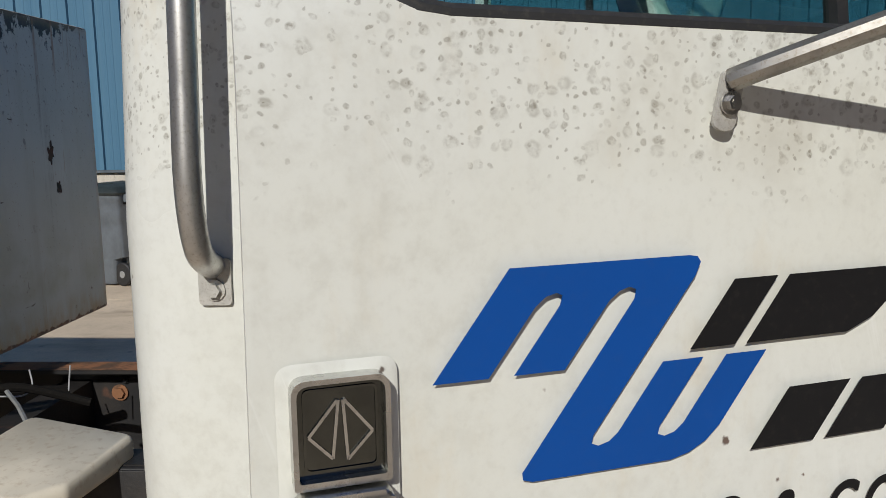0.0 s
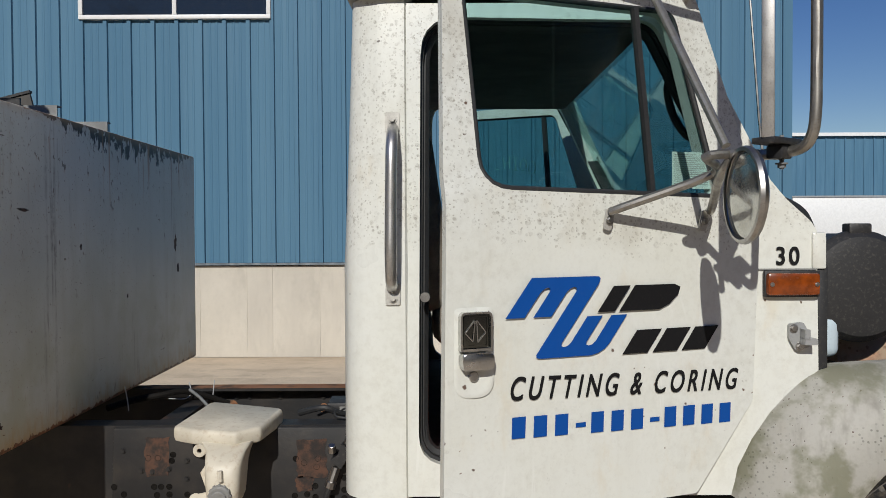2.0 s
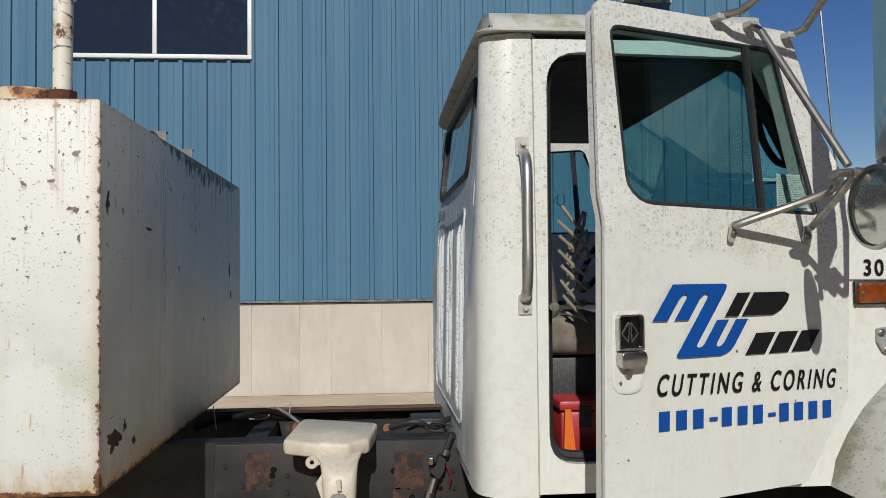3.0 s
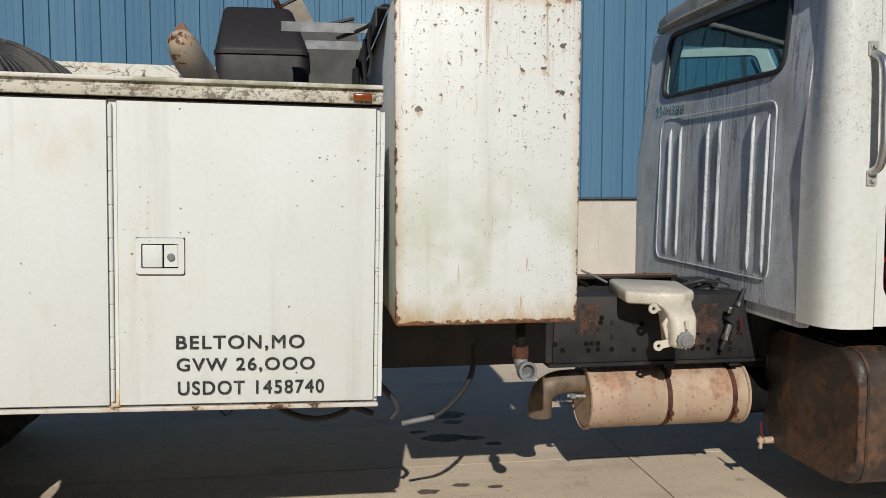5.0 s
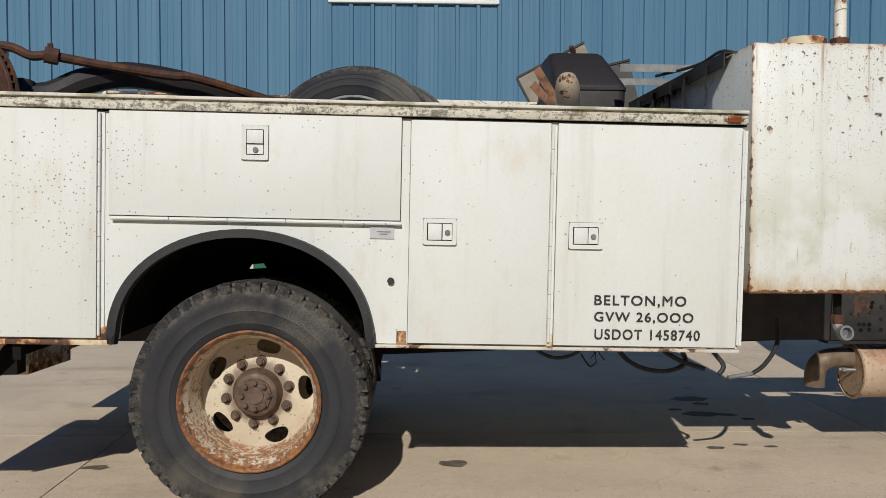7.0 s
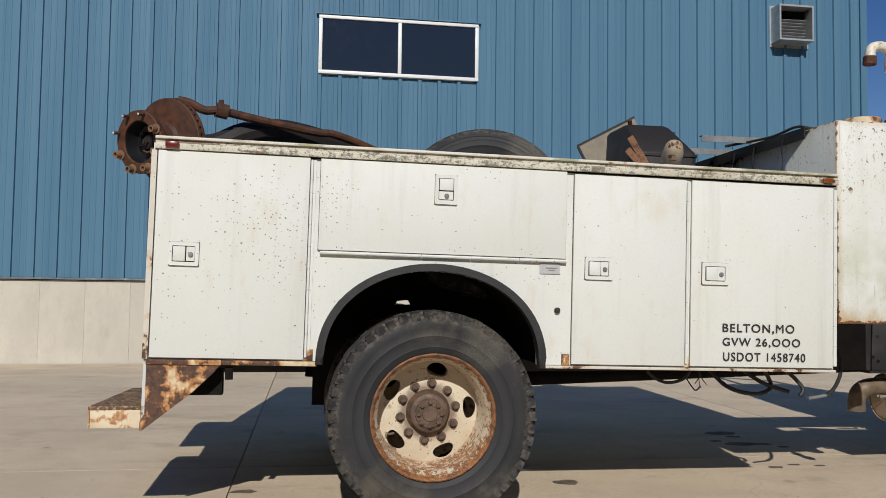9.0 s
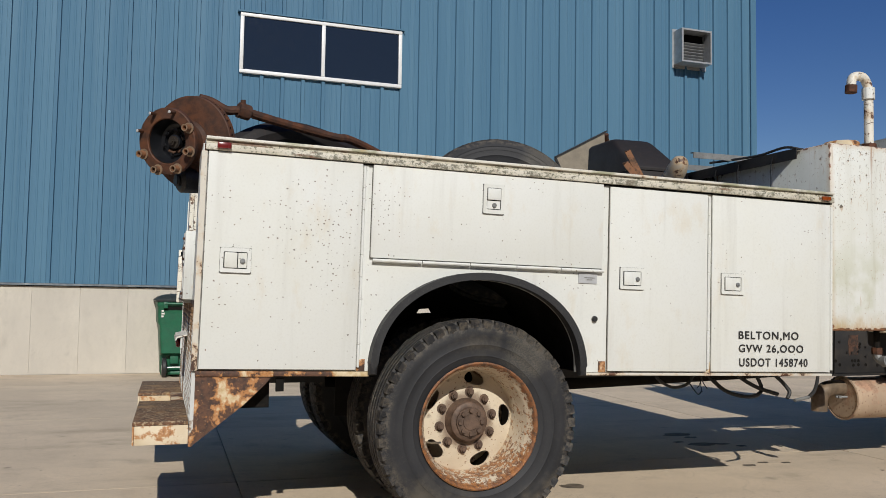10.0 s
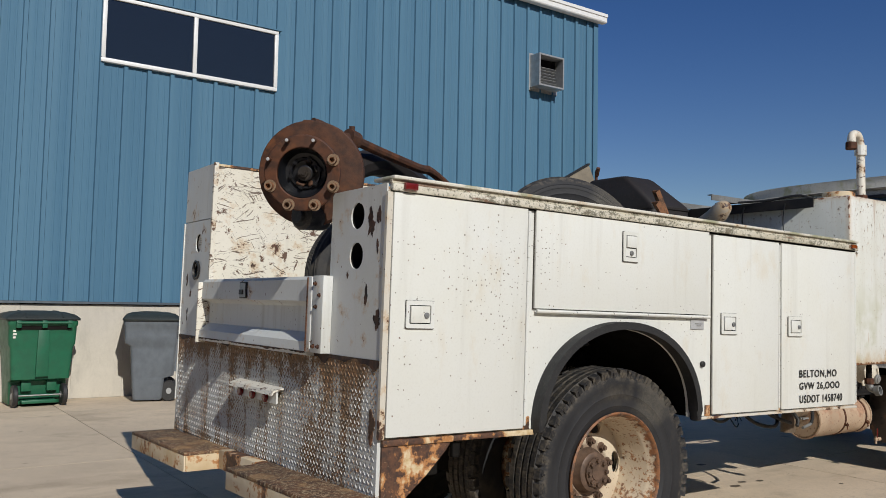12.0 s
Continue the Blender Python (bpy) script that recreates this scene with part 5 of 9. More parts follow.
FD_OUT = rounded([(-1.04, 0.985), (-0.255, 0.985), (-0.063, 1.225), (-0.058, 1.80), (-0.31, 2.365), (-1.035, 2.385)], [0.03, 0.02, 0.02, 0.02, 0.06, 0.05])
FD_WIN = rounded([(-0.972, 1.82), (-0.185, 1.80), (-0.362, 2.300), (-0.978, 2.328)], [0.085, 0.02, 0.06, 0.05])
bm = bmesh.new()
ring(bm, FD_OUT, FD_WIN, "y", -0.012, 0.0)
fdoor = part("far_cab_door", bm, M_CAB, truck, "white far cab door standing open", m=pose(6.429, 2.2655, 0, 0, 0, -42))
bm = bmesh.new()
ring(bm, [(-0.55 + (p[0] + 0.55) * 0.975, 1.68 + (p[1] - 1.68) * 0.985) for p in FD_OUT], FD_WIN, "y", -0.05, -0.0125)
part("inner_panel", bm, M_CAB, fdoor, "white inner door panel")
bm = bmesh.new()
tube(bm, [(p[0], -0.035, p[1]) for p in FD_WIN + FD_WIN[:2]], 0.010, 8)
part("window_seal", bm, M_TRIM_RUBBER, fdoor, "black rubber window seal")
bm = bmesh.new()
prism(bm, [(-0.462, 2.308), (-0.440, 2.308), (-0.402, 1.815), (-0.426, 1.815)], "y", -0.04, -0.02)
part("vent_divider", bm, M_TRIM_RUBBER, fdoor, "black window divider bar")
bm = bmesh.new()
tube(bm, [(-0.418, 0.06, 2.29), (-0.33, 0.08, 2.10), (-0.225, 0.10, 1.89)], 0.011, 8)
part("mirror_arm", bm, M_BLACK, fdoor, "dark mirror arm outside the glass")
bm = bmesh.new()
prism(bm, FD_WIN, "y", -0.032, -0.028)
pane = part("far_window", bm, M_GLASS, fdoor, "green-tinted side glass", smooth=0)
pane.visible_shadow = False
bm = bmesh.new()
for stroke in (
    [(-0.80, 2.03), (-0.79, 2.018), (-0.772, 2.02)],
    [(-0.735, 2.085), (-0.728, 2.02)], [(-0.690, 2.09), (-0.690, 2.018)], [(-0.731, 2.048), (-0.690, 2.055)],
    [(-0.672, 2.085), (-0.632, 2.078)], [(-0.652, 2.08), (-0.645, 2.01)], [(-0.662, 2.008), (-0.626, 2.004)],
    [(-0.590 + 0.022 * math.cos(0.5 * k), 2.035 + 0.034 * math.sin(0.5 * k)) for k in range(14)],
    [(-0.530 + 0.026 * math.cos(0.5 * k + 2), 2.015 + 0.036 * math.sin(0.5 * k + 2)) for k in range(13)],
):
    tube(bm, [(x, -0.0335, z) for x, z in stroke], 0.0022, 5)
part("marker_scrawl", bm, M_MARKER, pane, "dark marker scrawl on the glass")
# rounded rear corners and rear wall
for sgn in (1, -1):
    bm = bmesh.new()
    arc = [(p.x, p.y) for p in smooth_path([(5.389, 0.22, 0), (5.33, 0.221, 0), (5.28, 0.228, 0), (5.245, 0.245, 0), (5.22, 0.272, 0), (5.207, 0.31, 0), (5.202, 0.36, 0), (5.2, 0.44, 0)], 3)]
    loop = arc + [(x + 0.02, max(y, 0.245) + (0.0 if y > 0.3 else 0.01)) for x, y in reversed(arc)]
    prism(bm, loop, "z", 0.89, 2.327)
    bmesh.ops.bisect_plane(bm, geom=bm.verts[:] + bm.edges[:] + bm.faces[:], plane_co=(0, 0, 1.55), plane_no=(0, 0, 1))
    for v in bm.verts:
        v.co.y += lean(0, v.co.z) * (1.0 if sgn == 1 else 3.2)
        if sgn == -1:
            v.co.y = 2.49 - v.co.y
    part("cab_corner", recline(bm), M_CAB, truck)
REAR_WIN = rounded([(0.645, 1.938), (1.90, 1.946), (1.885, 2.298), (0.652, 2.287)], 0.08)
bm = bmesh.new()
ring(bm, [(0.441, 0.92), (2.049, 0.92), (2.049, 1.56), (1.962, 2.338), (0.441, 2.338)], REAR_WIN, "x", 5.2, 5.225)
cab_back = part("cab_back", recline(bm), M_CAB_BACK, truck, "grimy grey-streaked white cab rear wall")
for y in (1.736, 1.604, 1.287, 1.161, 0.849, 0.724):
    bm = bmesh.new()
    tube(bm, [(5.205, y, 1.06), (5.203, y, 1.10), (5.203, y, 1.72), (5.205, y, 1.76)], [0.003, 0.0085, 0.0085, 0.003], 10)
    part("pressed_rib", recline(bm), M_CAB_BACK, cab_back)
bm = bmesh.new()
loop = rounded([(0.66, 1.03), (1.86, 1.03), (1.86, 1.815), (0.66, 1.815)], 0.07)
tube(bm, [(5.2, y, z) for y, z in loop + loop[:1]], 0.004, 6)
part("pressed_edge", recline(bm), M_CAB_BACK, cab_back)
bm = bmesh.new()
tube(bm, [(5.2, y, z) for y, z in REAR_WIN + REAR_WIN[:2]], 0.014, 8)
part("rear_window_seal", recline(bm), M_TRIM_RUBBER, truck, "black rubber window seal")
bm = bmesh.new()
prism(bm, REAR_WIN, "x", 5.203, 5.207)
pane = part("rear_window", recline(bm), M_GLASS, truck, "green-tinted rear glass", smooth=0)
pane.visible_shadow = False
part("rear_lower_lip", boxes((5.21, 5.26, 0.43, 2.06, 0.86, 0.921), bev=0.01), M_CAB_BACK, truck)

# scrawled marker note beside the window
for x, w in ((1.965, 0.03), (1.915, 0.03)):
    bm = bmesh.new()
    tube(bm, [(5.1985, x - 0.5 * w + 0.014 * math.cos(2 * math.pi * k / 14), 1.868 + 0.028 * math.sin(2 * math.pi * k / 14)) for k in range(13)], 0.0022, 5)
    part("marker_stroke", recline(bm), M_MARKER, cab_back)
letters("marker_letter", "IH388", 0.27, 0.05, M_MARKER, cab_back, pose(5.2243, 1.862, 1.842, 0, 3, -90), "faded green marker scrawl", shear=0.15)

# roof
def crown(y):
    return 0.022 * (1.0 - min(1.0, abs(y - 1.165) / 0.94) ** 3)


bm = bmesh.new()
top = []
for k in range(41):
    u = math.sin(math.pi * (k / 40 - 0.5))
    top.append((1.165 + 0.918 * u, 2.339 + 0.066 * (1.0 - abs(u) ** 18) ** 0.5 + 0.05 * (1.0 - u ** 4)))
prism(bm, top, "x", 5.262, 6.15, bev=0.022)
roof = part("cab_roof", bm, M_ROOF, truck, "grey lichen-speckled cab roof with a soft crown", smooth=50)
bm = bmesh.new()
rows = []
for k in range(41):
    u = math.sin(math.pi * (k / 40 - 0.5))
    y = 1.165 + 0.94 * u
    r = 0.09 if y < 1.165 else 0.22
    edge = max(0.0, abs(y - 1.165) - (0.94 - r)) / r
    x0 = 5.219 + 0.9 * r * (1.0 - math.sqrt(max(0.0, 1.0 - edge * edge)))
    z = 2.329 + crown(y)
    rows.append([bm.verts.new(p) for p in ((x0 + 0.004, y, z), (x0, y, z + 0.005), (x0 + 0.004, y, z + 0.010), (6.165, y, z + 0.010), (6.165, y, z))])
for p, q in zip(rows, rows[1:]):
    for k in range(5):
        bm.faces.new((p[k], p[(k + 1) % 5], q[(k + 1) % 5], q[k]))
bm.faces.new(rows[0])
bm.faces.new(rows[-1])
part("drip_lip", bm, M_ROOF, roof)
# windscreen frame, glass, cowl and firewall
for y in (0.262, 2.168):
    part("windscreen_pillar", prism(bmesh.new(), [(6.10, 2.30), (6.16, 2.30), (6.45, 1.75), (6.385, 1.77)], "y", y, y + 0.06), M_DARKCLOTH, truck)
bm = bmesh.new()
prism(bm, [(6.137, 2.30), (6.142, 2.30), (6.425, 1.76), (6.42, 1.76)], "y", 0.323, 2.167)
pane = part("windscreen", bm, M_GLASS, truck, "green-tinted windscreen", smooth=0)
pane.visible_shadow = False
bm = bmesh.new()
prism(bm, [(6.385, 1.2), (6.558, 1.2), (6.558, 1.655), (6.47, 1.742), (6.385, 1.765)], "y", SIDE_Y + 0.031, 2.234)
part("cowl", bm, M_CAB, truck)
bm = boxes((6.559, 6.595, SIDE_Y + 0.004, SIDE_Y + 0.05, 1.24, 1.56), bev=0.008)
part("cowl_seal", bm, M_TRIM_RUBBER, truck, "black rubber bonnet seal")
bm = bmesh.new()
tube(bm, smooth_path([(6.50, 0.32, 1.735), (6.56, 0.34, 1.705), (6.60, 0.36, 1.64), (6.62, 0.38, 1.60)]), 0.022, 8)
part("wiring_hose", bm, M_TRIM_RUBBER, truck, "black corrugated hose")
part("cowl_edge", boxes((6.545, 6.585, 0.215, 0.31, 1.545, 1.65), bev=0.006), M_CAB, truck)
# seam, unit number, amber lamp and bonnet catch on the cowl
part("seam", boxes((6.375, 6.558, SIDE_Y - 0.003, SIDE_Y - 0.0004, 1.543, 1.547)), M_GREYINK, truck, "dirty seam line", smooth=0)
letters("digit", "30", 0.064, 0.05, M_INK, truck, pose(6.444, SIDE_Y - 0.0005, 1.558), bold=0.0025, space=1.25)
lamp = part("side_lamp", boxes((6.409, 6.557, 0.19, 0.2195, 1.472, 1.535), bev=0.008), M_AMBER, truck, "amber side indicator lamp")
part("lamp_base", boxes((6.404, 6.562, 0.205, 0.2192, 1.466, 1.541), bev=0.004), M_BLACK, lamp, "dark lamp base")
for x in (6.420, 6.546):
    bm = bmesh.new()
    bolt(bm, (x, 0.19, 1.5035), (0, -1, 0), 0.004, 0.002)
    part("screw", bm, M_STEEL, lamp)
bm = bmesh.new()
prism(bm, rounded([(6.475, 1.39), (6.515, 1.395), (6.535, 1.36), (6.535, 1.325), (6.495, 1.315), (6.475, 1.35)], 0.008, 3), "y", 0.206, 0.2195)
catch = part("bonnet_catch", bm, M_ALU, truck, "grey metal bonnet catch bracket")
bm = bmesh.new()
box(bm, 6.505, 6.54, 0.17, 0.205, 1.335, 1.352)
box(bm, 6.505, 6.52, 0.17, 0.205, 1.353, 1.378)
part("catch_hook", bm, M_ALU, catch)
bm = bmesh.new()
bolt(bm, (6.487, 0.206, 1.378), (0, -1, 0), 0.008)
part("bolt", bm, M_STEEL, catch)
bm = bmesh.new()
bolt(bm, (6.505, 0.206, 1.327), (0, -1, 0), 0.008)
part("bolt", bm, M_STEEL, catch)
# antenna whip beyond the cowl
bm = bmesh.new()
tube(bm, [(6.50, 0.42, 1.72), (6.47, 0.42, 2.0), (6.40, 0.42, 2.9)], [0.006, 0.004, 0.0025], 6)
cyl(bm, (6.50, 0.42, 1.70), (6.50, 0.42, 1.77), 0.014, 10)
part("antenna", bm, M_STEEL, truck, "thin whip antenna")

# grab handle
bm = bmesh.new()
tube(bm, smooth_path([(5.356, SIDE_Y + 0.012, 1.95), (5.356, SIDE_Y - 0.03, 1.925), (5.355, SIDE_Y - 0.058, 1.87), (5.353, SIDE_Y - 0.066, 1.72), (5.352, SIDE_Y - 0.07, 1.60), (5.352, SIDE_Y - 0.05, 1.525), (5.352, SIDE_Y - 0.006, 1.50)], 5), 0.0165, 14)
grab = part("grab_handle", bm, M_TUBE, truck, "pitted stainless grab handle")
for z in (1.977, 1.469):
    bm = bmesh.new()
    yy = SIDE_Y + lean(0, z)
    lo_, hi_ = (0.02, 0.04) if z < 1.7 else (0.036, 0.02)
    prism(bm, rounded([(5.333, z - lo_), (5.375, z - lo_), (5.375, z + hi_), (5.333, z + hi_)], 0.006, 3), "y", yy - 0.006, yy - 0.0006)
    bolt(bm, (5.354, yy - 0.006, z), (0, -1, 0), 0.009)
    part("mounting_plate", bm, M_SATIN, grab, "bolted steel end plate")

# the open door, swung out on its front hinges
DOOR = pose(6.429, 0.2245, 0, 0, 0, 21.5)
D_OUT = rounded([(-1.005, 0.935), (-0.255, 0.935), (-0.063, 1.175), (-0.034, 1.79), (-0.236, 2.322), (-0.985, 2.325)], [0.03, 0.02, 0.02, 0.02, 0.05, 0.04])
D_WIN = rounded([(-0.887, 1.766), (-0.166, 1.750), (-0.306, 2.256), (-0.931, 2.256)], [0.085, 0.02, 0.05, 0.03])


def belt(x, z):
    return 0.03 * max(0.0, min(1.0, (z - 1.72) / 0.1)) + 0.03 * max(0, z - 1.8)


bm = bmesh.new()
ring(bm, D_OUT, D_WIN, "y", 0.0, 0.012, belt)
door = part("cab_door", bm, M_CAB, truck, "white cab door standing ajar with painted lettering", m=DOOR)
bm = bmesh.new()
inn = [(-0.53 + (p[0] + 0.53) * 0.975, 1.62 + (p[1] - 1.62) * 0.985) for p in D_OUT]
ring(bm, inn, [(-0.56 + (p[0] + 0.56) * 0.99, 1.99 + (p[1] - 1.99) * 0.99) for p in D_WIN], "y", 0.0125, 0.055, belt)
part("inner_panel", bm, M_CAB, door, "white inner door panel")
bm = bmesh.new()
tube(bm, [(p[0], 0.006 + belt(*p), p[1]) for p in D_WIN + D_WIN[:2]], 0.008, 8)
part("window_seal", bm, M_TRIM_RUBBER, door, "black rubber window seal")
bm = bmesh.new()
prism(bm, [(-0.441, 2.252), (-0.427, 2.252), (-0.371, 1.757), (-0.385, 1.757)], "y", 0.028, 0.048)
part("vent_divider", bm, M_TRIM_RUBBER, door, "black window divider bar")
bm = bmesh.new()
prism(bm, D_WIN, "y", 0.040, 0.044)
pane = part("side_window", bm, M_GLASS, door, "green-tinted door glass", smooth=0)
pane.visible_shadow = False
note = part("window_notice", boxes((-0.305, -0.176, 0.0445, 0.046, 1.772, 1.874)), M_PAPER, door, "printed paper notice behind the glass", smooth=0)
for k in range(17):
    part("print_bar", boxes((-0.299, -0.299 + (0.114 if k % 4 else 0.072), 0.0436, 0.0444, 1.866 - k * 0.0054, 1.8672 - k * 0.0054)), M_GREYINK, note, smooth=0)
# pull latch in its pressed pan with a soft rolled rim
bm = bmesh.new()
rows = []
for grow, y in ((0.0, -0.0003), (0.003, -0.0013), (0.008, -0.0018), (0.013, -0.0013), (0.016, -0.0006)):
    loop = rounded([(-0.976 + grow, 1.25 + grow), (-0.870 - grow, 1.25 + grow), (-0.870 - grow, 1.472 - grow), (-0.976 + grow, 1.472 - grow)], [0.045, 0.045, 0.016, 0.016], 6)
    rows.append([bm.verts.new((p[0], y, p[1])) for p in loop])
for a, c in zip(rows, rows[1:]):
    for k in range(len(a)):
        bm.faces.new((a[k], a[(k + 1) % len(a)], c[(k + 1) % len(a)], c[k]))
bm.faces.new(rows[-1])
part("latch_pan", bm, M_CAB, door, smooth=60)
bm = bmesh.new()
o = rounded([(-0.965, 1.367), (-0.881, 1.367), (-0.881, 1.462), (-0.965, 1.462)], [0.003, 0.003, 0.014, 0.014], 5)
i = rounded([(-0.9605, 1.3735), (-0.8855, 1.3735), (-0.8855, 1.4575), (-0.9605, 1.4575)], [0.003, 0.003, 0.011, 0.011], 5)
ring(bm, o, i, "y", -0.019, -0.0007)
lt = part("door_latch", bm, M_CHROME, door, "worn chrome pull latch")
bm = bmesh.new()
prism(bm, rounded([(-0.9603, 1.3737), (-0.8857, 1.3737), (-0.8857, 1.4573), (-0.9603, 1.4573)], [0.002, 0.002, 0.010, 0.010], 5), "y", -0.010, -0.003)
part("latch_face", bm, M_DARKCHROME, lt, smooth=0)
bm = bmesh.new()
ring(bm, rounded([(-0.955, 1.379), (-0.891, 1.379), (-0.891, 1.452), (-0.955, 1.452)], 0.006, 4), rounded([(-0.953, 1.381), (-0.893, 1.381), (-0.893, 1.450), (-0.953, 1.450)], 0.005, 4), "y", -0.0116, -0.0101)
part("pressed_border", bm, M_DARKCHROME, lt)
bm = bmesh.new()
prism(bm, rounded([(-0.961, 1.322), (-0.885, 1.322), (-0.881, 1.345), (-0.883, 1.364), (-0.963, 1.364), (-0.965, 1.345)], 0.008, 4), "y", -0.03, -0.004, bev=0.005)
part("pull", bm, M_CHROME, lt, smooth=40)
bm = bmesh.new()
for p, q in (((-0.926, 1.441), (-0.951, 1.411)), ((-0.951, 1.411), (-0.931, 1.390)), ((-0.931, 1.390), (-0.925, 1.441)), ((-0.920, 1.441), (-0.896, 1.411)), ((-0.896, 1.411), (-0.918, 1.388)), ((-0.918, 1.388), (-0.921, 1.441))):
    d = Vector((q[0] - p[0], 0, q[1] - p[1]))
    side = d.cross(Vector((0, 1, 0))).normalized() * 0.0013
    prism(bm, [(p[0] - side.x, p[1] - side.z), (q[0] - side.x, q[1] - side.z), (q[0] + side.x, q[1] + side.z), (p[0] + side.x, p[1] + side.z)], "y", -0.0125, -0.0101)
part("emblem", bm, M_CHROME, lt, "embossed bright chevrons", smooth=0)
bm = bmesh.new()
cyl(bm, (-0.926, -0.0005, 1.304), (-0.926, -0.009, 1.304), 0.0125, 20, bev=0.002)
cyl(bm, (-0.926, -0.009, 1.304), (-0.926, -0.0102, 1.304), 0.0075, 14)
part("key_lock", bm, M_STEEL, door, "steel key lock")
bm = bmesh.new()
cyl(bm, (5.445, 0.30, 1.471), (5.445, 0.215, 1.471), 0.008, 10)
cyl(bm, (5.445, 0.228, 1.471), (5.445, 0.212, 1.471), 0.014, 12)
part("striker_pin", bm, M_STEEL, truck, "steel door striker pin")

# signwriting on the door: the emblem, its blocks and the lines below
def slant(u, z):
    return (u + 0.74 * (z - 1.44), z)


def block(name, pts, mat, r=0.0):
    bm = bmesh.new()
    P = [slant(*p) for p in pts]
    prism(bm, rounded(P, r, 4) if r else P, "y", -0.0005, -0.0002)
    return part(name, bm, mat, door, smooth=0)


M_PTS = [(-0.838, 1.44), (-0.838, 1.540)] + [(-0.650, 1.540), (-0.640, 1.5385), (-0.632, 1.533), (-0.628, 1.52)] + [(-0.628, 1.437), (-0.628, 1.36)]
# left leg of the lower half, closed bottom, then the two open slots
W_PTS = [(-0.628, 1.372), (-0.624, 1.364), (-0.614, 1.361), (-0.605, 1.364), (-0.601, 1.372), (-0.601, 1.437), (-0.555, 1.437), (-0.555, 1.372), (-0.551, 1.364), (-0.541, 1.361), (-0.532, 1.364), (-0.528, 1.372), (-0.528, 1.437), (-0.480, 1.437), (-0.480, 1.365), (-0.485, 1.350), (-0.497, 1.340), (-0.515, 1.335), (-0.664, 1.335), (-0.676, 1.338), (-0.682, 1.345), (-0.682, 1.437)]
M_SLOTS = [(-0.682, 1.502), (-0.687, 1.511), (-0.696, 1.514), (-0.704, 1.511), (-0.709, 1.502), (-0.709, 1.44), (-0.760, 1.44), (-0.760, 1.502), (-0.764, 1.511), (-0.772, 1.514), (-0.781, 1.511), (-0.785, 1.502), (-0.785, 1.44)]
block("emblem_shape", M_PTS[:-2] + W_PTS + M_SLOTS, M_BLUE)
block("emblem_block", [(-0.577, 1.446), (-0.525, 1.446), (-0.525, 1.513), (-0.577, 1.513)], M_INK)
block("emblem_block", [(-0.511, 1.446), (-0.385, 1.446), (-0.362, 1.46), (-0.352, 1.485), (-0.360, 1.505), (-0.385, 1.513), (-0.511, 1.513)], M_INK)
for a, b in ((-0.417, -0.338), (-0.322, -0.243), (-0.228, -0.150)):
    block("emblem_block", [(a, 1.332), (b, 1.332), (b, 1.394), (a, 1.394)], M_INK)
letters("letter", "CUTTING & CORING", 0.707, 0.058, M_INK, door, pose(-0.824, -0.0004, 1.236, 0, 1.9, 0), bold=0.0022, shear=0.28, space=1.38)
x = -0.822
for k, w in enumerate([0.046] * 3 + [0.03] + [0.046] * 3 + [0.03] + [0.046] * 4):
    z = 1.139 - 0.026 * (x + 0.82)
    dash = w < 0.04
    bm = bmesh.new()
    pts = [(x, z + 0.017), (x + w, z + 0.017), (x + w, z + 0.029), (x, z + 0.029)] if dash else [(x, z), (x + w - 0.008, z), (x + w - 0.006, z + 0.054), (x + 0.002, z + 0.054)]
    prism(bm, pts, "y", -0.0005, -0.0002)
    part("number_bar", bm, M_BLUE, door, smooth=0)
    x += w + 0.0152

# mirrors and their arms, carried by the door
JX = Vector((6.172, -0.180, 1.836))
bm = bmesh.new()
lathe(bm, [(0.0, 0.004), (0.055, 0.003), (0.093, 0.0), (0.100, -0.002)], 36)
NRM = Vector((-1.0, -0.03, 0.0)).normalized()
MR = Matrix.Translation((6.162, -0.287, 1.735)) @ NRM.to_track_quat("Z", "Y").to_matrix().to_4x4()
rm = part("round_mirror", bm, M_MIRROR, truck, "round convex mirror with a dusty face", m=MR)
bm = bmesh.new()
lathe(bm, [(0.099, 0.006), (0.107, 0.005), (0.110, -0.004), (0.105, -0.014), (0.08, -0.026), (0.03, -0.034), (0.0, -0.035)], 36)
part("mirror_shell", bm, M_STEEL, rm, "steel mirror shell")
MH = pose(6.201, -0.327, 1.862, 0, 0, -22.5)
bm = boxes((-0.011, 0.013, 0.006, 0.215, 0.0, 0.64), bev=0.008)
wm = part("tall_mirror", bm, M_DARKCHROME, truck, "tall chrome west-coast mirror", m=MH)
part("mirror_glass", boxes((-0.0135, -0.0112, 0.016, 0.207, 0.012, 0.628)), M_MIRROR, wm, smooth=0)
part("mirror_trim", boxes((-0.0135, 0.014, -0.002, 0.0055, -0.004, 0.644), bev=0.003), M_TUBE, wm, "bright rolled steel edge")
MB = pose(6.238, -0.285, 1.843, 0, 0, 38)
br = part("mirror_bracket", boxes((-0.058, 0.058, -0.028, 0.028, 0.003, 0.017), bev=0.003), M_BLACK, truck, "black mirror bracket plate", m=MB)
part("bracket_clamp", boxes((-0.012, 0.03, -0.02, 0.02, -0.028, 0.0025), bev=0.004), M_BLACK, br)
bm = bmesh.new()
cyl(bm, (0.02, 0.0, -0.05), (0.02, 0.0, 0.026), 0.005, 8)
bolt(bm, (0.02, 0.0, -0.036), (0, 0, -1), 0.009, 0.008)
part("bolt", bm, M_ARM, br)
bm = bmesh.new()
tube(bm, [(6.205, -0.235, 1.83), (6.207, -0.24, 1.80), (6.21, -0.245, 1.765)], 0.013, 8, 0.4)
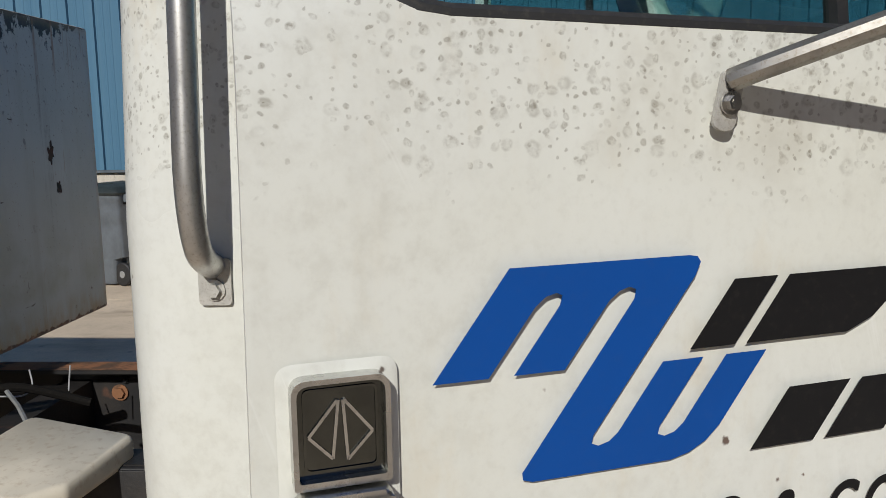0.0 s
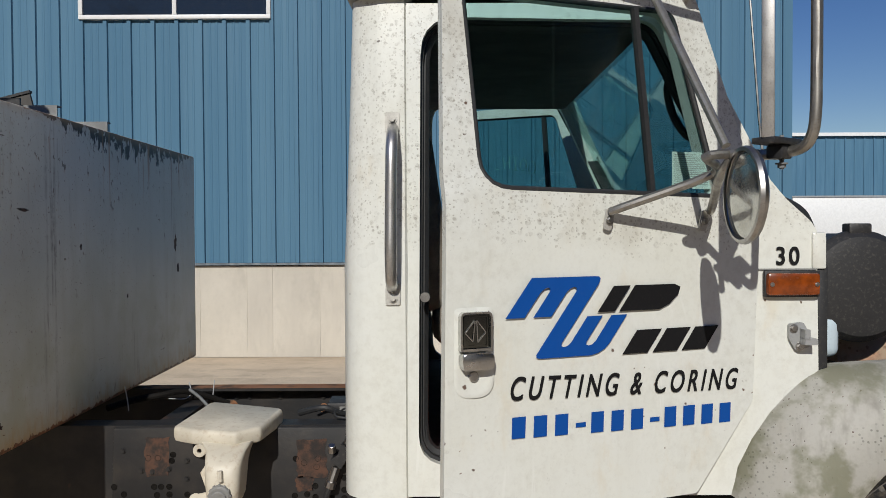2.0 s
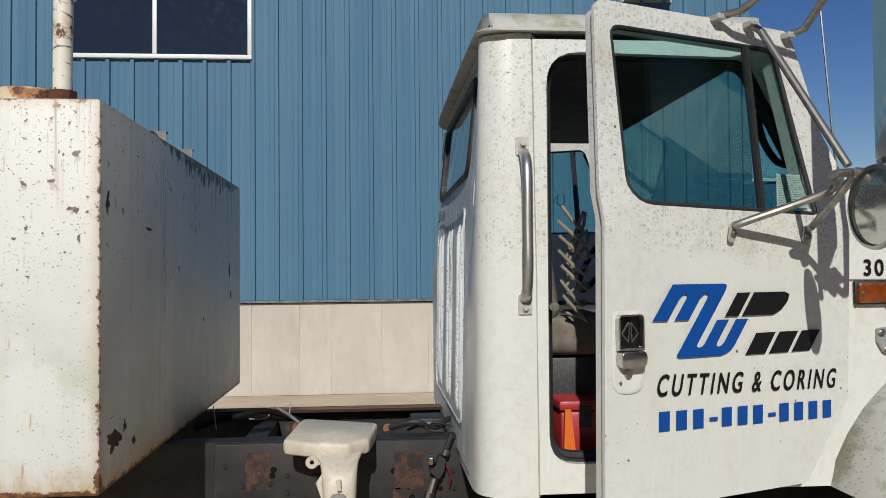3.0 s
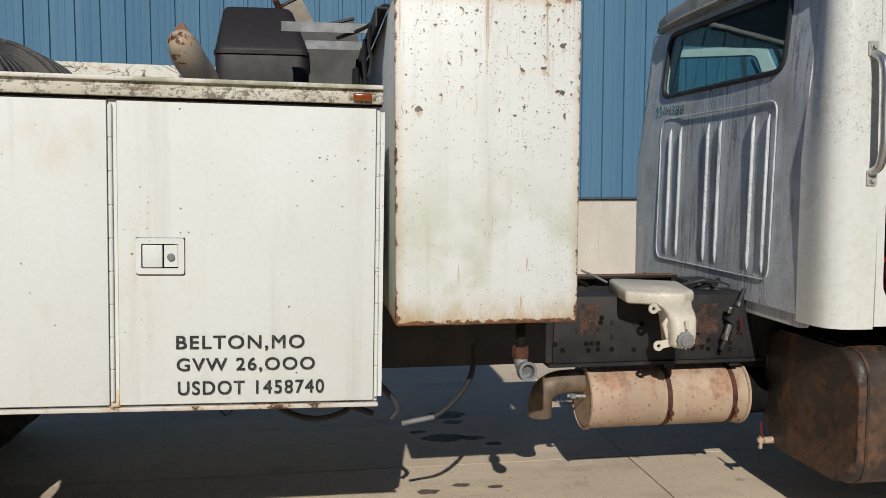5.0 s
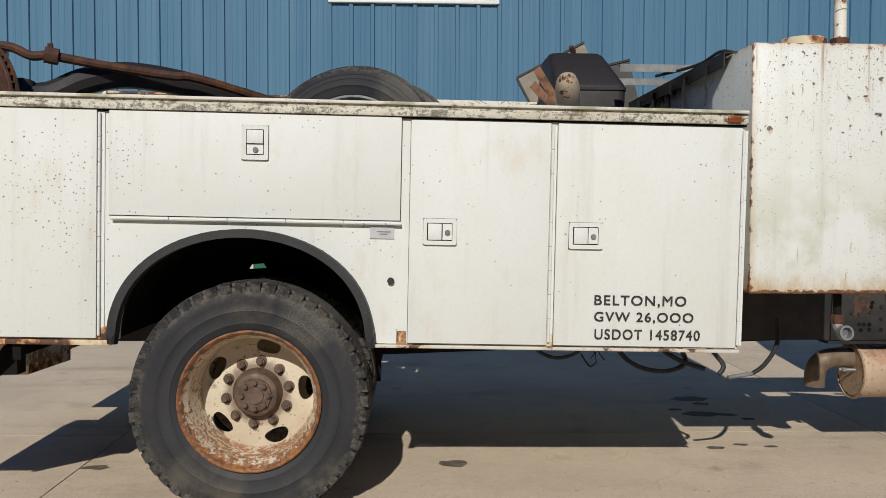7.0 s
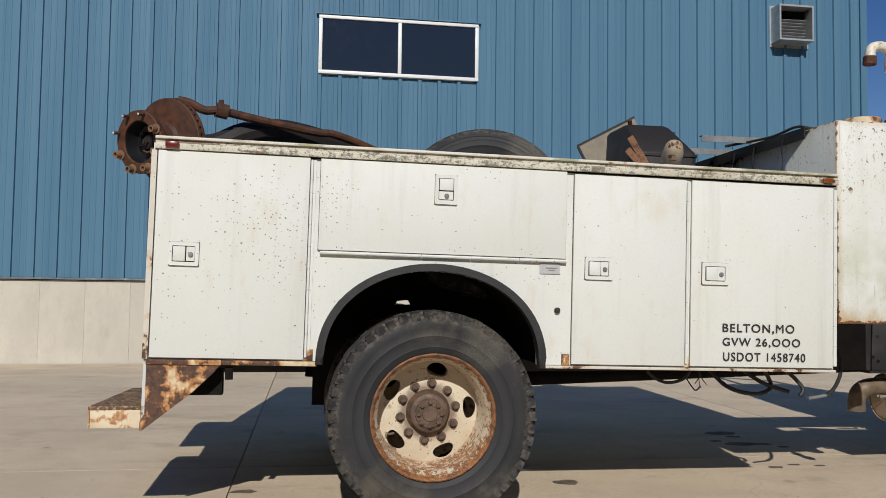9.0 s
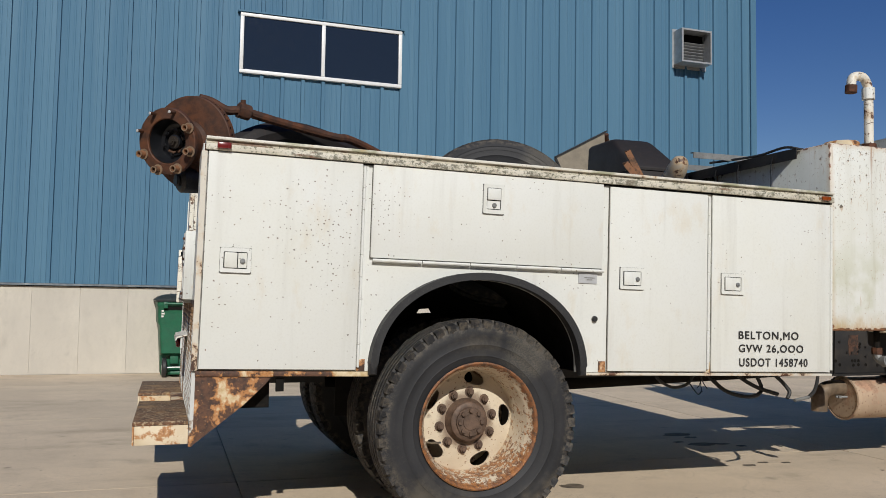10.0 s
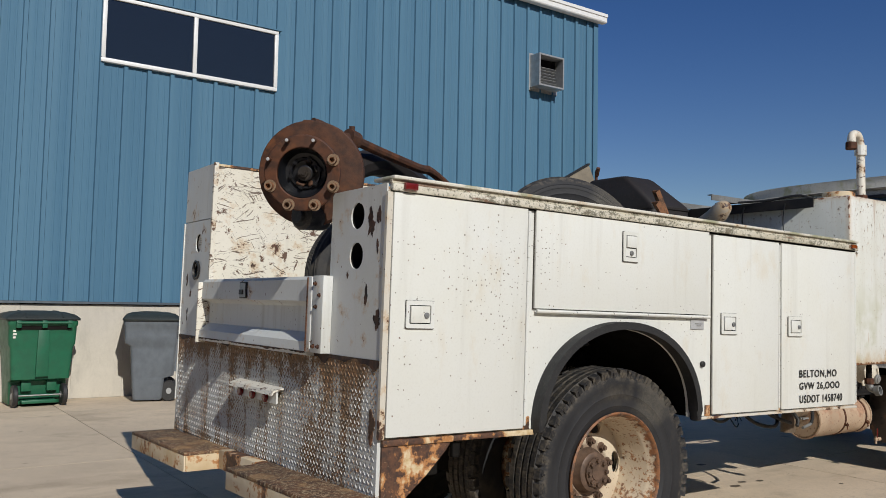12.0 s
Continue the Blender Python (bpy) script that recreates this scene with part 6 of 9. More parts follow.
bolt(bm, (6.205, -0.26, 1.775), (-0.2, -1, 0), 0.008, 0.01)
part("mirror_hanger", bm, M_ARM, truck, "short steel hanger of the round mirror")
bm = bmesh.new()
tube(bm, smooth_path([JX + Vector((0.0, -0.01, 0.0)), (6.215, -0.232, 1.829), (6.258, -0.275, 1.830), (6.283, -0.315, 1.838), (6.292, -0.338, 1.862), (6.295, -0.348, 1.905), (6.296, -0.35, 2.0), (6.296, -0.35, 2.3), (6.295, -0.35, 2.48), (6.285, -0.335, 2.54), (6.25, -0.29, 2.56), (6.20, -0.24, 2.56)], 5), 0.0125, 12)
part("mirror_loop", bm, M_OLDTUBE, truck, "bent stainless mirror loop")
DP = lambda s, y, z: DOOR @ Vector((s, y, z))
arms = [
    [DP(-0.537, -0.006, 1.706), DP(-0.520, -0.028, 1.716), DP(-0.36, -0.19, 1.797), JX + Vector((-0.06, -0.005, -0.008)), JX],
    [DP(-0.239, -0.008, 1.70), DP(-0.232, -0.028, 1.715), JX + Vector((-0.01, 0.05, -0.055)), JX + Vector((0.0, 0.0, -0.012))],
    [DP(-0.416, 0.03, 2.318), DP(-0.405, 0.0, 2.29), JX + Vector((-0.008, 0.008, 0.02))],
    [DP(-0.543, 0.03, 2.325), DP(-0.51, -0.02, 2.332), JX + Vector((0.06, -0.06, 0.70))],
    [DP(-0.257, 0.03, 2.304), DP(-0.235, -0.01, 2.316), JX + Vector((0.08, -0.08, 0.72))],
]
for a in arms:
    bm = bmesh.new()
    tube(bm, smooth_path(a, 4) if len(a) > 3 else a, 0.0115, 10)
    part("mirror_arm", bm, M_OLDTUBE, truck, "pitted stainless mirror arm")
for s, z in ((-0.541, 1.684), (-0.238, 1.681)):
    FM = pose(s, 0, z, 0, 12, 0)
    bm = bmesh.new()
    prism(bm, rounded([(-0.0125, -0.026), (0.0125, -0.026), (0.0125, 0.028), (-0.0125, 0.028)], [0.009, 0.009, 0.003, 0.003], 4), "y", -0.0052, -0.0006, bev=0.001)
    ft_ = part("mirror_foot", bm, M_SATIN, door, "bright flattened steel mirror foot", m=FM)
    bm = bmesh.new()
    cyl(bm, (0, -0.0053, 0.0), (0, -0.0072, 0.0), 0.0102, 18, bev=0.0006)
    part("washer", bm, M_STEEL, ft_)
    bm = bmesh.new()
    bolt(bm, (0, -0.0072, 0.0), (0, -1, 0), 0.0072, 0.006)
    cyl(bm, (0, -0.0132, 0.0), (0, -0.0165, 0.0), 0.004, 10)
    part("bolt", bm, M_STEEL, ft_, "worn steel bolt")
for s, z in ((-0.55, 2.322), (-0.42, 2.316), (-0.261, 2.302)):
    bm = bmesh.new()
    box(bm, s - 0.015, s + 0.015, 0.01, 0.045, z - 0.009, z + 0.009, bev=0.003)
    part("mirror_foot", bm, M_SATIN, door, "bolted steel mirror foot")

# inside the cab
part("cab_floor", boxes((5.23, 6.384, 0.32, 2.23, 0.92, 0.978)), M_DARKCLOTH, truck, "dark rubber cab floor", smooth=0)
part("headlining", boxes((5.31, 6.12, 0.31, 2.07, 2.272, 2.298)), M_DARKCLOTH, truck, "dark headlining", smooth=0)
part("back_trim", boxes((5.268, 5.285, 0.45, 2.04, 0.98, 1.9)), M_DARKCLOTH, truck, "dark rear trim", smooth=0)
bm = bmesh.new()
prism(bm, rounded([(6.384, 1.2), (6.384, 1.74), (6.25, 1.76), (6.12, 1.70), (6.10, 1.55), (6.2, 1.42), (6.25, 1.2)], 0.04), "y", 0.36, 2.16)
part("dashboard", bm, M_DASH, truck, "dark dusty moulded dashboard")
bm = bmesh.new()
tube(bm, smooth_path([(6.25, 0.335, 2.122), (6.214, 0.34, 2.133), (6.18, 0.345, 2.115), (6.168, 0.345, 2.07), (6.185, 0.345, 2.0), (6.223, 0.345, 1.942), (6.26, 0.34, 1.925), (6.30, 0.335, 1.918)], 5), 0.012, 10)
part("inner_grab_handle", bm, M_BLACK, truck, "black grab handle on the screen pillar")
for y0, mat, lab in ((0.50, M_SEAT, "worn tan passenger seat"), (1.52, M_DARKCLOTH, "dark grey driver seat")):
    bm = bmesh.new()
    box(bm, 5.46, 5.98, y0, y0 + 0.5, 1.29, 1.43, bev=0.05, seg=3)
    seat = part("seat_cushion", bm, mat, truck, lab)
    bm = bmesh.new()
    box(bm, -0.07, 0.07, y0, y0 + 0.5, 0.0, 0.58, bev=0.05, seg=3, m=pose(5.47, 0, 1.40, 0, -8, 0))
    part("backrest", bm, mat, seat)
    part("seat_base", boxes((5.5, 5.9, y0 + 0.05, y0 + 0.45, 0.979, 1.285), bev=0.01), M_BLACK, seat, "black seat pedestal")
bm = bmesh.new()
for k in range(7):
    a = random.uniform(0, 3)
    tube(bm, smooth_path([(5.50 + 0.03 * random.random(), 0.44, 1.80 - 0.05 * k), (5.56 + 0.04 * math.sin(a), 0.42, 1.72 - 0.05 * k), (5.60, 0.45, 1.78 - 0.06 * k), (5.54, 0.47, 1.62 - 0.03 * k)], 4), 0.006, 6)
part("tangled_strap", bm, M_BEIGE, truck, "tangled webbing hung over the seat")
bm = bmesh.new()
tube(bm, [Vector((6.02, 1.77, 1.66)) + Matrix.Rotation(radians(-60), 3, "Y") @ Vector((0.2 * math.cos(2 * math.pi * k / 28), 0.2 * math.sin(2 * math.pi * k / 28), 0)) for k in range(30)], 0.014, 8)
tube(bm, [(6.02, 1.77, 1.66), (6.16, 1.77, 1.58)], 0.03, 8)
tube(bm, [(6.02, 1.58, 1.66), (6.02, 1.96, 1.66)], 0.012, 6)
part("steering_wheel", bm, M_BLACK, truck, "black steering wheel")
tool = solid("tool_box", box(bmesh.new(), 5.50, 5.72, 0.40, 0.85, 0.979, 1.12, bev=0.015), M_REDBOX, "scuffed red plastic toolbox on the cab floor", "toolbox")
part("lid", boxes((5.495, 5.725, 0.395, 0.855, 1.121, 1.155), bev=0.01), M_REDBOX, tool)
part("clasp", boxes((5.56, 5.60, 0.385, 0.394, 1.07, 1.14)), M_BLACK, tool, "black plastic clasp")
bm = bmesh.new()
prism(bm, [(5.505, 0.98), (5.545, 0.98), (5.53, 1.13), (5.51, 1.13)], "y", 0.375, 0.383)
solid("warning_triangle", bm, M_ORANGE, "folded orange warning marker beside the red toolbox", "warning marker")

# engine bay, fender and front wheel beyond the cab
bm = bmesh.new()
lathe(bm, [(0.0, 0.02), (0.11, 0.02), (0.15, 0.012), (0.162, 0.0), (0.17, -0.01), (0.17, -0.03), (0.16, -0.035), (0.158, -0.4), (0.0, -0.4)], 40)
ac = part("air_cleaner", bm, M_BLACK, truck, "round black plastic air cleaner", m=pose(6.755, 0.36, 1.485, 90))
part("air_cleaner_clip", boxes((-0.035, 0.035, 0.155, 0.19, -0.05, 0.0), bev=0.006), M_BLACK, ac)
bm = bmesh.new()
box(bm, 6.605, 6.69, 0.34, 0.5, 1.27, 1.40, bev=0.03, seg=3)
part("coolant_bottle", bm, M_JUGBLUE, truck, "pale blue coolant bottle")
bm = bmesh.new()
cyl(bm, (6.86, 0.5, 1.30), (6.86, 1.1, 1.30), 0.14, 24, bev=0.02)
part("intake_pipe", bm, M_EXHAUST, truck, "tan engine intake housing")
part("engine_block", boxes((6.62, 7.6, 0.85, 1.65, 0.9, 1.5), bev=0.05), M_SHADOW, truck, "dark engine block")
bm = bmesh.new()
A = smooth_path([(6.315, 0.222, 0.90), (6.34, 0.222, 0.985), (6.385, 0.222, 1.075), (6.46, 0.222, 1.175), (6.565, 0.222, 1.255), (6.72, 0.222, 1.275), (7.0, 0.222, 1.28), (7.4, 0.222, 1.27)], 4)
B = smooth_path([(6.555, 0.10, 0.78), (6.60, 0.10, 0.87), (6.655, 0.10, 0.95), (6.73, 0.10, 1.02), (6.83, 0.10, 1.075), (6.93, 0.10, 1.10), (7.1, 0.10, 1.11), (7.4, 0.10, 1.07)], 4)
rows = []
for a, b in zip(A, B):
    mid = (a + b) / 2
    q1 = a.lerp(b, 0.2) + Vector((0, -0.035, 0))
    rows.append([bm.verts.new(v) for v in (a + Vector((0.0, 0.05, 0)), a, q1, mid + Vector((0, -0.055, 0)), a.lerp(b, 0.85) + Vector((0, -0.035, 0)), b, b + Vector((0.01, 0.06, 0)))])
for a, b in zip(rows, rows[1:]):
    for k in range(6):
        bm.faces.new((a[k], a[k + 1], b[k + 1], b[k]))
bmesh.ops.solidify(bm, geom=bm.faces[:], thickness=0.008)
part("front_fender", bm, M_FENDER, truck, "dirty white moulded front fender", smooth=50)
part("fender_inner", boxes((6.62, 7.3, 0.28, 0.8, 1.2, 1.235)), M_SHADOW, truck, "dark inner fender", smooth=0)

# ---- wheels ----
def tyre_mesh(R=0.515, half=0.109, rim=0.29, lugs=52):
    """A tyre round z with shoulder lugs and circumferential grooves."""
    bm = bmesh.new()
    w = half
    prof = [(rim - 0.004, w * 0.55), (rim + 0.008, w * 0.80), (rim + 0.03, w * 0.90), (rim + 0.046, w * 0.945), (rim + 0.050, w * 0.975), (rim + 0.056, w * 0.965), (rim + 0.075, w * 1.0), (rim + 0.10, w * 1.01), (rim + 0.104, w * 1.03), (rim + 0.109, w * 1.012), (R - 0.085, w * 1.02), (R - 0.075, w * 1.035), (R - 0.045, w * 0.99), (R - 0.02, w * 0.93), (R - 0.014, w * 0.80)]
    for k in range(4):
        c = w * (0.6 - 0.4 * k)
        prof += [(R, c + w * 0.13), (R, c - w * 0.13), (R - 0.014, c - w * 0.15), (R - 0.014, c - w * 0.25)] if k < 3 else [(R, c + w * 0.13), (R, c - w * 0.13)]
    prof += [(R - 0.014, -w * 0.80), (R - 0.02, -w * 0.93), (R - 0.085, -w * 1.02), (rim + 0.03, -w * 0.9), (rim - 0.004, -w * 0.55)]
    lathe(bm, prof, 72, close=True)
    return finish(bm, 30)


def lug_mesh(R=0.515, w=0.109, lugs=50):
    bm = bmesh.new()
    for s in (1, -1):
        for k in range(lugs):
            a = 2 * math.pi * k / lugs + random.uniform(-0.006, 0.006)
            m = Matrix.Rotation(a, 4, "Z") @ pose(R - 0.0245, 0, s * w * 0.865, random.uniform(-4, 4), -14 * s, 0)
            low = -0.05 if k % 2 else -0.028
            box(bm, low + random.uniform(-0.003, 0.003), 0.021 + random.uniform(-0.003, 0.003), -0.022, 0.022, -w * 0.15, w * random.uniform(0.12, 0.16), m=m)
            box(bm, low * 0.6, 0.012, -0.004, 0.004, w * 0.1, w * 0.175, m=m)
    for k in range(110):
        a = 2 * math.pi * k / 110
        for q in (0.6, 0.2, -0.2, -0.6):
            m = Matrix.Rotation(a + 0.02 * q, 4, "Z") @ pose(R - 0.002, 0, w * q)
            box(bm, -0.004, 0.0025, -0.011, 0.011, -w * 0.13, w * 0.13, m=m)
    return finish(bm, 0)


def wheel_disc(bm, r0, r1, h0, h1, holes, hr, hw, hh, n=240, rows=30):
    """A dished disc round z with oval hand holes cut through it."""
    V = []
    for i in range(rows + 1):
        r = r0 + (r1 - r0) * i / rows
        h = h0 + (h1 - h0) * (i / rows) ** 2
        V.append([[r, 2 * math.pi * k / n, h] for k in range(n)])
    def inside(r, a):
        for q in holes:
            d = (a - q + math.pi) % (2 * math.pi) - math.pi
            u, v = r * d / hw, (r - hr) / hh
            if u * u + v * v < 1.0:
                return True
        return False
    verts = {}
    def vert(i, k):
        k %= n
        if (i, k) not in verts:
            r, a, h = V[i][k]
            verts[(i, k)] = bm.verts.new((r * math.cos(a), r * math.sin(a), h))
        return verts[(i, k)]
    for i in range(rows):
        for k in range(n):
            if not inside((V[i][k][0] + V[i + 1][k][0]) / 2, V[i][k][1] + math.pi / n):
                bm.faces.new((vert(i, k), vert(i, k + 1), vert(i + 1, k + 1), vert(i + 1, k)))
    for (i, k), v in verts.items():
        r, a, h = V[i][k]
        for q in holes:
            d = (a - q + math.pi) % (2 * math.pi) - math.pi
            u, w = r * d / hw, (r - hr) / hh
            e = math.hypot(u, w)
            if 0.84 < e < 1.16 and any(len(f.verts) == 4 for f in v.link_faces) and len(v.link_faces) < 4 and 0 < i < rows:
                r2, d2 = hr + (r - hr) / e, d / e
                v.co = (r2 * math.cos(q + d2), r2 * math.sin(q + d2), h)
    return bm


def rim_mesh(depth=0.235, flat=False):
    bm = bmesh.new()
    lathe(bm, [(0.306, -0.008), (0.309, 0.0), (0.302, 0.006), (0.294, 0.0), (0.290, -0.012), (0.284, -0.03), (0.276, -0.045), (0.268, -0.06), (0.262, -depth + 0.03), (0.255, -depth + 0.012), (0.262, -depth - 0.03), (0.285, -depth - 0.04), (0.285, -0.05), (0.30, -0.02)], 72, close=True)
    holes = [math.radians(5 + 72 * k) for k in range(5)]
    wheel_disc(bm, 0.10, 0.2585, -depth + 0.035, -depth + 0.012, holes, 0.2165, 0.056, 0.034)
    wheel_disc(bm, 0.10, 0.2585, -depth + 0.023, -depth + 0.0, holes, 0.2165, 0.056, 0.034)
    return finish(bm, 40)


def hub_mesh(depth=0.235):
    bm = bmesh.new()
    d = -depth + 0.035
    lathe(bm, [(0.114, d - 0.002), (0.108, d + 0.015), (0.099, d + 0.03), (0.096, d + 0.05), (0.087, d + 0.057), (0.073, d + 0.058), (0.071, d + 0.068), (0.040, d + 0.070), (0.038, d + 0.075), (0.0, d + 0.076)], 36)
    for k in range(8):
        a = 2 * math.pi * k / 8
        bolt(bm, (0.058 * math.cos(a), 0.058 * math.sin(a), d + 0.068), (0, 0, 1), 0.011, 0.014)
    return finish(bm, 35)


TYRE, RIM_OUT, HUB, LUGS = tyre_mesh(), rim_mesh(), hub_mesh(), lug_mesh()
NUT = finish(cyl(bolt(bmesh.new(), (0, 0, 0), (0, 0, 1), 0.0165, 0.022), (0, 0, 0.02), (0, 0, 0.036), 0.010, 10), 30)
for me, ma in ((TYRE, M_RUBBER), (RIM_OUT, M_RIM), (HUB, M_HUB), (NUT, M_HUB), (LUGS, M_RUBBER)):
    me.materials.append(ma)


def wheel(m, label, full=True):
    w = part("wheel", RIM_OUT, M_RIM, truck, label, m=m)
    part("tyre", TYRE, M_RUBBER, w, "worn dusty black truck tyre", m=pose(0, 0, -0.106))
    tagged(part("tread_band", LUGS, M_RUBBER, w, m=pose(0, 0, -0.106)), kind="stuff")
    if full:
        part("hub", HUB, M_HUB, w, "rust-brown wheel hub")
        for k in range(10):
            a = 2 * math.pi * (k + 0.3) / 10
            part("lug_nut", NUT, M_HUB, w, m=pose(0.143 * math.cos(a), 0.143 * math.sin(a), -0.203))
        bm = bmesh.new()
        tube(bm, [(-0.215, -0.10, -0.19), (-0.205, -0.095, -0.12), (-0.185, -0.08, -0.05)], 0.005, 6)
        part("valve_stem", bm, M_STEEL, w, "thin metal valve stem")
    return w


RX, RZ = 1.335, 0.512
wheel(pose(RX, 0.032, RZ, 90, 0, 0), "cream steel rear wheel with rusted rim and hub")
wheel(pose(RX, 0.72, RZ, -90, 0, 0), "inner rear wheel of the dual pair", False)
wheel(pose(RX, 2.385, RZ, -90, 0, 0), "cream steel rear wheel with rusted rim and hub")
wheel(pose(RX, 1.74, RZ, 90, 0, 0), "inner rear wheel of the dual pair", False)
wheel(pose(7.03, 0.17, RZ, 90, 0, 0), "front wheel below the dirty fender")
wheel(pose(7.03, 2.30, RZ, -90, 0, 0), "front wheel below the dirty fender")
bm = bmesh.new()
cyl(bm, (RX, 0.3, RZ), (RX, 2.16, RZ), 0.075, 16)
bmesh.ops.create_uvsphere(bm, u_segments=20, v_segments=12, radius=0.22, matrix=Matrix.Translation((RX, 1.23, RZ)))
cyl(bm, (RX, 1.23, RZ), (RX + 0.42, 1.23, RZ + 0.05), 0.11, 16, 0.06)
part("rear_axle", bm, M_SHADOW, truck, "dark rear axle")
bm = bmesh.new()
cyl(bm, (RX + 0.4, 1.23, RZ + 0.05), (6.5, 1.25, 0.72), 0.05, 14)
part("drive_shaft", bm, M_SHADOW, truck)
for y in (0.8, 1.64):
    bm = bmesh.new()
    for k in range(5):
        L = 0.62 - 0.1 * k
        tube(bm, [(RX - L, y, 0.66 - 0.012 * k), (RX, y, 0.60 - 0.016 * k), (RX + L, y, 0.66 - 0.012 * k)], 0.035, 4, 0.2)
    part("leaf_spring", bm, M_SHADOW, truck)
part("front_axle_beam", boxes((6.98, 7.08, 0.4, 2.08, 0.42, 0.54), bev=0.02), M_SHADOW, truck)

# ---- tail of the body ----
for y0, y1, ymid, far in ((0.014, 0.465, 0.24, False), (2.0, 2.46, 2.195, True)):
    for z0, z1, zc in ((0.30, 0.80, 0.695 if far else 0.715), (0.80, 0.995, 0.86 if far else 0.881)):
        bm = bmesh.new()
        hole = [(ymid + 0.0555 * math.cos(2 * math.pi * k / 24), zc + 0.0555 * math.sin(2 * math.pi * k / 24)) for k in range(24)]
        ring(bm, [(y0, z0), (y1, z0), (y1, z1), (y0, z1)], hole, "x", -0.012, -0.006)
        part("rear_post", bm, M_TAIL, truck, "scuffed grey-white rear post with lamp hole", m=BODY)
        # dark cup added behind each hole so that its inside stays as black as shade
        bm = bmesh.new()
        lathe(bm, [(0.0565, 0.0), (0.058, -0.03), (0.052, -0.05), (0.0, -0.052)], 24, pose(-0.007, ymid, zc, 0, -90, 0))
        part("lamp_recess", bm, M_SHADOW, truck, "dark cup added behind the lamp hole", m=BODY)
part("rear_cap", boxes((-0.012, 0.0035, 2.0, 2.46, 1.0, 1.325)), M_TAIL, truck, "scuffed upper rear panel", m=BODY, smooth=0)
part("edge_strip", boxes((-0.014, 0.012, 1.978, 1.999, 0.31, 1.33)), M_SCRAPED, truck, m=BODY, smooth=0)
bm = bmesh.new()
lathe(bm, [(0.054, 0.0), (0.060, 0.012), (0.050, 0.014), (0.048, 0.0)], 24, pose(-0.013, 2.195, 0.695, 0, -90, 0), close=True)
part("lamp_ring", bm, M_BLACK, truck, "black rubber lamp ring", m=BODY)
part("edge_strip", boxes((-0.018, 0.0065, -0.004, 0.0135, 0.0, H - 0.065)), M_EDGE, truck, m=BODY, smooth=0)
part("edge_strip", boxes((-0.018, 0.0, 2.4605, 2.472, -0.1, H - 0.03)), M_BODY, truck, m=BODY, smooth=0)
def fringe(y0, y1, z0, depth, seed, n=70):
    """A band with one straight and one torn edge."""
    low = []
    for k in range(n + 1):
        y = y0 + (y1 - y0) * k / n
        q = 0.5 + 0.7 * noise.noise((y * 7, seed, 0)) + 0.7 * noise.noise((y * 31, seed, 4))
        low.append((y, z0 - depth * max(0.06, q)))
    return [(y1, z0), (y0, z0)] + low


def torn(y0, y1, z0, z1, seed):
    pts = []
    for k in range(26):
        a = 2 * math.pi * k / 26
        q = 1.0 + 0.9 * noise.noise((math.cos(a) * 1.7 + seed * 5, math.sin(a) * 1.7, seed)) + 0.35 * noise.noise((math.cos(a) * 5, math.sin(a) * 5, seed * 3))
        pts.append(((y0 + y1) / 2 + (y1 - y0) / 2 * q * math.cos(a), (z0 + z1) / 2 + (z1 - z0) / 2 * q * math.sin(a)))
    return pts


for k, (y0, y1, z0, z1) in enumerate(((0.10, 0.155, 0.80, 0.87), (0.115, 0.15, 0.845, 0.90), (0.05, 0.08, 0.83, 0.90), (0.062, 0.077, 0.72, 0.775), (0.135, 0.16, 0.50, 0.585), (0.03, 0.07, 0.425, 0.49), (0.07, 0.085, 0.455, 0.475), (0.30, 0.315, 0.62, 0.65), (2.33, 2.35, 0.40, 0.47), (2.28, 2.31, 0.53, 0.58), (2.36, 2.385, 0.60, 0.67), (0.04, 0.085, 0.02, 0.085), (0.05, 0.075, -0.03, 0.03))):
    bm = bmesh.new()
    prism(bm, torn(y0, y1, z0, z1, 1.7 * k), "x", -0.0128 if z0 > 0.3 else -0.017, -0.0121)
    part("paint_flake", bm, M_RUSTPATCH if z0 > 0.3 else M_RUSTBAR, truck, "bare brown patch where paint has flaked", m=BODY, smooth=0)
for k, (y0, y1, z0, d, x) in enumerate(((0.016, 2.455, 0.2985, 0.035, -0.0168), (0.58, 1.98, 0.303, 0.012, -0.0558))):
    bm = bmesh.new()
    prism(bm, fringe(y0, y1, z0, d, 3.3 * k), "x", x, x + 0.0009)
    part("rust_fringe", bm, M_RUSTPATCH, truck, "ragged rust creeping along the seam", m=BODY, smooth=0)
# tread plate skirt with raised lugs
plate = part("tread_plate", boxes((-0.013, 0.0035, 0.014, 2.46, -0.285, 0.298)), M_DIAMOND, truck, "rusting painted tread-plate skirt", m=BODY, smooth=0)
vs, fs = [], []
ry, n = 0.03, 0
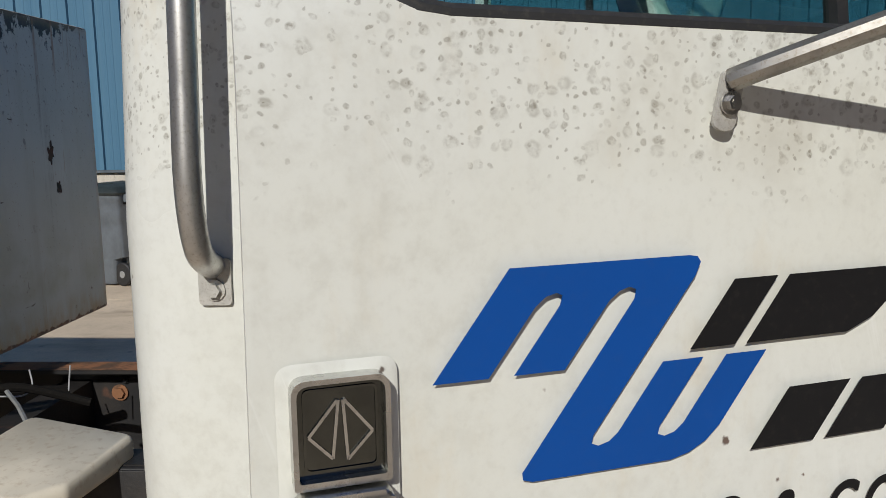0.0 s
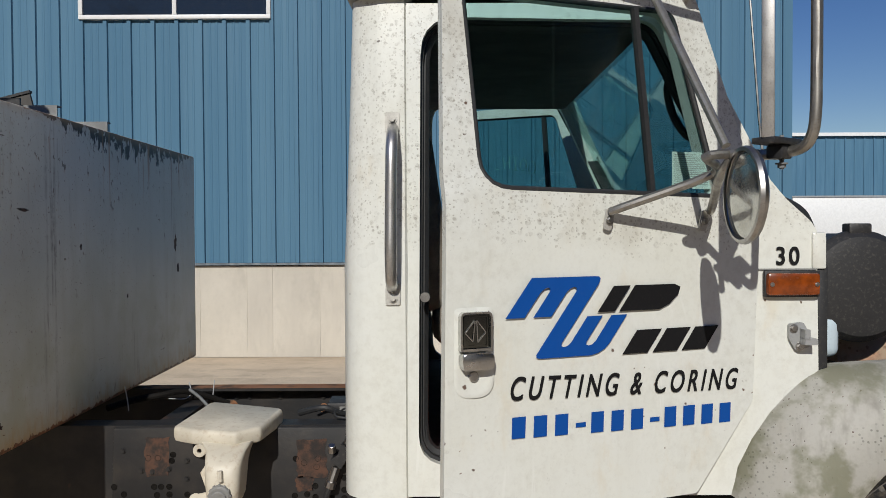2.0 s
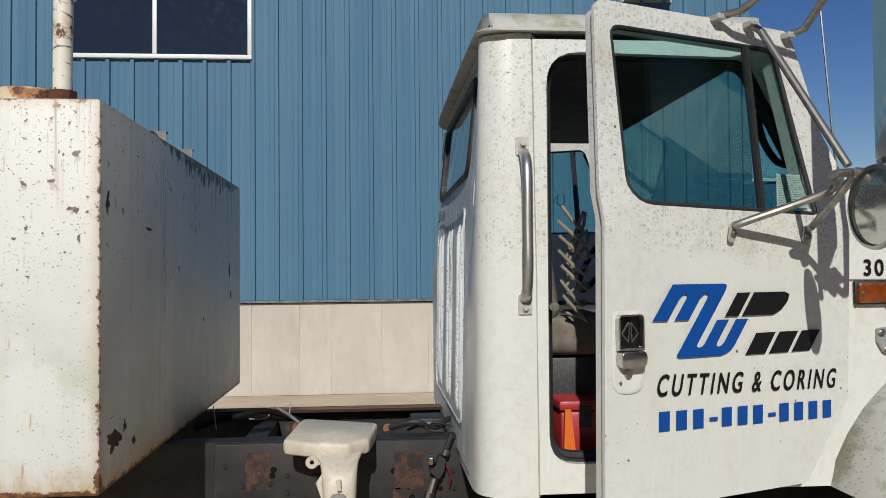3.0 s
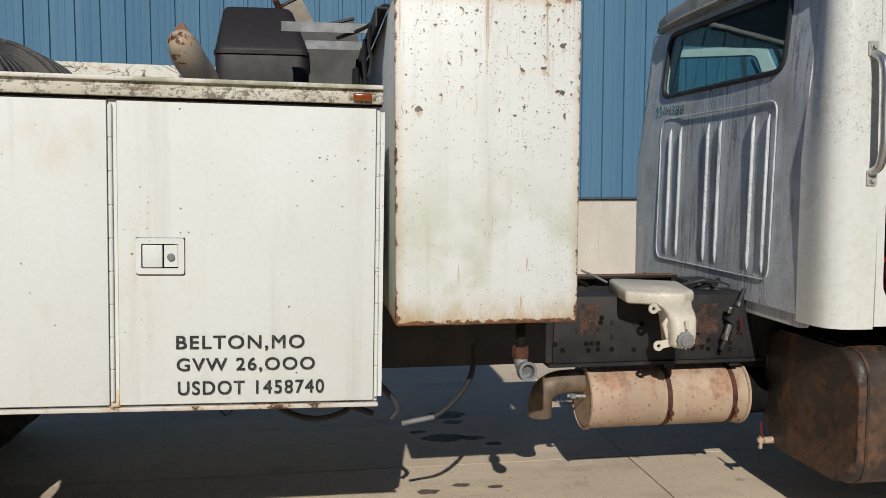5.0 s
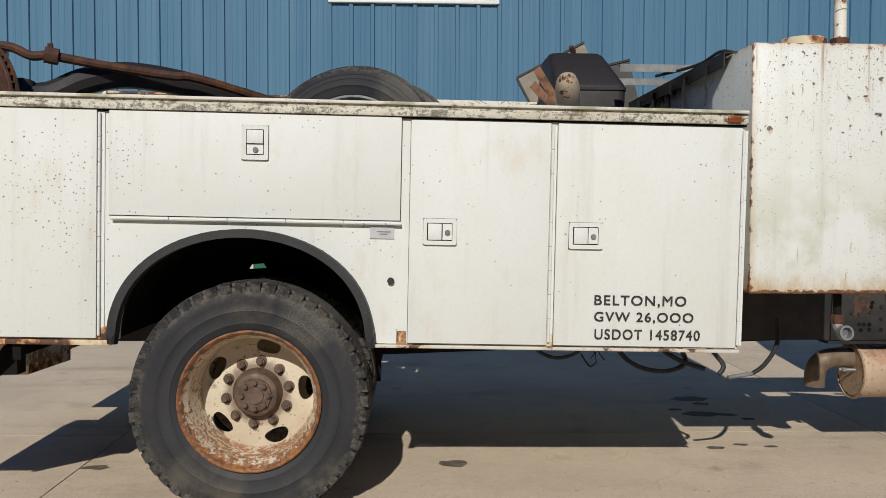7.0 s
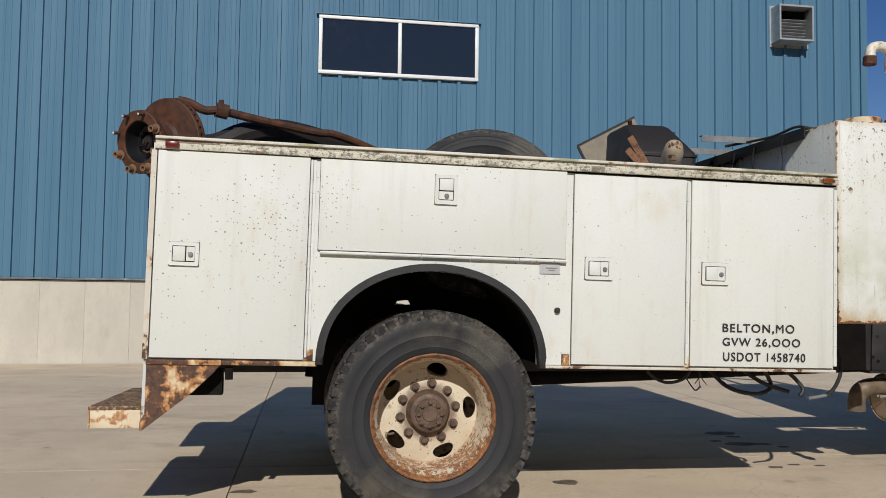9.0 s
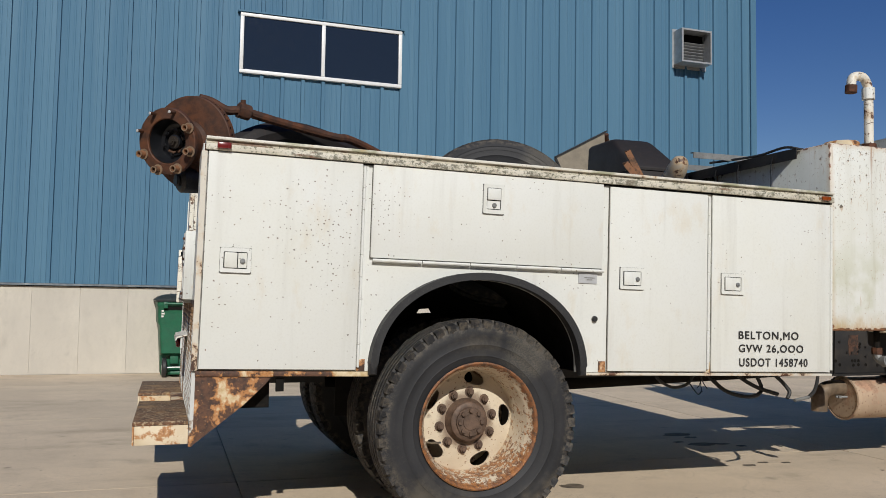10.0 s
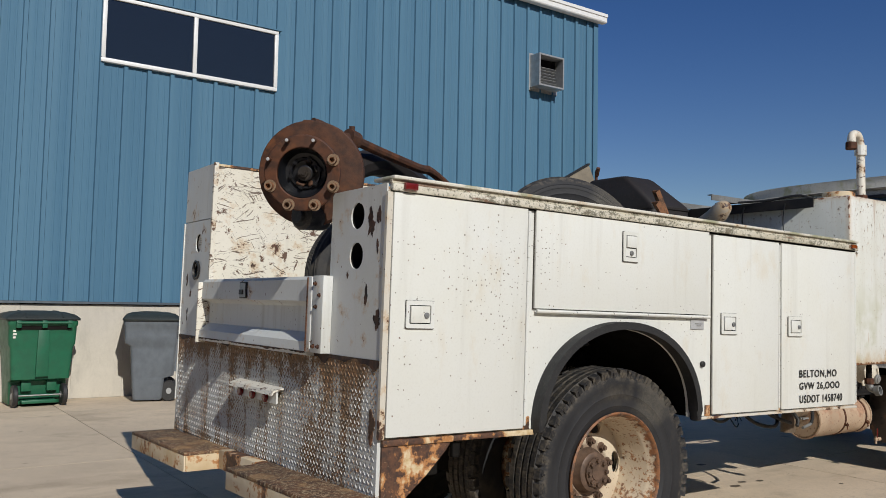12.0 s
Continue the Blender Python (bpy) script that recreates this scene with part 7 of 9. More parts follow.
for i in range(78):
    for j in range(18):
        cy, cz = 0.03 + i * 0.031 + 0.009, -0.275 + j * 0.031 + 0.009
        for q, (oy, oz) in enumerate(((0, 0), (0.0155, 0.0155))):
            a = math.radians(50 if q == 0 else -50)
            c, s = math.cos(a), math.sin(a)
            b = len(vs)
            for u, v, h in ((-0.0105, 0, 0), (0, -0.0033, 0), (0.0105, 0, 0), (0, 0.0033, 0), (-0.005, 0, -0.003), (0.005, 0, -0.003)):
                y, z = cy + oy + u * c - v * s, cz + oz + u * s + v * c
                vs.append((-0.0131 + h, y, z))
            fs += [(b, b + 1, b + 4), (b + 1, b + 5, b + 4), (b + 1, b + 2, b + 5), (b + 2, b + 3, b + 5), (b + 3, b + 4, b + 5), (b + 3, b, b + 4)]
me = bpy.data.meshes.new("lugs")
me.from_pydata(vs, [], fs)
tagged(part("raised_relief", me, M_DIAMOND, plate), kind="stuff")
# tailgate
bm = bmesh.new()
prism(bm, [(0.045, 0.63), (-0.03, 0.635), (-0.045, 0.62), (-0.048, 0.525), (-0.01, 0.51), (0.0, 0.50), (0.0, 0.385), (-0.05, 0.345), (-0.055, 0.305), (-0.05, 0.285), (0.045, 0.285)], "y", 0.578, 1.985)
gate = part("tailgate", bm, M_TAIL, truck, "weathered white folded steel tailgate", m=BODY, smooth=20)
bm = boxes((-0.06, -0.013, 0.43, 0.53, 0.302, 0.635), (-0.064, 0.0, 0.5305, 0.577, 0.302, 0.63), bev=0.003)
brk = part("gate_bracket", bm, M_TAIL, truck, "white bolted tailgate bracket", m=BODY)
for z, y in ((0.60, 0.50), (0.55, 0.46), (0.33, 0.50), (0.33, 0.455), (0.50, 0.49)):
    bm = bmesh.new()
    bolt(bm, (-0.06, y, z), (-1, 0, 0), 0.0065)
    part("bolt", bm, M_RUST, brk)
part("gate_end", boxes((-0.07, 0.0, 1.986, 2.0, 0.272, 0.62), bev=0.003), M_SCRAPED, truck, m=BODY)
bm = boxes((-0.056, -0.046, 1.30, 1.39, 0.53, 0.615), bev=0.004)
gl = part("gate_latch", bm, M_BLACK, gate, "black-edged recessed tailgate latch")
part("latch_plate", boxes((-0.0575, -0.0562, 1.308, 1.382, 0.537, 0.608)), M_ALU, gl, "grey latch plate", smooth=0)
part("gate_seam", boxes((-0.0652, -0.0642, 0.563, 0.577, 0.306, 0.628)), M_RUSTBAR, brk, "rusted seam beside the bracket", smooth=0)
part("latch_grip", boxes((-0.064, -0.0577, 1.335, 1.375, 0.55, 0.575)), M_BLACK, gate)
# lamp bracket
bm = bmesh.new()
prism(bm, [(-0.014, 0.115), (-0.07, 0.10), (-0.078, 0.08), (-0.073, 0.08), (-0.066, 0.094), (-0.014, 0.108)], "y", 0.87, 1.41)
lb = part("lamp_bracket", bm, M_SCRAPED, truck, "rusty bent lamp bracket", m=BODY, smooth=0)
part("lamp_bar", boxes((-0.05, -0.04, 0.88, 1.40, 0.04, 0.098)), M_TAIL, lb, smooth=0)
for y in (0.985, 1.14, 1.295):
    bm = bmesh.new()
    cyl(bm, (-0.05, y, 0.062), (-0.07, y, 0.062), 0.024, 20, bev=0.006)
    part("lamp", bm, M_RED, lb, "small round red lamp")
# stepped rear bumper
TILT = pose(0, 0, 0, -1.7)


def step(y0, y1, x0, x1):
    st = part("bumper_step", boxes((x0, x1, y0, y1, 0.566, 0.584), bev=0.003), M_TREAD, truck, "rusty tread-plate bumper step with flaking cream edge", m=TILT)
    for a in ((x0, x0 + 0.008, y0, y1, 0.485, 0.5655), (x0 + 0.009, x1, y0, y0 + 0.008, 0.485, 0.5655), (x0 + 0.009, x1, y1 - 0.008, y1, 0.485, 0.5655)):
        part("step_apron", boxes(a, bev=0.002), M_STEP, st)
    return st
step(0.0, 0.95, -0.247, -0.02)
step(1.48, 2.46, -0.268, -0.02)
part("bumper_bar", boxes((-0.085, -0.02, 0.951, 1.479, 0.485, 0.584), bev=0.004), M_RUSTPAINT, truck, "rusted bumper bar", m=TILT)
for y in (0.0, 2.44):
    bm = bmesh.new()
    prism(bm, [(0.33, 0.772), (0.30, 0.735), (0.205, 0.643), (-0.008, 0.475), (-0.02, 0.475), (-0.02, 0.515), (0.0, 0.55), (0.002, 0.782)], "y", y, y + 0.016)
    part("bumper_gusset", bm, M_GUSSET, truck, "flaking rusted gusset plate", smooth=0)
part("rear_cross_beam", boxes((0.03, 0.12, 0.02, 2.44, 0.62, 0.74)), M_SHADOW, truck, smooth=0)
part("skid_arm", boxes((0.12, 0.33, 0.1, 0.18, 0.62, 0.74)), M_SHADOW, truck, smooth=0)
bm = boxes((0.35, 0.385, 0.02, 0.04, 0.70, 0.76))
part("mud_flap_bracket", bm, M_SHADOW, truck, smooth=0)

# ---- tank fittings ----
bm = bmesh.new()
cyl(bm, (0.34, 0.26, 1.094), (0.34, 0.26, 1.165), 0.105, 32, bev=0.008)
part("filler_cap", bm, M_STEP, tank, "round cream filler cap with rust")
bm = bmesh.new()
tube(bm, smooth_path([(0.47, 0.17, 1.09), (0.47, 0.17, 1.25), (0.47, 0.17, 1.47), (0.455, 0.17, 1.535), (0.42, 0.165, 1.565), (0.37, 0.16, 1.565), (0.33, 0.155, 1.545), (0.32, 0.155, 1.49)], 5), 0.028, 14)
vp = part("vent_pipe", bm, M_SCRAPED, tank, "white bent vent pipe with rusted joints")
bm = bmesh.new()
cyl(bm, (0.47, 0.17, 1.09), (0.47, 0.17, 1.15), 0.042, 8)
part("pipe_coupling", bm, M_RUST, tank, "rusted pipe coupling")
bm = bmesh.new()
cyl(bm, (0.318, 0.155, 1.455), (0.321, 0.155, 1.50), 0.036, 12)
part("pipe_coupling", bm, M_RUST, tank, "rusted pipe coupling")
bm = bmesh.new()
cyl(bm, (0.47, 0.17, 1.43), (0.47, 0.17, 1.50), 0.039, 12)
part("pipe_elbow_collar", bm, M_TANK, tank)
for k, (y0, y1, z0, z1) in enumerate(((0.07, 0.20, 0.10, 0.155), (0.21, 0.235, 0.135, 0.17), (0.30, 0.335, 0.08, 0.10), (1.98, 2.02, 0.60, 0.66), (2.02, 2.05, 0.48, 0.53), (0.45, 0.52, 0.755, 0.765), (0.04, 0.075, 0.78, 0.85), (0.9, 0.915, 0.62, 0.64), (1.35, 1.365, 0.4, 0.42))):
    bm = bmesh.new()
    prism(bm, torn(y0, y1, z0, z1, 2.9 * k + 0.4), "x", 0.6351, 0.6358)
    part("paint_flake", bm, M_RUSTPATCH, tank, "bare brown patch where paint has flaked", smooth=0)
# angle-iron rack along the rear top edge of the tank
for y, x0 in ((0.76, -0.39), (1.2, -0.3)):
    part("rack_arm", boxes((x0, 0.622, y, y + 0.035, 1.132, 1.137), (x0, 0.622, y, y + 0.005, 1.0975, 1.1318)), M_ARM, tank, "dull grey angle-iron rack arm", smooth=0)
part("rack_rail", boxes((-0.045, -0.039, 0.22, 2.28, 1.03, 1.096), (-0.0388, -0.001, 0.22, 2.28, 1.09, 1.096)), M_FRAME, tank, "dark angle-iron rack rail", smooth=0)
for y, L, w in ((0.42, 0.16, 0.02), (0.74, 0.32, 0.03), (0.98, 0.35, 0.022), (1.3, 0.3, 0.03), (1.62, 0.3, 0.04)):
    bm = bmesh.new()
    tube(bm, smooth_path([(-0.05, y, 1.07), (-0.055, y + 0.01, 1.0), (-0.045, y + 0.02, 1.04 - L * 0.6), (-0.055, y + 0.01, 1.04 - L)], 4), w * 0.5, 6, 0.3)
    part("hanging_strap", bm, M_TRIM_RUBBER, tank, "black strap hanging from the rack rail")
bm = bmesh.new()
tube(bm, smooth_path([(-0.16, 0.9, 1.10), (-0.07, 0.72, 1.105), (-0.03, 0.55, 1.107), (-0.01, 0.36, 1.125), (0.03, 0.28, 1.106), (0.12, 0.3, 1.105)], 5), 0.008, 6)
part("cable", bm, M_TRIM_RUBBER, tank, "black cable over the tank edge")
part("arm_clip", boxes((0.40, 0.50, 0.74, 0.75, 1.0975, 1.16), (0.40, 0.50, 0.715, 0.7395, 1.0975, 1.103)), M_BLACK, tank, "black clip on the rack arm", smooth=0)
for y in (0.82, 1.54):
    part("tank_mount", boxes((0.06, 0.58, y - 0.06, y + 0.06, -0.022, -0.001)), M_FRAME, tank, smooth=0)
bm = bmesh.new()
cyl(bm, (0.465, 0.13, 0.0), (0.465, 0.13, -0.11), 0.018, 12)
part("drain_pipe", bm, M_SHADOW, tank)
bm = bmesh.new()
cyl(bm, (0.465, 0.13, -0.105), (0.465, 0.13, -0.145), 0.03, 8)
part("drain_collar", bm, M_RUST, tank, "rusted drain collar")
bm = bmesh.new()
tube(bm, smooth_path([(0.465, 0.13, -0.14), (0.466, 0.127, -0.16), (0.47, 0.11, -0.178), (0.474, 0.085, -0.184)], 4), 0.025, 12)
lathe(bm, [(0.0, -0.01), (0.022, -0.01), (0.024, 0.02), (0.034, 0.02), (0.034, -0.012), (0.026, -0.016)], 18, pose(0.475, 0.08, -0.185, 80, 0, 5))
part("drain_elbow", bm, M_ARM, tank, "pale metal drain elbow")

# ---- junk in the bed ----
AX = Vector((-0.605, -0.78, -0.14)).normalized()
HUBM = Matrix.Translation((-0.153, 0.456, 1.869)) @ AX.to_track_quat("Z", "Y").to_matrix().to_4x4()
axle = thing("front_axle", "rust-brown spare axle with brake rotor lying across the bed", "axle", HUBM)
bm = bmesh.new()
lathe(bm, [(0.106, -0.045), (0.108, -0.003), (0.112, 0.0), (0.158, 0.0), (0.163, -0.004), (0.164, -0.024), (0.158, -0.034), (0.128, -0.055), (0.106, -0.085), (0.098, -0.11), (0.098, -0.155), (0.112, -0.173), (0.112, -0.236), (0.085, -0.236), (0.085, -0.11)], 64, close=True)
part("wheel_hub", bm, M_DRUM, axle, "rust-brown wheel hub with a wide flange", smooth=35)
bm = bmesh.new()
lathe(bm, [(0.1125, -0.177), (0.2325, -0.187), (0.236, -0.19), (0.237, -0.202), (0.1125, -0.202)], 64, close=True)
rotor = part("brake_rotor", bm, M_DRUM, axle, "rust-red vented brake rotor", smooth=35)
bm = bmesh.new()
lathe(bm, [(0.1125, -0.219), (0.237, -0.219), (0.237, -0.233), (0.2335, -0.236), (0.1125, -0.236)], 64, close=True)
part("rear_plate", bm, M_RUST, rotor, smooth=35)
bm = bmesh.new()
lathe(bm, [(0.1125, -0.2022), (0.217, -0.2022), (0.217, -0.2188), (0.1125, -0.2188)], 48, close=True)
part("rotor_core", bm, M_OILBLACK, rotor, "dark inside of the vents")
for k in range(40):
    bm = bmesh.new()
    box(bm, 0.213, 0.2362, -0.0045, 0.0045, -0.2186, -0.2024, m=Matrix.Rotation(2 * math.pi * k / 40, 4, "Z"))
    part("vane", bm, M_RUST, rotor, smooth=0)
# oily hub inside the bore: bore, bearing cap and castle nut
bm = bmesh.new()
lathe(bm, [(0.1055, -0.01), (0.1, -0.05), (0.088, -0.075), (0.070, -0.078), (0.066, -0.066), (0.060, -0.066), (0.056, -0.088), (0.036, -0.09), (0.034, -0.058), (0.026, -0.055), (0.0, -0.055)], 40)
part("hub_centre", bm, M_OILBLACK, axle, "black oily hub centre")
for k in range(6):
    a = radians(60 * k + 14)
    bm = bmesh.new()
    bolt(bm, (0.063 * math.cos(a), 0.063 * math.sin(a), -0.066), (0, 0, 1), 0.0075, 0.009)
    part("cap_bolt", bm, M_OILBLACK, axle)
for k, (r, w, a0) in enumerate(((0.046, 0.016, 0.4), (0.05, 0.012, 1.3), (0.048, 0.018, 4.3), (0.05, 0.010, 5.2))):
    bm = bmesh.new()
    box(bm, -0.005, 0.005, -w, w, -0.02, 0.016, bev=0.003, m=Matrix.Rotation(a0, 4, "Z") @ pose(r, 0, -0.072, 0, 25, 0))
    part("lock_tab", bm, M_FUEL, axle)
bm = bmesh.new()
bolt(bm, (0, 0, -0.055), (0, 0, 1), 0.019, 0.016)
cyl(bm, (0, 0, -0.04), (0, 0, -0.03), 0.009, 12)
part("spindle_nut", bm, M_FUEL, axle)
HUB_R = AX.to_track_quat("Z", "Y").to_matrix().transposed()
RIGHT, UPW = HUB_R @ Vector((0, 0, 1)).cross(AX).normalized(), HUB_R @ AX.cross(Vector((0, 0, 1)).cross(AX)).normalized()
for k in range(8):
    a = radians(22.5 + 45 * k)
    p = (0.147 * (RIGHT * math.cos(a) + UPW * math.sin(a)))[:2]
    bm = bmesh.new()
    if k in (1, 2, 3):
        cyl(bm, (*p, 0.0), (*p, 0.038), 0.0085, 10)
        st = part("wheel_stud", bm, M_RUST, axle)
        bm = bmesh.new()
        cyl(bm, (*p, 0.0381), (*p, 0.042), 0.0075, 10, bev=0.002)
        part("stud_tip", bm, M_PLATE, st, "bright stud end")
    else:
        lathe(bm, [(0.0, 0.016), (0.0085, 0.016), (0.0095, 0.038), (0.0165, 0.038), (0.0175, 0.006), (0.0, 0.006)], 18, pose(p[0], p[1], 0.0))
        nt = part("wheel_nut", bm, M_RUSTBAR, axle, "hollow rusted wheel nut")
        for r0, r1, h0, h1 in ((0.0125, 0.0172, 0.0375, 0.0398), (0.0176, 0.0262, 0.001, 0.0065)):
            bm = bmesh.new()
            lathe(bm, [(r0, h0), (r0, h1), (r1, h1), (r1, h0)], 20, pose(p[0], p[1], 0.0), close=True)
            part("washer", bm, M_NUT, nt, "pale worn washer edge")
IM = HUBM.inverted()
W = lambda x, y, z: IM @ Vector((x, y, z))
bm = bmesh.new()
tube(bm, smooth_path([W(0.02, 0.72, 1.90), W(0.18, 0.80, 1.92), W(0.33, 0.86, 2.00), W(0.50, 0.95, 2.05), W(0.72, 1.07, 2.04), W(1.0, 1.25, 1.985), W(1.35, 1.5, 1.90), W(1.75, 1.8, 1.80), W(1.9, 1.9, 1.72)], 5), 0.07, 10)
part("axle_beam", bm, M_OLDBLACK, axle, "dark greasy axle beam")
bm = bmesh.new()
tube(bm, smooth_path([W(0.0, 0.68, 2.145), W(0.06, 0.69, 2.135), W(0.14, 0.70, 2.10), W(0.224, 0.72, 2.105), W(0.45, 0.80, 2.075), W(0.75, 0.92, 2.045), W(0.86, 0.97, 2.045), W(1.1, 1.12, 1.99), W(1.4, 1.35, 1.90), W(1.55, 1.5, 1.8)], 5), 0.024, 10)
part("tie_rod", bm, M_RUST, axle)
bm = bmesh.new()
cyl(bm, W(0.20, 0.71, 2.11), W(0.26, 0.73, 2.10), 0.042, 12)
cyl(bm, W(0.23, 0.72, 2.10), W(0.225, 0.715, 2.165), 0.014, 8)
part("rod_clamp", bm, M_RUST, axle)
bm = bmesh.new()
box(bm, -0.035, 0.025, -0.03, 0.03, -0.03, 0.03, bev=0.012, m=Matrix.Translation(W(-0.01, 0.68, 2.125)))
part("steering_arm", bm, M_RUST, axle)
bm = bmesh.new()
cyl(bm, W(0.07, 0.68, 1.72), W(0.09, 0.74, 1.98), 0.05, 14)
cyl(bm, W(-0.09, 0.60, 1.70), W(0.06, 0.66, 1.71), 0.062, 20, bev=0.015)
cyl(bm, W(-0.105, 0.595, 1.70), W(-0.09, 0.60, 1.70), 0.03, 12)
part("brake_chamber", bm, M_BLACK, axle, "black brake chamber below the hub")
bm = bmesh.new()
cyl(bm, W(1.75, 1.8, 1.07), W(1.75, 1.8, 1.8), 0.06, 12)
part("axle_prop", bm, M_RUST, axle)


def loose_tyre(c, ax, R, label):
    me = tyre_mesh(R, 0.13, R * 0.67, 0)
    me.materials.append(M_RUBBER)
    t = solid("spare_tyre", me, M_RUBBER, label, "tyre", Matrix.Translation(c) @ Vector(ax).normalized().to_track_quat("Z", "Y").to_matrix().to_4x4())
    bm = bmesh.new()
    lathe(bm, [(R * 0.67, 0.07), (R * 0.695, 0.10), (R * 0.66, 0.10), (R * 0.62, 0.06), (R * 0.61, -0.06), (R * 0.68, -0.09)], 40)
    part("rim", bm, M_ARM, t, "dull steel rim")
    return t


loose_tyre((1.72, 0.80, 1.575), (-0.28, -0.93, 0.22), 0.505, "black spare tyre standing in the cluttered bed")
loose_tyre((1.86, 1.15, 1.565), (-0.28, -0.93, 0.16), 0.495, "black spare tyre leaning behind another in the bed")
loose_tyre((0.76, 1.33, 1.46), (-0.30, -0.95, 0.02), 0.41, "black tyre standing in the bed behind the rusty axle")

# black moulded tank with its elbow on a rusty stand
airbox = thing("moulded_tank", "black moulded plastic tank on a rusty stand in the bed", "tank", pose(2.97, 1.30, 1.045))
bm = bmesh.new()
rows = []
for x0, x1, y0, y1, z in ((-0.14, 0.23, -0.20, 0.42, 0.60), (-0.15, 0.245, -0.215, 0.44, 0.63), (-0.152, 0.252, -0.22, 0.44, 0.985), (-0.151, 0.25, -0.21, 0.44, 1.005), (-0.14, 0.18, 0.03, 0.44, 1.21), (-0.13, 0.165, 0.06, 0.42, 1.228), (-0.10, 0.13, 0.1, 0.40, 1.235)):
    rows.append([bm.verts.new((x, y, z)) for x, y in rounded([(x0, y0), (x1, y0), (x1, y1), (x0, y1)], 0.05, 4)])
for a, c in zip(rows, rows[1:]):
    for k in range(len(a)):
        bm.faces.new((a[k], a[(k + 1) % len(a)], c[(k + 1) % len(a)], c[k]))
bm.faces.new(rows[0][::-1])
bm.faces.new(rows[-1])
part("shell", bm, M_OLDBLACK, airbox, smooth=50)
bm = bmesh.new()
ring(bm, rounded([(-0.158, -0.228), (0.258, -0.228), (0.258, 0.448), (-0.158, 0.448)], 0.055, 4), rounded([(-0.148, -0.218), (0.248, -0.218), (0.248, 0.438), (-0.148, 0.438)], 0.05, 4), "z", 0.972, 0.988)
part("moulded_band", bm, M_OLDBLACK, airbox)
bm = bmesh.new()
tube(bm, smooth_path([(-0.204, -0.86, 0.945), (-0.196, -0.83, 0.92), (-0.175, -0.74, 0.86), (-0.152, -0.65, 0.82), (-0.13, -0.58, 0.74), (-0.12, -0.5, 0.6)], 4), [0.006, 0.02, 0.033, 0.043, 0.05, 0.055] + [0.06] * 20, 16)
part("elbow", bm, M_ELBOW, airbox, "rust-stained pale elbow pipe")
for p, q in (((-0.275, -0.33, 1.06), (-0.15, -0.33, 0.86)), ((-0.30, -0.35, 0.975), (-0.19, -0.35, 0.86))):
    bm = bmesh.new()
    d = Vector(q) - Vector(p)
    box(bm, 0.0, d.length, -0.035, -0.030, -0.022, 0.022, m=Matrix.Translation(p) @ d.to_track_quat("X", "Z").to_matrix().to_4x4())
    box(bm, 0.0, d.length, -0.0295, 0.03, 0.017, 0.022, m=Matrix.Translation(p) @ d.to_track_quat("X", "Z").to_matrix().to_4x4())
    part("strap_bracket", bm, M_RUSTBAR, airbox, "rust-brown angle bracket", smooth=0)
for x in (-0.2, 0.2):
    for y in (-0.22, 0.22):
        part("stand_leg", boxes((x - 0.025, x + 0.025, y - 0.025, y + 0.025, 0.0, 0.70)), M_RUST, airbox, smooth=0)
for x, z, w, L, tilt in ((2.738, 2.243, 0.50, 1.05, -28), (3.135, 2.264, 0.34, 1.05, -14)):
    bm = bmesh.new()
    box(bm, 0, w, -0.008, 0.008, -L, 0)
    sp = solid("sheet_panel", bm, M_BEIGE if tilt == -28 else M_DASH, "scuffed pale sheet panel with a dark edge leaning in the bed" if tilt == -28 else "dark dusty sheet panel leaning in the bed", "panel", pose(x, 2.07 - (0.1 if tilt == -14 else 0), z, 0, tilt, 0), smooth=0)
    part("edge_trim", boxes((-0.006, w + 0.006, -0.016, 0.012, 0.001, 0.014), (-0.014, -0.001, -0.016, 0.012, -L * 0.5, 0.0005)), M_BLACK, sp, "black edge trim", smooth=0)
bm = bmesh.new()
cyl(bm, (3.02, 1.85, 1.1), (3.08, 1.88, 2.40), 0.012, 8)
cyl(bm, (3.075, 1.87, 2.36), (3.05, 1.83, 2.41), 0.016, 8)
solid("steel_rod", bm, M_RUST, "thin rusty rod standing in the bed", "rod")
bm = bmesh.new()
box(bm, -0.12, 0.12, -0.2, 0.2, 0.0, 0.775, bev=0.01)
solid("wooden_crate", bm, M_BEIGE, "pale dusty crate beside the tank in the bed", "crate", pose(3.27, 0.8, 1.065))

# ---- under the truck, between body and cab ----
def riveted_plate():
    bm = bmesh.new()
    prism(bm, [(4.29, 0.648), (5.276, 0.648), (5.272, 0.67), (5.214, 0.938), (5.205, 0.948), (4.30, 0.948)], "y", 0.855, 0.869, bev=0.003)
    box(bm, 4.30, 5.20, 0.858, 0.945, 0.938, 0.952, bev=0.008, seg=3)
    return part("frame_plate", bm, M_FRAME, truck, "black frame reinforcement plate with bolt holes and rust patches")
fp = riveted_plate()
random.seed(5)
BOLT = finish(bolt(bmesh.new(), (0, 0, 0), (0, -1, 0), 0.0065, 0.005), 30)
BOLT.materials.append(M_FRAME)
HOLE = finish(lathe(bmesh.new(), [(0.0, -0.001), (0.009, -0.001), (0.0105, 0.001), (0.0115, 0.0)], 12, pose(0, 0, 0, 90)), 30)
HOLE.materials.append(M_SHADOW)
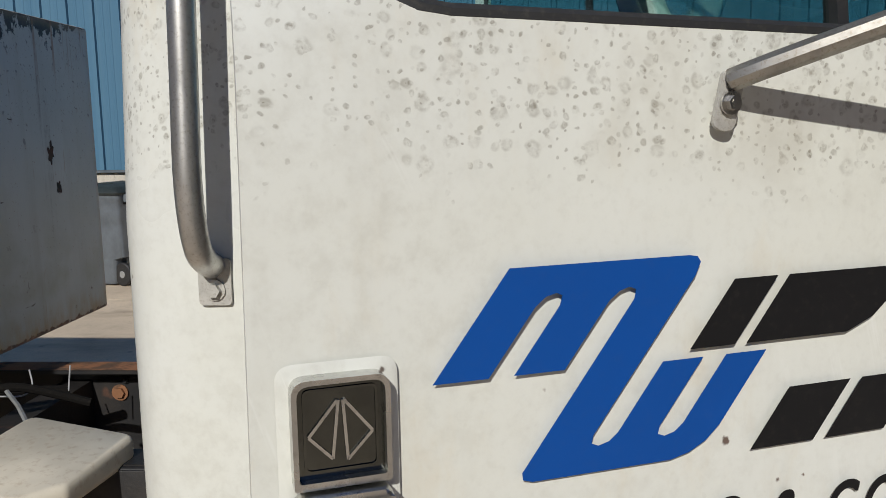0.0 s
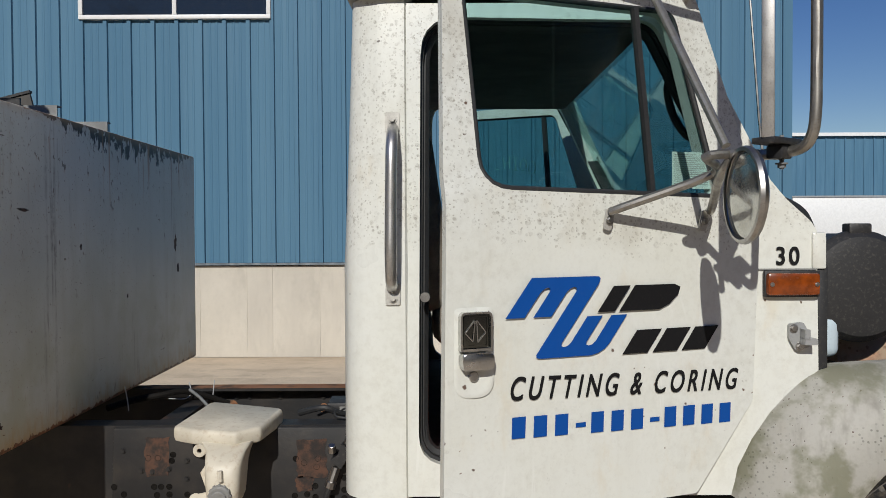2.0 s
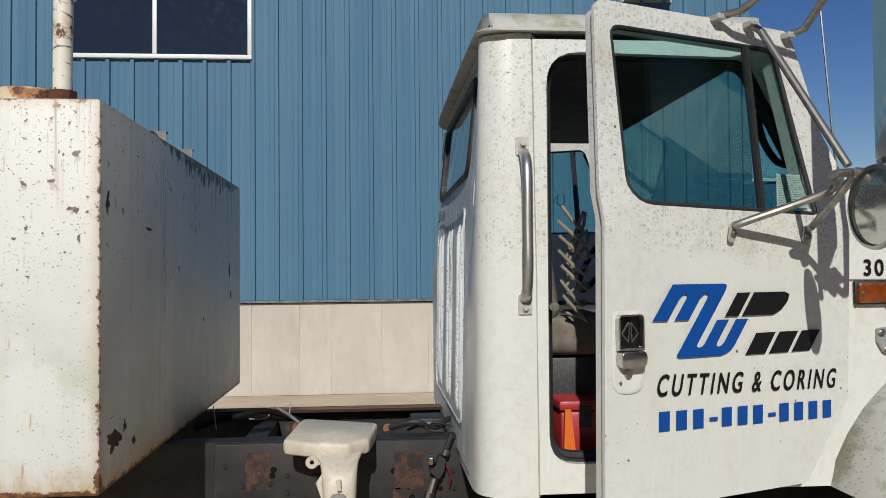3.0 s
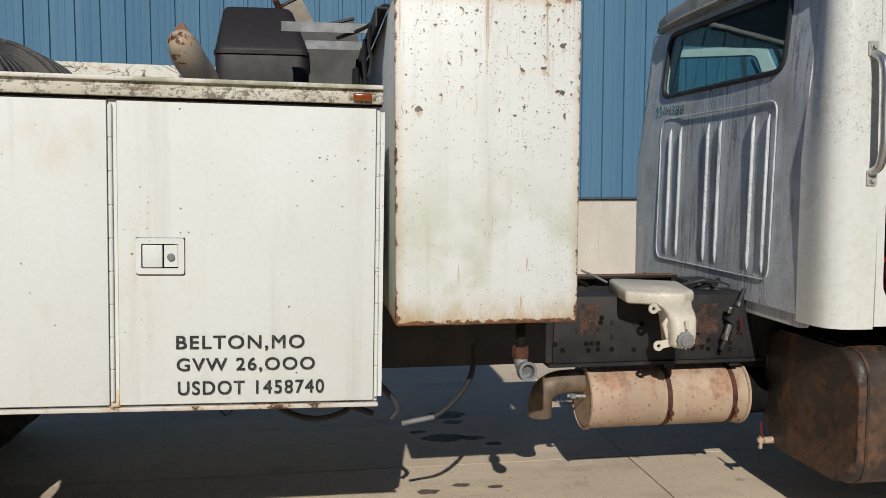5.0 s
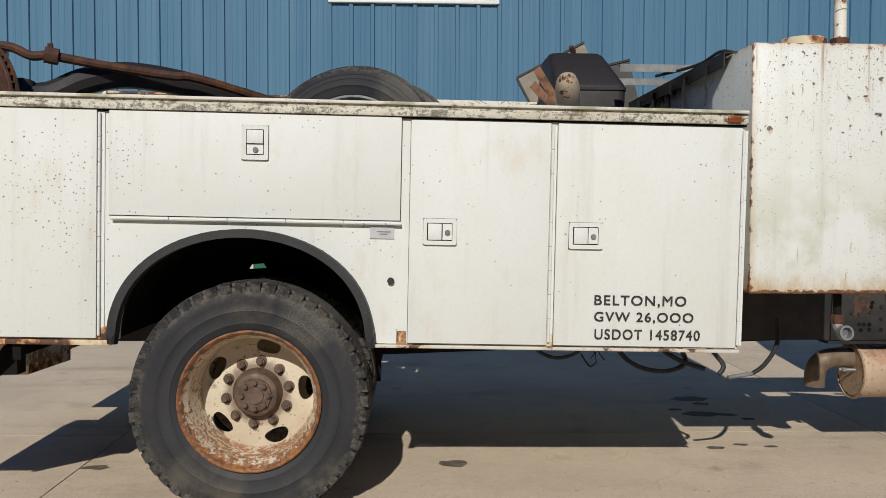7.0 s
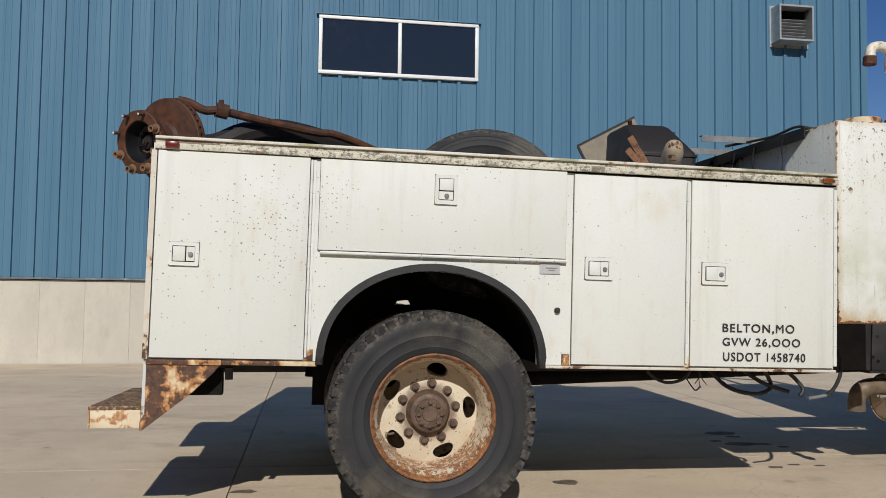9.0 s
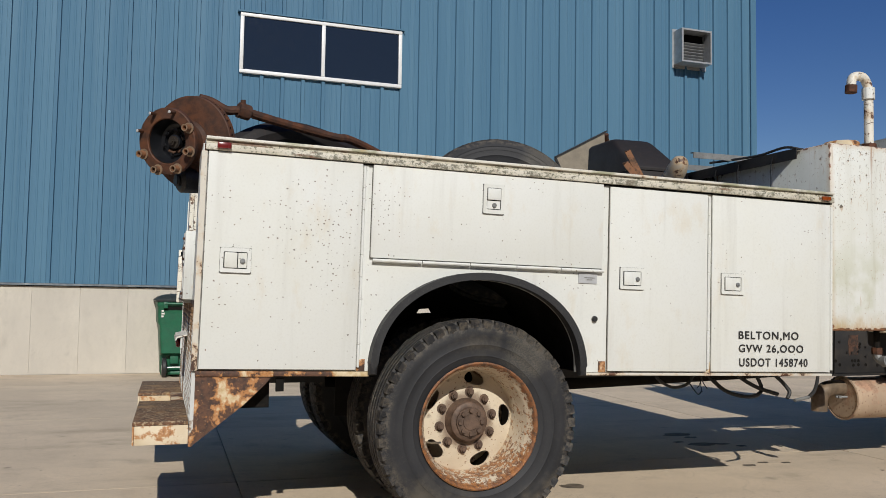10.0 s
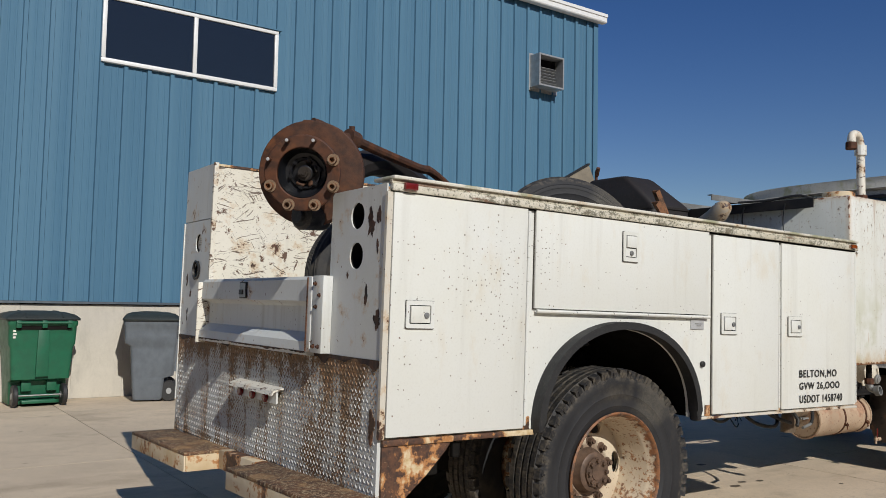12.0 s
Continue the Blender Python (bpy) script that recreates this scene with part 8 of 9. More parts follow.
for x, z, head in (
    (4.335, 0.868, 1), (4.30, 0.735, 0), (4.335, 0.708, 0), (4.455, 0.705, 0), (4.50, 0.735, 0), (4.47, 0.735, 0), (4.445, 0.735, 0), (4.50, 0.707, 0), (4.565, 0.706, 0), (4.67, 0.702, 0),
    (4.425, 0.84, 0), (4.46, 0.84, 0), (4.51, 0.83, 0), (4.515, 0.852, 0), (4.50, 0.80, 1), (4.565, 0.83, 1), (4.565, 0.765, 1), (4.67, 0.825, 1), (4.705, 0.82, 0), (4.725, 0.80, 1), (4.40, 0.795, 1), (4.44, 0.79, 1),
    (4.96, 0.835, 0), (4.99, 0.82, 0), (5.04, 0.835, 0), (5.035, 0.805, 0), (4.955, 0.70, 0), (5.0, 0.705, 0), (5.03, 0.735, 0), (5.03, 0.695, 0), (5.09, 0.69, 0), (5.135, 0.69, 0), (5.135, 0.765, 0), (5.135, 0.72, 0),
    (5.185, 0.83, 1), (5.19, 0.765, 1), (5.195, 0.685, 1), (5.175, 0.79, 1),
):
    part("bolt_head" if head else "bolt_hole", BOLT if head else HOLE, M_FRAME, fp, m=pose(x, 0.854, z))


def ragged(x0, x1, z0, z1, seed):
    """A patch with a torn outline."""
    pts = []
    for (ax, az), (bx, bz_) in zip([(x0, z0), (x1, z0), (x1, z1), (x0, z1)], [(x1, z0), (x1, z1), (x0, z1), (x0, z0)]):
        for k in range(9):
            u = k / 9
            n = 0.010 * noise.noise((ax * 9 + u * 5 + seed, az * 9 + u * 3, seed))
            pts.append((ax + (bx - ax) * u + n, az + (bz_ - az) * u + 0.8 * n))
    return pts


for k, (x0, x1, z0, z1) in enumerate(((4.415, 4.50, 0.775, 0.915), (4.965, 5.07, 0.765, 0.905), (4.96, 5.02, 0.715, 0.768))):
    bm = bmesh.new()
    prism(bm, ragged(x0, x1, z0, z1, 2.3 * k), "y", 0.8536, 0.8548)
    part("rust_patch", bm, M_RUSTPATCH, fp, "bare rusted patch on the frame plate", smooth=0)
part("frame_foot", boxes((4.27, 5.30, 0.845, 0.95, 0.632, 0.647)), M_FRAME, truck, smooth=0)
for x in (4.35, 4.55, 4.61, 4.75, 4.95, 5.05, 5.15):
    part("bolt_head", BOLT, M_FRAME, rail_f, m=pose(x, 1.645, 0.9))
# muffler and tail elbow
bm = bmesh.new()
cyl(bm, (4.47, 0.98, 0.462), (5.245, 0.98, 0.462), 0.147, 40, bev=0.012)
muf = part("muffler", bm, M_EXHAUST, truck, "dusty tan heat-rusted muffler")
for x in (4.47, 5.228):
    bm = bmesh.new()
    lathe(bm, [(0.146, 0.0), (0.156, 0.004), (0.156, 0.014), (0.146, 0.018)], 40, pose(x - 0.004, 0.98, 0.462, 0, 90, 0), close=True)
    part("end_seam", bm, M_EXHAUST, muf)
for x in (4.832, 5.149):
    bm = bmesh.new()
    lathe(bm, [(0.147, 0.0), (0.151, 0.0), (0.151, 0.022), (0.147, 0.022)], 40, pose(x, 0.98, 0.462, 0, 90, 0), close=True)
    box(bm, x + 0.001, x + 0.021, 0.81, 0.832, 0.40, 0.42, bev=0.003)
    cyl(bm, (x + 0.011, 0.82, 0.375), (x + 0.011, 0.82, 0.43), 0.005, 8)
    part("strap", bm, M_RUST, muf, "rusted muffler strap")
bm = bmesh.new()
tube(bm, smooth_path([(4.50, 0.98, 0.53), (4.40, 0.98, 0.535), (4.32, 0.98, 0.52), (4.275, 0.98, 0.47), (4.268, 0.98, 0.375)], 5), 0.055, 20)
part("tail_elbow", bm, M_PIPE, muf, "rust-brown exhaust elbow")
bm = bmesh.new()
cyl(bm, (5.245, 0.98, 0.462), (5.42, 0.98, 0.462), 0.11, 20)
part("inlet_pipe", bm, M_SHADOW, muf, "dark inlet pipe")
bm = bmesh.new()
cyl(bm, (4.39, 0.95, 0.474), (4.48, 0.93, 0.474), 0.008, 8)
box(bm, 4.40, 4.425, 0.93, 0.96, 0.466, 0.484)
part("elbow_clamp", bm, M_ARM, muf)
for x in (4.82, 5.14):
    part("muffler_hanger", boxes((x, x + 0.05, 0.86, 0.98, 0.61, 0.65)), M_FRAME, truck, smooth=0)
# milky washer bottle
def loft(bm, rows):
    """Skins closed loops of points one after another and caps both ends."""
    V = [[bm.verts.new(p) for p in row] for row in rows]
    for a, c in zip(V, V[1:]):
        for k in range(len(a)):
            bm.faces.new((a[k], a[(k + 1) % len(a)], c[(k + 1) % len(a)], c[k]))
    bm.faces.new(V[0][::-1])
    bm.faces.new(V[-1])
    return bm


TOP = [(4.565, 0.70), (4.645, 0.655), (4.80, 0.625), (4.872, 0.685), (4.905, 0.925), (4.605, 1.03)]
bm = bmesh.new()
rows = []
for grow, z0 in ((-0.035, 0.938), (-0.008, 0.945), (0.0, 0.958), (0.0, 0.985), (-0.006, 0.995), (-0.022, 1.0)):
    rows.append([(x + (4.74 - x) * -grow * 3, y + (0.83 - y) * -grow * 3, z0 - 0.05 * (0.83 - y) * (1 if z0 > 0.96 else 0.3)) for x, y in rounded(TOP, 0.025, 4)])
bot = part("washer_bottle", loft(bm, rows), M_JUG, truck, "yellowed milky washer bottle", smooth=45)
bm = bmesh.new()
rows = []
for x0, x1, y0, y1, z in ((4.738, 4.808, 0.57, 0.655, 0.762), (4.722, 4.82, 0.552, 0.675, 0.768), (4.716, 4.825, 0.543, 0.688, 0.785), (4.713, 4.828, 0.54, 0.695, 0.83), (4.711, 4.83, 0.545, 0.71, 0.885), (4.706, 4.832, 0.565, 0.73, 0.908), (4.70, 4.836, 0.60, 0.76, 0.928), (4.672, 4.85, 0.64, 0.80, 0.95)):
    rows.append([(x, y, z) for x, y in rounded([(x0, y0), (x1, y0), (x1, y1), (x0, y1)], 0.038, 5)])
part("neck", loft(bm, rows), M_JUG, bot, smooth=50)
bm = bmesh.new()
tube(bm, [(4.722, 0.60, 0.90), (4.70, 0.60, 0.86), (4.715, 0.60, 0.80)], [0.006, 0.012, 0.006], 8)
part("moulded_rib", bm, M_JUG, bot)
bm = bmesh.new()
tube(bm, [(4.77, 0.536, 0.885), (4.772, 0.534, 0.85)], 0.008, 8)
part("moulded_rib", bm, M_JUG, bot)
bm = bmesh.new()
cyl(bm, (4.768, 0.56, 0.806), (4.768, 0.53, 0.80), 0.036, 24, bev=0.005)
cyl(bm, (4.768, 0.53, 0.80), (4.768, 0.522, 0.798), 0.024, 18, bev=0.003)
for k in range(12):
    q = 2 * math.pi * k / 12
    box(bm, -0.003, 0.003, -0.012, 0.0, 0.033, 0.038, m=pose(4.768, 0.545, 0.803) @ Matrix.Rotation(q, 4, "Y"))
part("cap", bm, M_GREYINK, bot, "grey ribbed screw cap")
for x, z, y in ((4.672, 0.921, 0.655), (4.674, 0.771, 0.60)):
    bm = bmesh.new()
    lathe(bm, [(0.008, 0.0), (0.021, 0.0), (0.023, 0.005), (0.021, 0.010), (0.008, 0.010)], 18, pose(x, y, z, 90), close=True)
    prism(bm, rounded([(x + 0.012, z - 0.012), (x + 0.055, z - 0.004), (x + 0.055, z + 0.03), (x + 0.006, z + 0.02)], 0.006, 3), "y", y - 0.009, y - 0.001)
    part("mounting_lug", bm, M_JUG, bot)
bm = bmesh.new()
tube(bm, [(4.60, 1.02, 0.99), (4.55, 1.07, 1.018), (4.50, 1.11, 1.04)], 0.006, 6)
part("nozzle", bm, M_ARM, bot)
# air valve and loose lines on the frame plate
bm = bmesh.new()
prism(bm, rounded([(5.09, 0.842), (5.128, 0.808), (5.148, 0.84), (5.155, 0.885), (5.13, 0.90), (5.118, 0.86)], 0.006, 3), "y", 0.805, 0.853)
valve = part("air_valve", bm, M_BLACK, truck, "small black air valve with metal fittings")
for p, q, r in (((5.112, 0.815, 0.815), (5.094, 0.81, 0.762), 0.016), ((5.096, 0.81, 0.766), (5.088, 0.81, 0.742), 0.020), ((5.152, 0.82, 0.895), (5.158, 0.82, 0.918), 0.014), ((5.10, 0.80, 0.872), (5.10, 0.79, 0.90), 0.014)):
    bm = bmesh.new()
    cyl(bm, p, q, r, 10, bev=0.002)
    part("fitting", bm, M_STEEL, valve, "dull metal pipe fitting")
for pts, r, mt in (
    ([(5.156, 0.82, 0.915), (5.168, 0.82, 0.945), (5.18, 0.82, 0.975)], 0.010, M_TRIM_RUBBER),
    ([(5.09, 0.81, 0.745), (5.082, 0.81, 0.725), (5.074, 0.815, 0.70)], 0.011, M_TRIM_RUBBER),
    ([(5.15, 0.83, 0.87), (5.172, 0.82, 0.82), (5.168, 0.835, 0.77)], 0.003, M_RED),
    ([(5.02, 1.0, 0.96), (5.08, 0.97, 0.985), (5.10, 0.93, 0.97), (5.16, 0.92, 0.965)], 0.005, M_TRIM_RUBBER),
    ([(4.98, 1.05, 0.96), (5.04, 1.0, 0.995), (5.09, 1.02, 0.965), (5.13, 0.98, 0.99), (5.2, 0.99, 0.97)], 0.004, M_TRIM_RUBBER),
    ([(4.95, 1.0, 0.97), (5.05, 0.95, 1.0), (5.12, 1.0, 0.965), (5.2, 1.1, 0.985), (5.3, 1.15, 0.97)], 0.012, M_TRIM_RUBBER),
    ([(4.2, 1.2, 0.97), (4.35, 1.2, 1.0), (4.45, 1.25, 1.005), (4.6, 1.32, 0.94)], 0.012, M_SHADOW),
    ([(4.18, 1.1, 0.97), (4.3, 1.25, 0.985), (4.5, 1.4, 0.95)], 0.014, M_SHADOW),
    ([(3.47, 0.5, 0.80), (3.47, 0.5, 0.70), (3.52, 0.48, 0.64), (3.555, 0.46, 0.585), (3.53, 0.45, 0.545)], 0.012, M_TRIM_RUBBER),
    ([(3.694, 0.45, 0.548), (3.77, 0.48, 0.59), (3.86, 0.55, 0.68), (3.88, 0.6, 0.80)], 0.011, M_TRIM_RUBBER),
    ([(2.60, 0.5, 0.76), (2.62, 0.48, 0.68), (2.72, 0.47, 0.625), (2.84, 0.48, 0.65), (2.90, 0.5, 0.74)], 0.009, M_TRIM_RUBBER),
    ([(2.92, 0.5, 0.74), (2.93, 0.49, 0.66), (2.905, 0.49, 0.615)], 0.003, M_TRIM_RUBBER),
    ([(2.93, 0.5, 0.72), (2.945, 0.49, 0.65), (2.975, 0.49, 0.61)], 0.003, M_TRIM_RUBBER),
    ([(2.94, 0.5, 0.70), (2.93, 0.49, 0.63), (2.94, 0.49, 0.59)], 0.0025, M_TRIM_RUBBER),
    ([(3.0, 0.6, 0.74), (3.1, 0.5, 0.6), (3.25, 0.45, 0.56), (3.38, 0.5, 0.6), (3.3, 0.5, 0.74)], 0.012, M_TRIM_RUBBER),
    ([(3.2, 0.6, 0.72), (3.32, 0.5, 0.62), (3.46, 0.45, 0.57)], 0.012, M_TRIM_RUBBER),
    ([(2.86, 0.5, 0.64), (2.9, 0.48, 0.58), (2.93, 0.48, 0.60)], 0.004, M_TRIM_RUBBER),
):
    bm = bmesh.new()
    tube(bm, smooth_path(pts, 6), r, 8)
    part("loose_hose", bm, mt, truck)
for pts in ([(4.255, 1.12, 0.955), (4.25, 1.12, 1.0), (4.245, 1.11, 1.055)], [(4.43, 1.33, 1.03), (4.44, 1.32, 0.985), (4.42, 1.3, 0.965), (4.36, 1.28, 0.97)], [(4.52, 1.36, 0.96), (4.525, 1.37, 1.03)]):
    bm = bmesh.new()
    tube(bm, smooth_path(pts, 5), 0.0022, 6)
    part("cable_tie", bm, M_PLATE, truck, "pale plastic cable tie")
bm = bmesh.new()
cyl(bm, (3.566, 0.43, 0.533), (3.694, 0.45, 0.548), 0.010, 10)
part("hose_end", bm, M_ARM, truck, "pale hose end fitting")
part("rust_scale", boxes((4.15, 5.32, 1.572, 1.66, 0.9556, 0.9566)), M_RUSTBAR, rail_f, "brown rust scale on the rail flange", smooth=0)
for x, z, r in ((4.53, 0.862, 0.017), (4.415, 0.872, 0.010), (4.95, 0.85, 0.014)):
    bm = bmesh.new()
    cyl(bm, (x, 1.6475, z), (x, 1.644, z), r * 1.45, 18)
    bolt(bm, (x, 1.644, z), (0, -1, 0), r, 0.01)
    part("rail_bolt", bm, M_RUSTBAR, rail_f, "large rusted bolt")
part("junction_box", boxes((5.04, 5.18, 1.1, 1.25, 0.945, 0.985), bev=0.006), M_BLACK, truck, "black junction box on the frame")
part("box_label", boxes((5.09, 5.12, 1.096, 1.0995, 0.955, 0.972)), M_GREYINK, truck, "small grey label", smooth=0)
# fuel tank under the cab
bm = bmesh.new()
prism(bm, rounded([(0.23, 0.235), (0.90, 0.235), (0.90, 0.79), (0.23, 0.79)], [0.13, 0.1, 0.1, 0.13], 7), "x", 5.345, 6.18, bev=0.035)
ft = part("fuel_tank", bm, M_FUEL, truck, "dark oily rust-stained fuel tank", smooth=60)
ft.modifiers.new("even_normals", "WEIGHTED_NORMAL")
for x in (5.56, 5.98):
    bm = bmesh.new()
    lp = rounded([(0.223, 0.228), (0.907, 0.228), (0.907, 0.797), (0.223, 0.797)], [0.135, 0.1, 0.1, 0.135], 7)
    ring(bm, lp, rounded([(0.229, 0.234), (0.901, 0.234), (0.901, 0.791), (0.229, 0.791)], [0.13, 0.1, 0.1, 0.13], 7), "x", x, x + 0.04)
    part("tank_strap", bm, M_TRIM_RUBBER, ft, "black tank strap")
# thin added ring stands for the rust stain beside the strap
bm = bmesh.new()
ring(bm, rounded([(0.2265, 0.2315), (0.9035, 0.2315), (0.9035, 0.7935), (0.2265, 0.7935)], [0.1325, 0.1, 0.1, 0.1325], 7), rounded([(0.229, 0.234), (0.901, 0.234), (0.901, 0.791), (0.229, 0.791)], [0.13, 0.1, 0.1, 0.13], 7), "x", 5.615, 5.68)
part("tank_band", bm, M_RUSTBAR, ft, "thin ring that stands for the rust stain beside the strap")
bm = bmesh.new()
ring(bm, rounded([(0.226, 0.231), (0.904, 0.231), (0.904, 0.794), (0.226, 0.794)], [0.133, 0.1, 0.1, 0.133], 7), rounded([(0.229, 0.234), (0.901, 0.234), (0.901, 0.791), (0.229, 0.791)], [0.13, 0.1, 0.1, 0.13], 7), "x", 5.385, 5.397)
part("end_seam", bm, M_FUEL, ft)
part("warning_label", boxes((5.70, 5.78, 0.2275, 0.2295, 0.56, 0.61)), M_INK, ft, "small dark label", smooth=0)
bm = bmesh.new()
cyl(bm, (5.30, 0.82, 0.262), (5.36, 0.82, 0.262), 0.016, 10)
cyl(bm, (5.285, 0.82, 0.225), (5.288, 0.82, 0.285), 0.009, 8)
box(bm, 5.27, 5.305, 0.81, 0.83, 0.252, 0.275, bev=0.004)
part("drain_cock", bm, M_EXHAUST, ft, "brass drain cock")
bm = bmesh.new()
tube(bm, [(5.29, 0.81, 0.28), (5.28, 0.805, 0.31), (5.272, 0.80, 0.355)], 0.005, 6)
part("cock_lever", bm, M_RED, ft, "red lever")
part("cab_mount", boxes((5.3, 6.3, 0.9, 1.62, 0.82, 0.91)), M_SHADOW, truck, smooth=0)
part("gearbox", boxes((5.5, 6.6, 1.05, 1.45, 0.45, 0.85), bev=0.05), M_SHADOW, truck)

# ---- wheeled bins by the wall ----
def bin_thing(m, mat, lid, label):
    b = thing("wheeled_bin", label, "bin", m @ Matrix.Diagonal((1, 1, 1.055, 1)), group="bins along the wall")
    bm = bmesh.new()
    rows = []
    for z, w, d0, d1 in ((0.02, 0.30, -0.17, 0.20), (0.05, 0.312, -0.19, 0.215), (0.28, 0.322, -0.205, 0.235), (0.31, 0.324, -0.33, 0.24), (0.62, 0.347, -0.345, 0.262), (0.665, 0.35, -0.348, 0.268), (0.70, 0.37, -0.352, 0.335), (0.80, 0.375, -0.36, 0.345), (0.90, 0.378, -0.365, 0.35), (0.915, 0.388, -0.375, 0.36), (0.965, 0.388, -0.375, 0.36)):
        rows.append([(x, y, z) for x, y in rounded([(-w, d0), (w, d0), (w, d1), (-w, d1)], 0.05, 4)])
    part("body", loft(bm, rows), mat, b, smooth=40)
    bm = bmesh.new()
    rows = []
    for z, w, d0, d1 in ((0.968, 0.41, -0.39, 0.375), (0.985, 0.415, -0.395, 0.38), (1.0, 0.405, -0.385, 0.37), (1.035, 0.36, -0.34, 0.34), (1.062, 0.26, -0.26, 0.27), (1.072, 0.12, -0.12, 0.14)):
        rows.append([(x, y, z) for x, y in rounded([(-w, d0), (w, d0), (w, d1), (-w, d1)], 0.06, 4)])
    lid_part = part("lid", loft(bm, rows), lid, b, "dark domed lid", smooth=40)
    for x in (-0.2, 0.2):
        bm = bmesh.new()
        tube(bm, [(x, -0.385, 0.998), (x, -0.33, 1.036), (x, -0.1, 1.062), (x, 0.12, 1.064), (x, 0.33, 1.036)], 0.014, 8, 0.6)
        part("lid_rib", bm, lid, lid_part)
    bm = bmesh.new()
    cyl(bm, (-0.30, -0.418, 0.945), (0.30, -0.418, 0.945), 0.014, 10)
    for x in (-0.28, 0.0, 0.28):
        box(bm, x - 0.028, x + 0.028, -0.425, -0.376, 0.885, 0.968, bev=0.008)
    part("handle_bar", bm, mat, b)
    # flat dark strip in place of the shade below the handle
    part("handle_recess", boxes((-0.30, 0.30, -0.374, -0.366, 0.865, 0.905)), M_SHADOW, b, "flat dark strip in place of shade below the handle", smooth=0)
    bm = bmesh.new()
    prism(bm, [(-0.07, 0.34), (0.07, 0.34), (0.06, 0.86), (-0.06, 0.86)], "y", -0.378, -0.34, bev=0.006)
    part("centre_panel", bm, mat, b)
    for s in (-1, 1):
        bm = bmesh.new()
        cyl(bm, (s * 0.27 - 0.028, -0.27, 0.125), (s * 0.27 + 0.028, -0.27, 0.125), 0.125, 28, bev=0.012)
        wh = part("wheel", bm, M_BLACK, b, "black plastic wheel")
        bm = bmesh.new()
        cyl(bm, (s * 0.27 - 0.032, -0.27, 0.125), (s * 0.27 + 0.032, -0.27, 0.125), 0.04, 16, bev=0.006)
        part("wheel_hub", bm, M_ALU, wh, "pale wheel hub")
        part("axle_block", boxes((s * 0.14 - 0.055, s * 0.14 + 0.055, -0.26, -0.185, 0.17, 0.30), bev=0.01), mat, b)
    bm = bmesh.new()
    cyl(bm, (-0.24, -0.27, 0.125), (0.24, -0.27, 0.125), 0.012, 10)
    part("axle", bm, M_STEEL, b, "pale steel axle")
    part("foot_rest", boxes((-0.19, 0.19, -0.30, -0.172, 0.035, 0.075), bev=0.01), mat, b)
    return b


green = bin_thing(pose(0.13, 8.37, 0, 0, 0, 3), M_GREENBIN, M_BINLID, "green plastic wheeled bin standing against the concrete base")
for k in range(3):
    part("print_bar", boxes((-0.33, -0.30 + 0.01 * (k % 2), -0.3665, -0.362, 0.84 - 0.035 * k, 0.862 - 0.035 * k)), M_PAPER, green, "small white printed mark", smooth=0)
bin_thing(pose(1.47, 8.27, 0, 0, 0, 74) @ Matrix.Diagonal((1, 0.9, 1, 1)), M_GREYBIN, M_BINLID, "grey plastic wheeled bin standing against the concrete base")

# ---- siding, base and paving pieces ----
PITCH = 0.3105


def panel_mesh(ribs):
    bm = bmesh.new()
    prof = []
    for k in range(ribs):
        o = k * PITCH
        prof += [(o + 0.0, 0.0), (o + 0.009, -0.034), (o + 0.058, -0.034), (o + 0.067, 0.0), (o + 0.138, 0.0), (o + 0.146, -0.0045), (o + 0.162, -0.0045), (o + 0.170, 0.0), (o + 0.222, 0.0), (o + 0.230, -0.0045), (o + 0.246, -0.0045), (o + 0.254, 0.0)]
    prof.append((ribs * PITCH + 0.003, 0.0))
    lo = [bm.verts.new((x, y, 0)) for x, y in prof]
    hi = [bm.verts.new((x, y, 1)) for x, y in prof]
    for k in range(len(prof) - 1):
        bm.faces.new((lo[k], lo[k + 1], hi[k + 1], hi[k]))
    me = finish(bm, 0)
    me.materials.append(M_SIDING)
    return me


PANEL, PANEL_END = panel_mesh(3), panel_mesh(2)
X_LEFT = 1.085 - 18 * 3 * PITCH
for k in range(28):
    part("siding_panel", PANEL if k < 27 else PANEL_END, M_SIDING, wall, m=Matrix.Translation((X_LEFT + k * 3 * PITCH, WALL_Y - 0.006, 1.248)) @ Matrix.Diagonal((1, 1, 5.68, 1)))
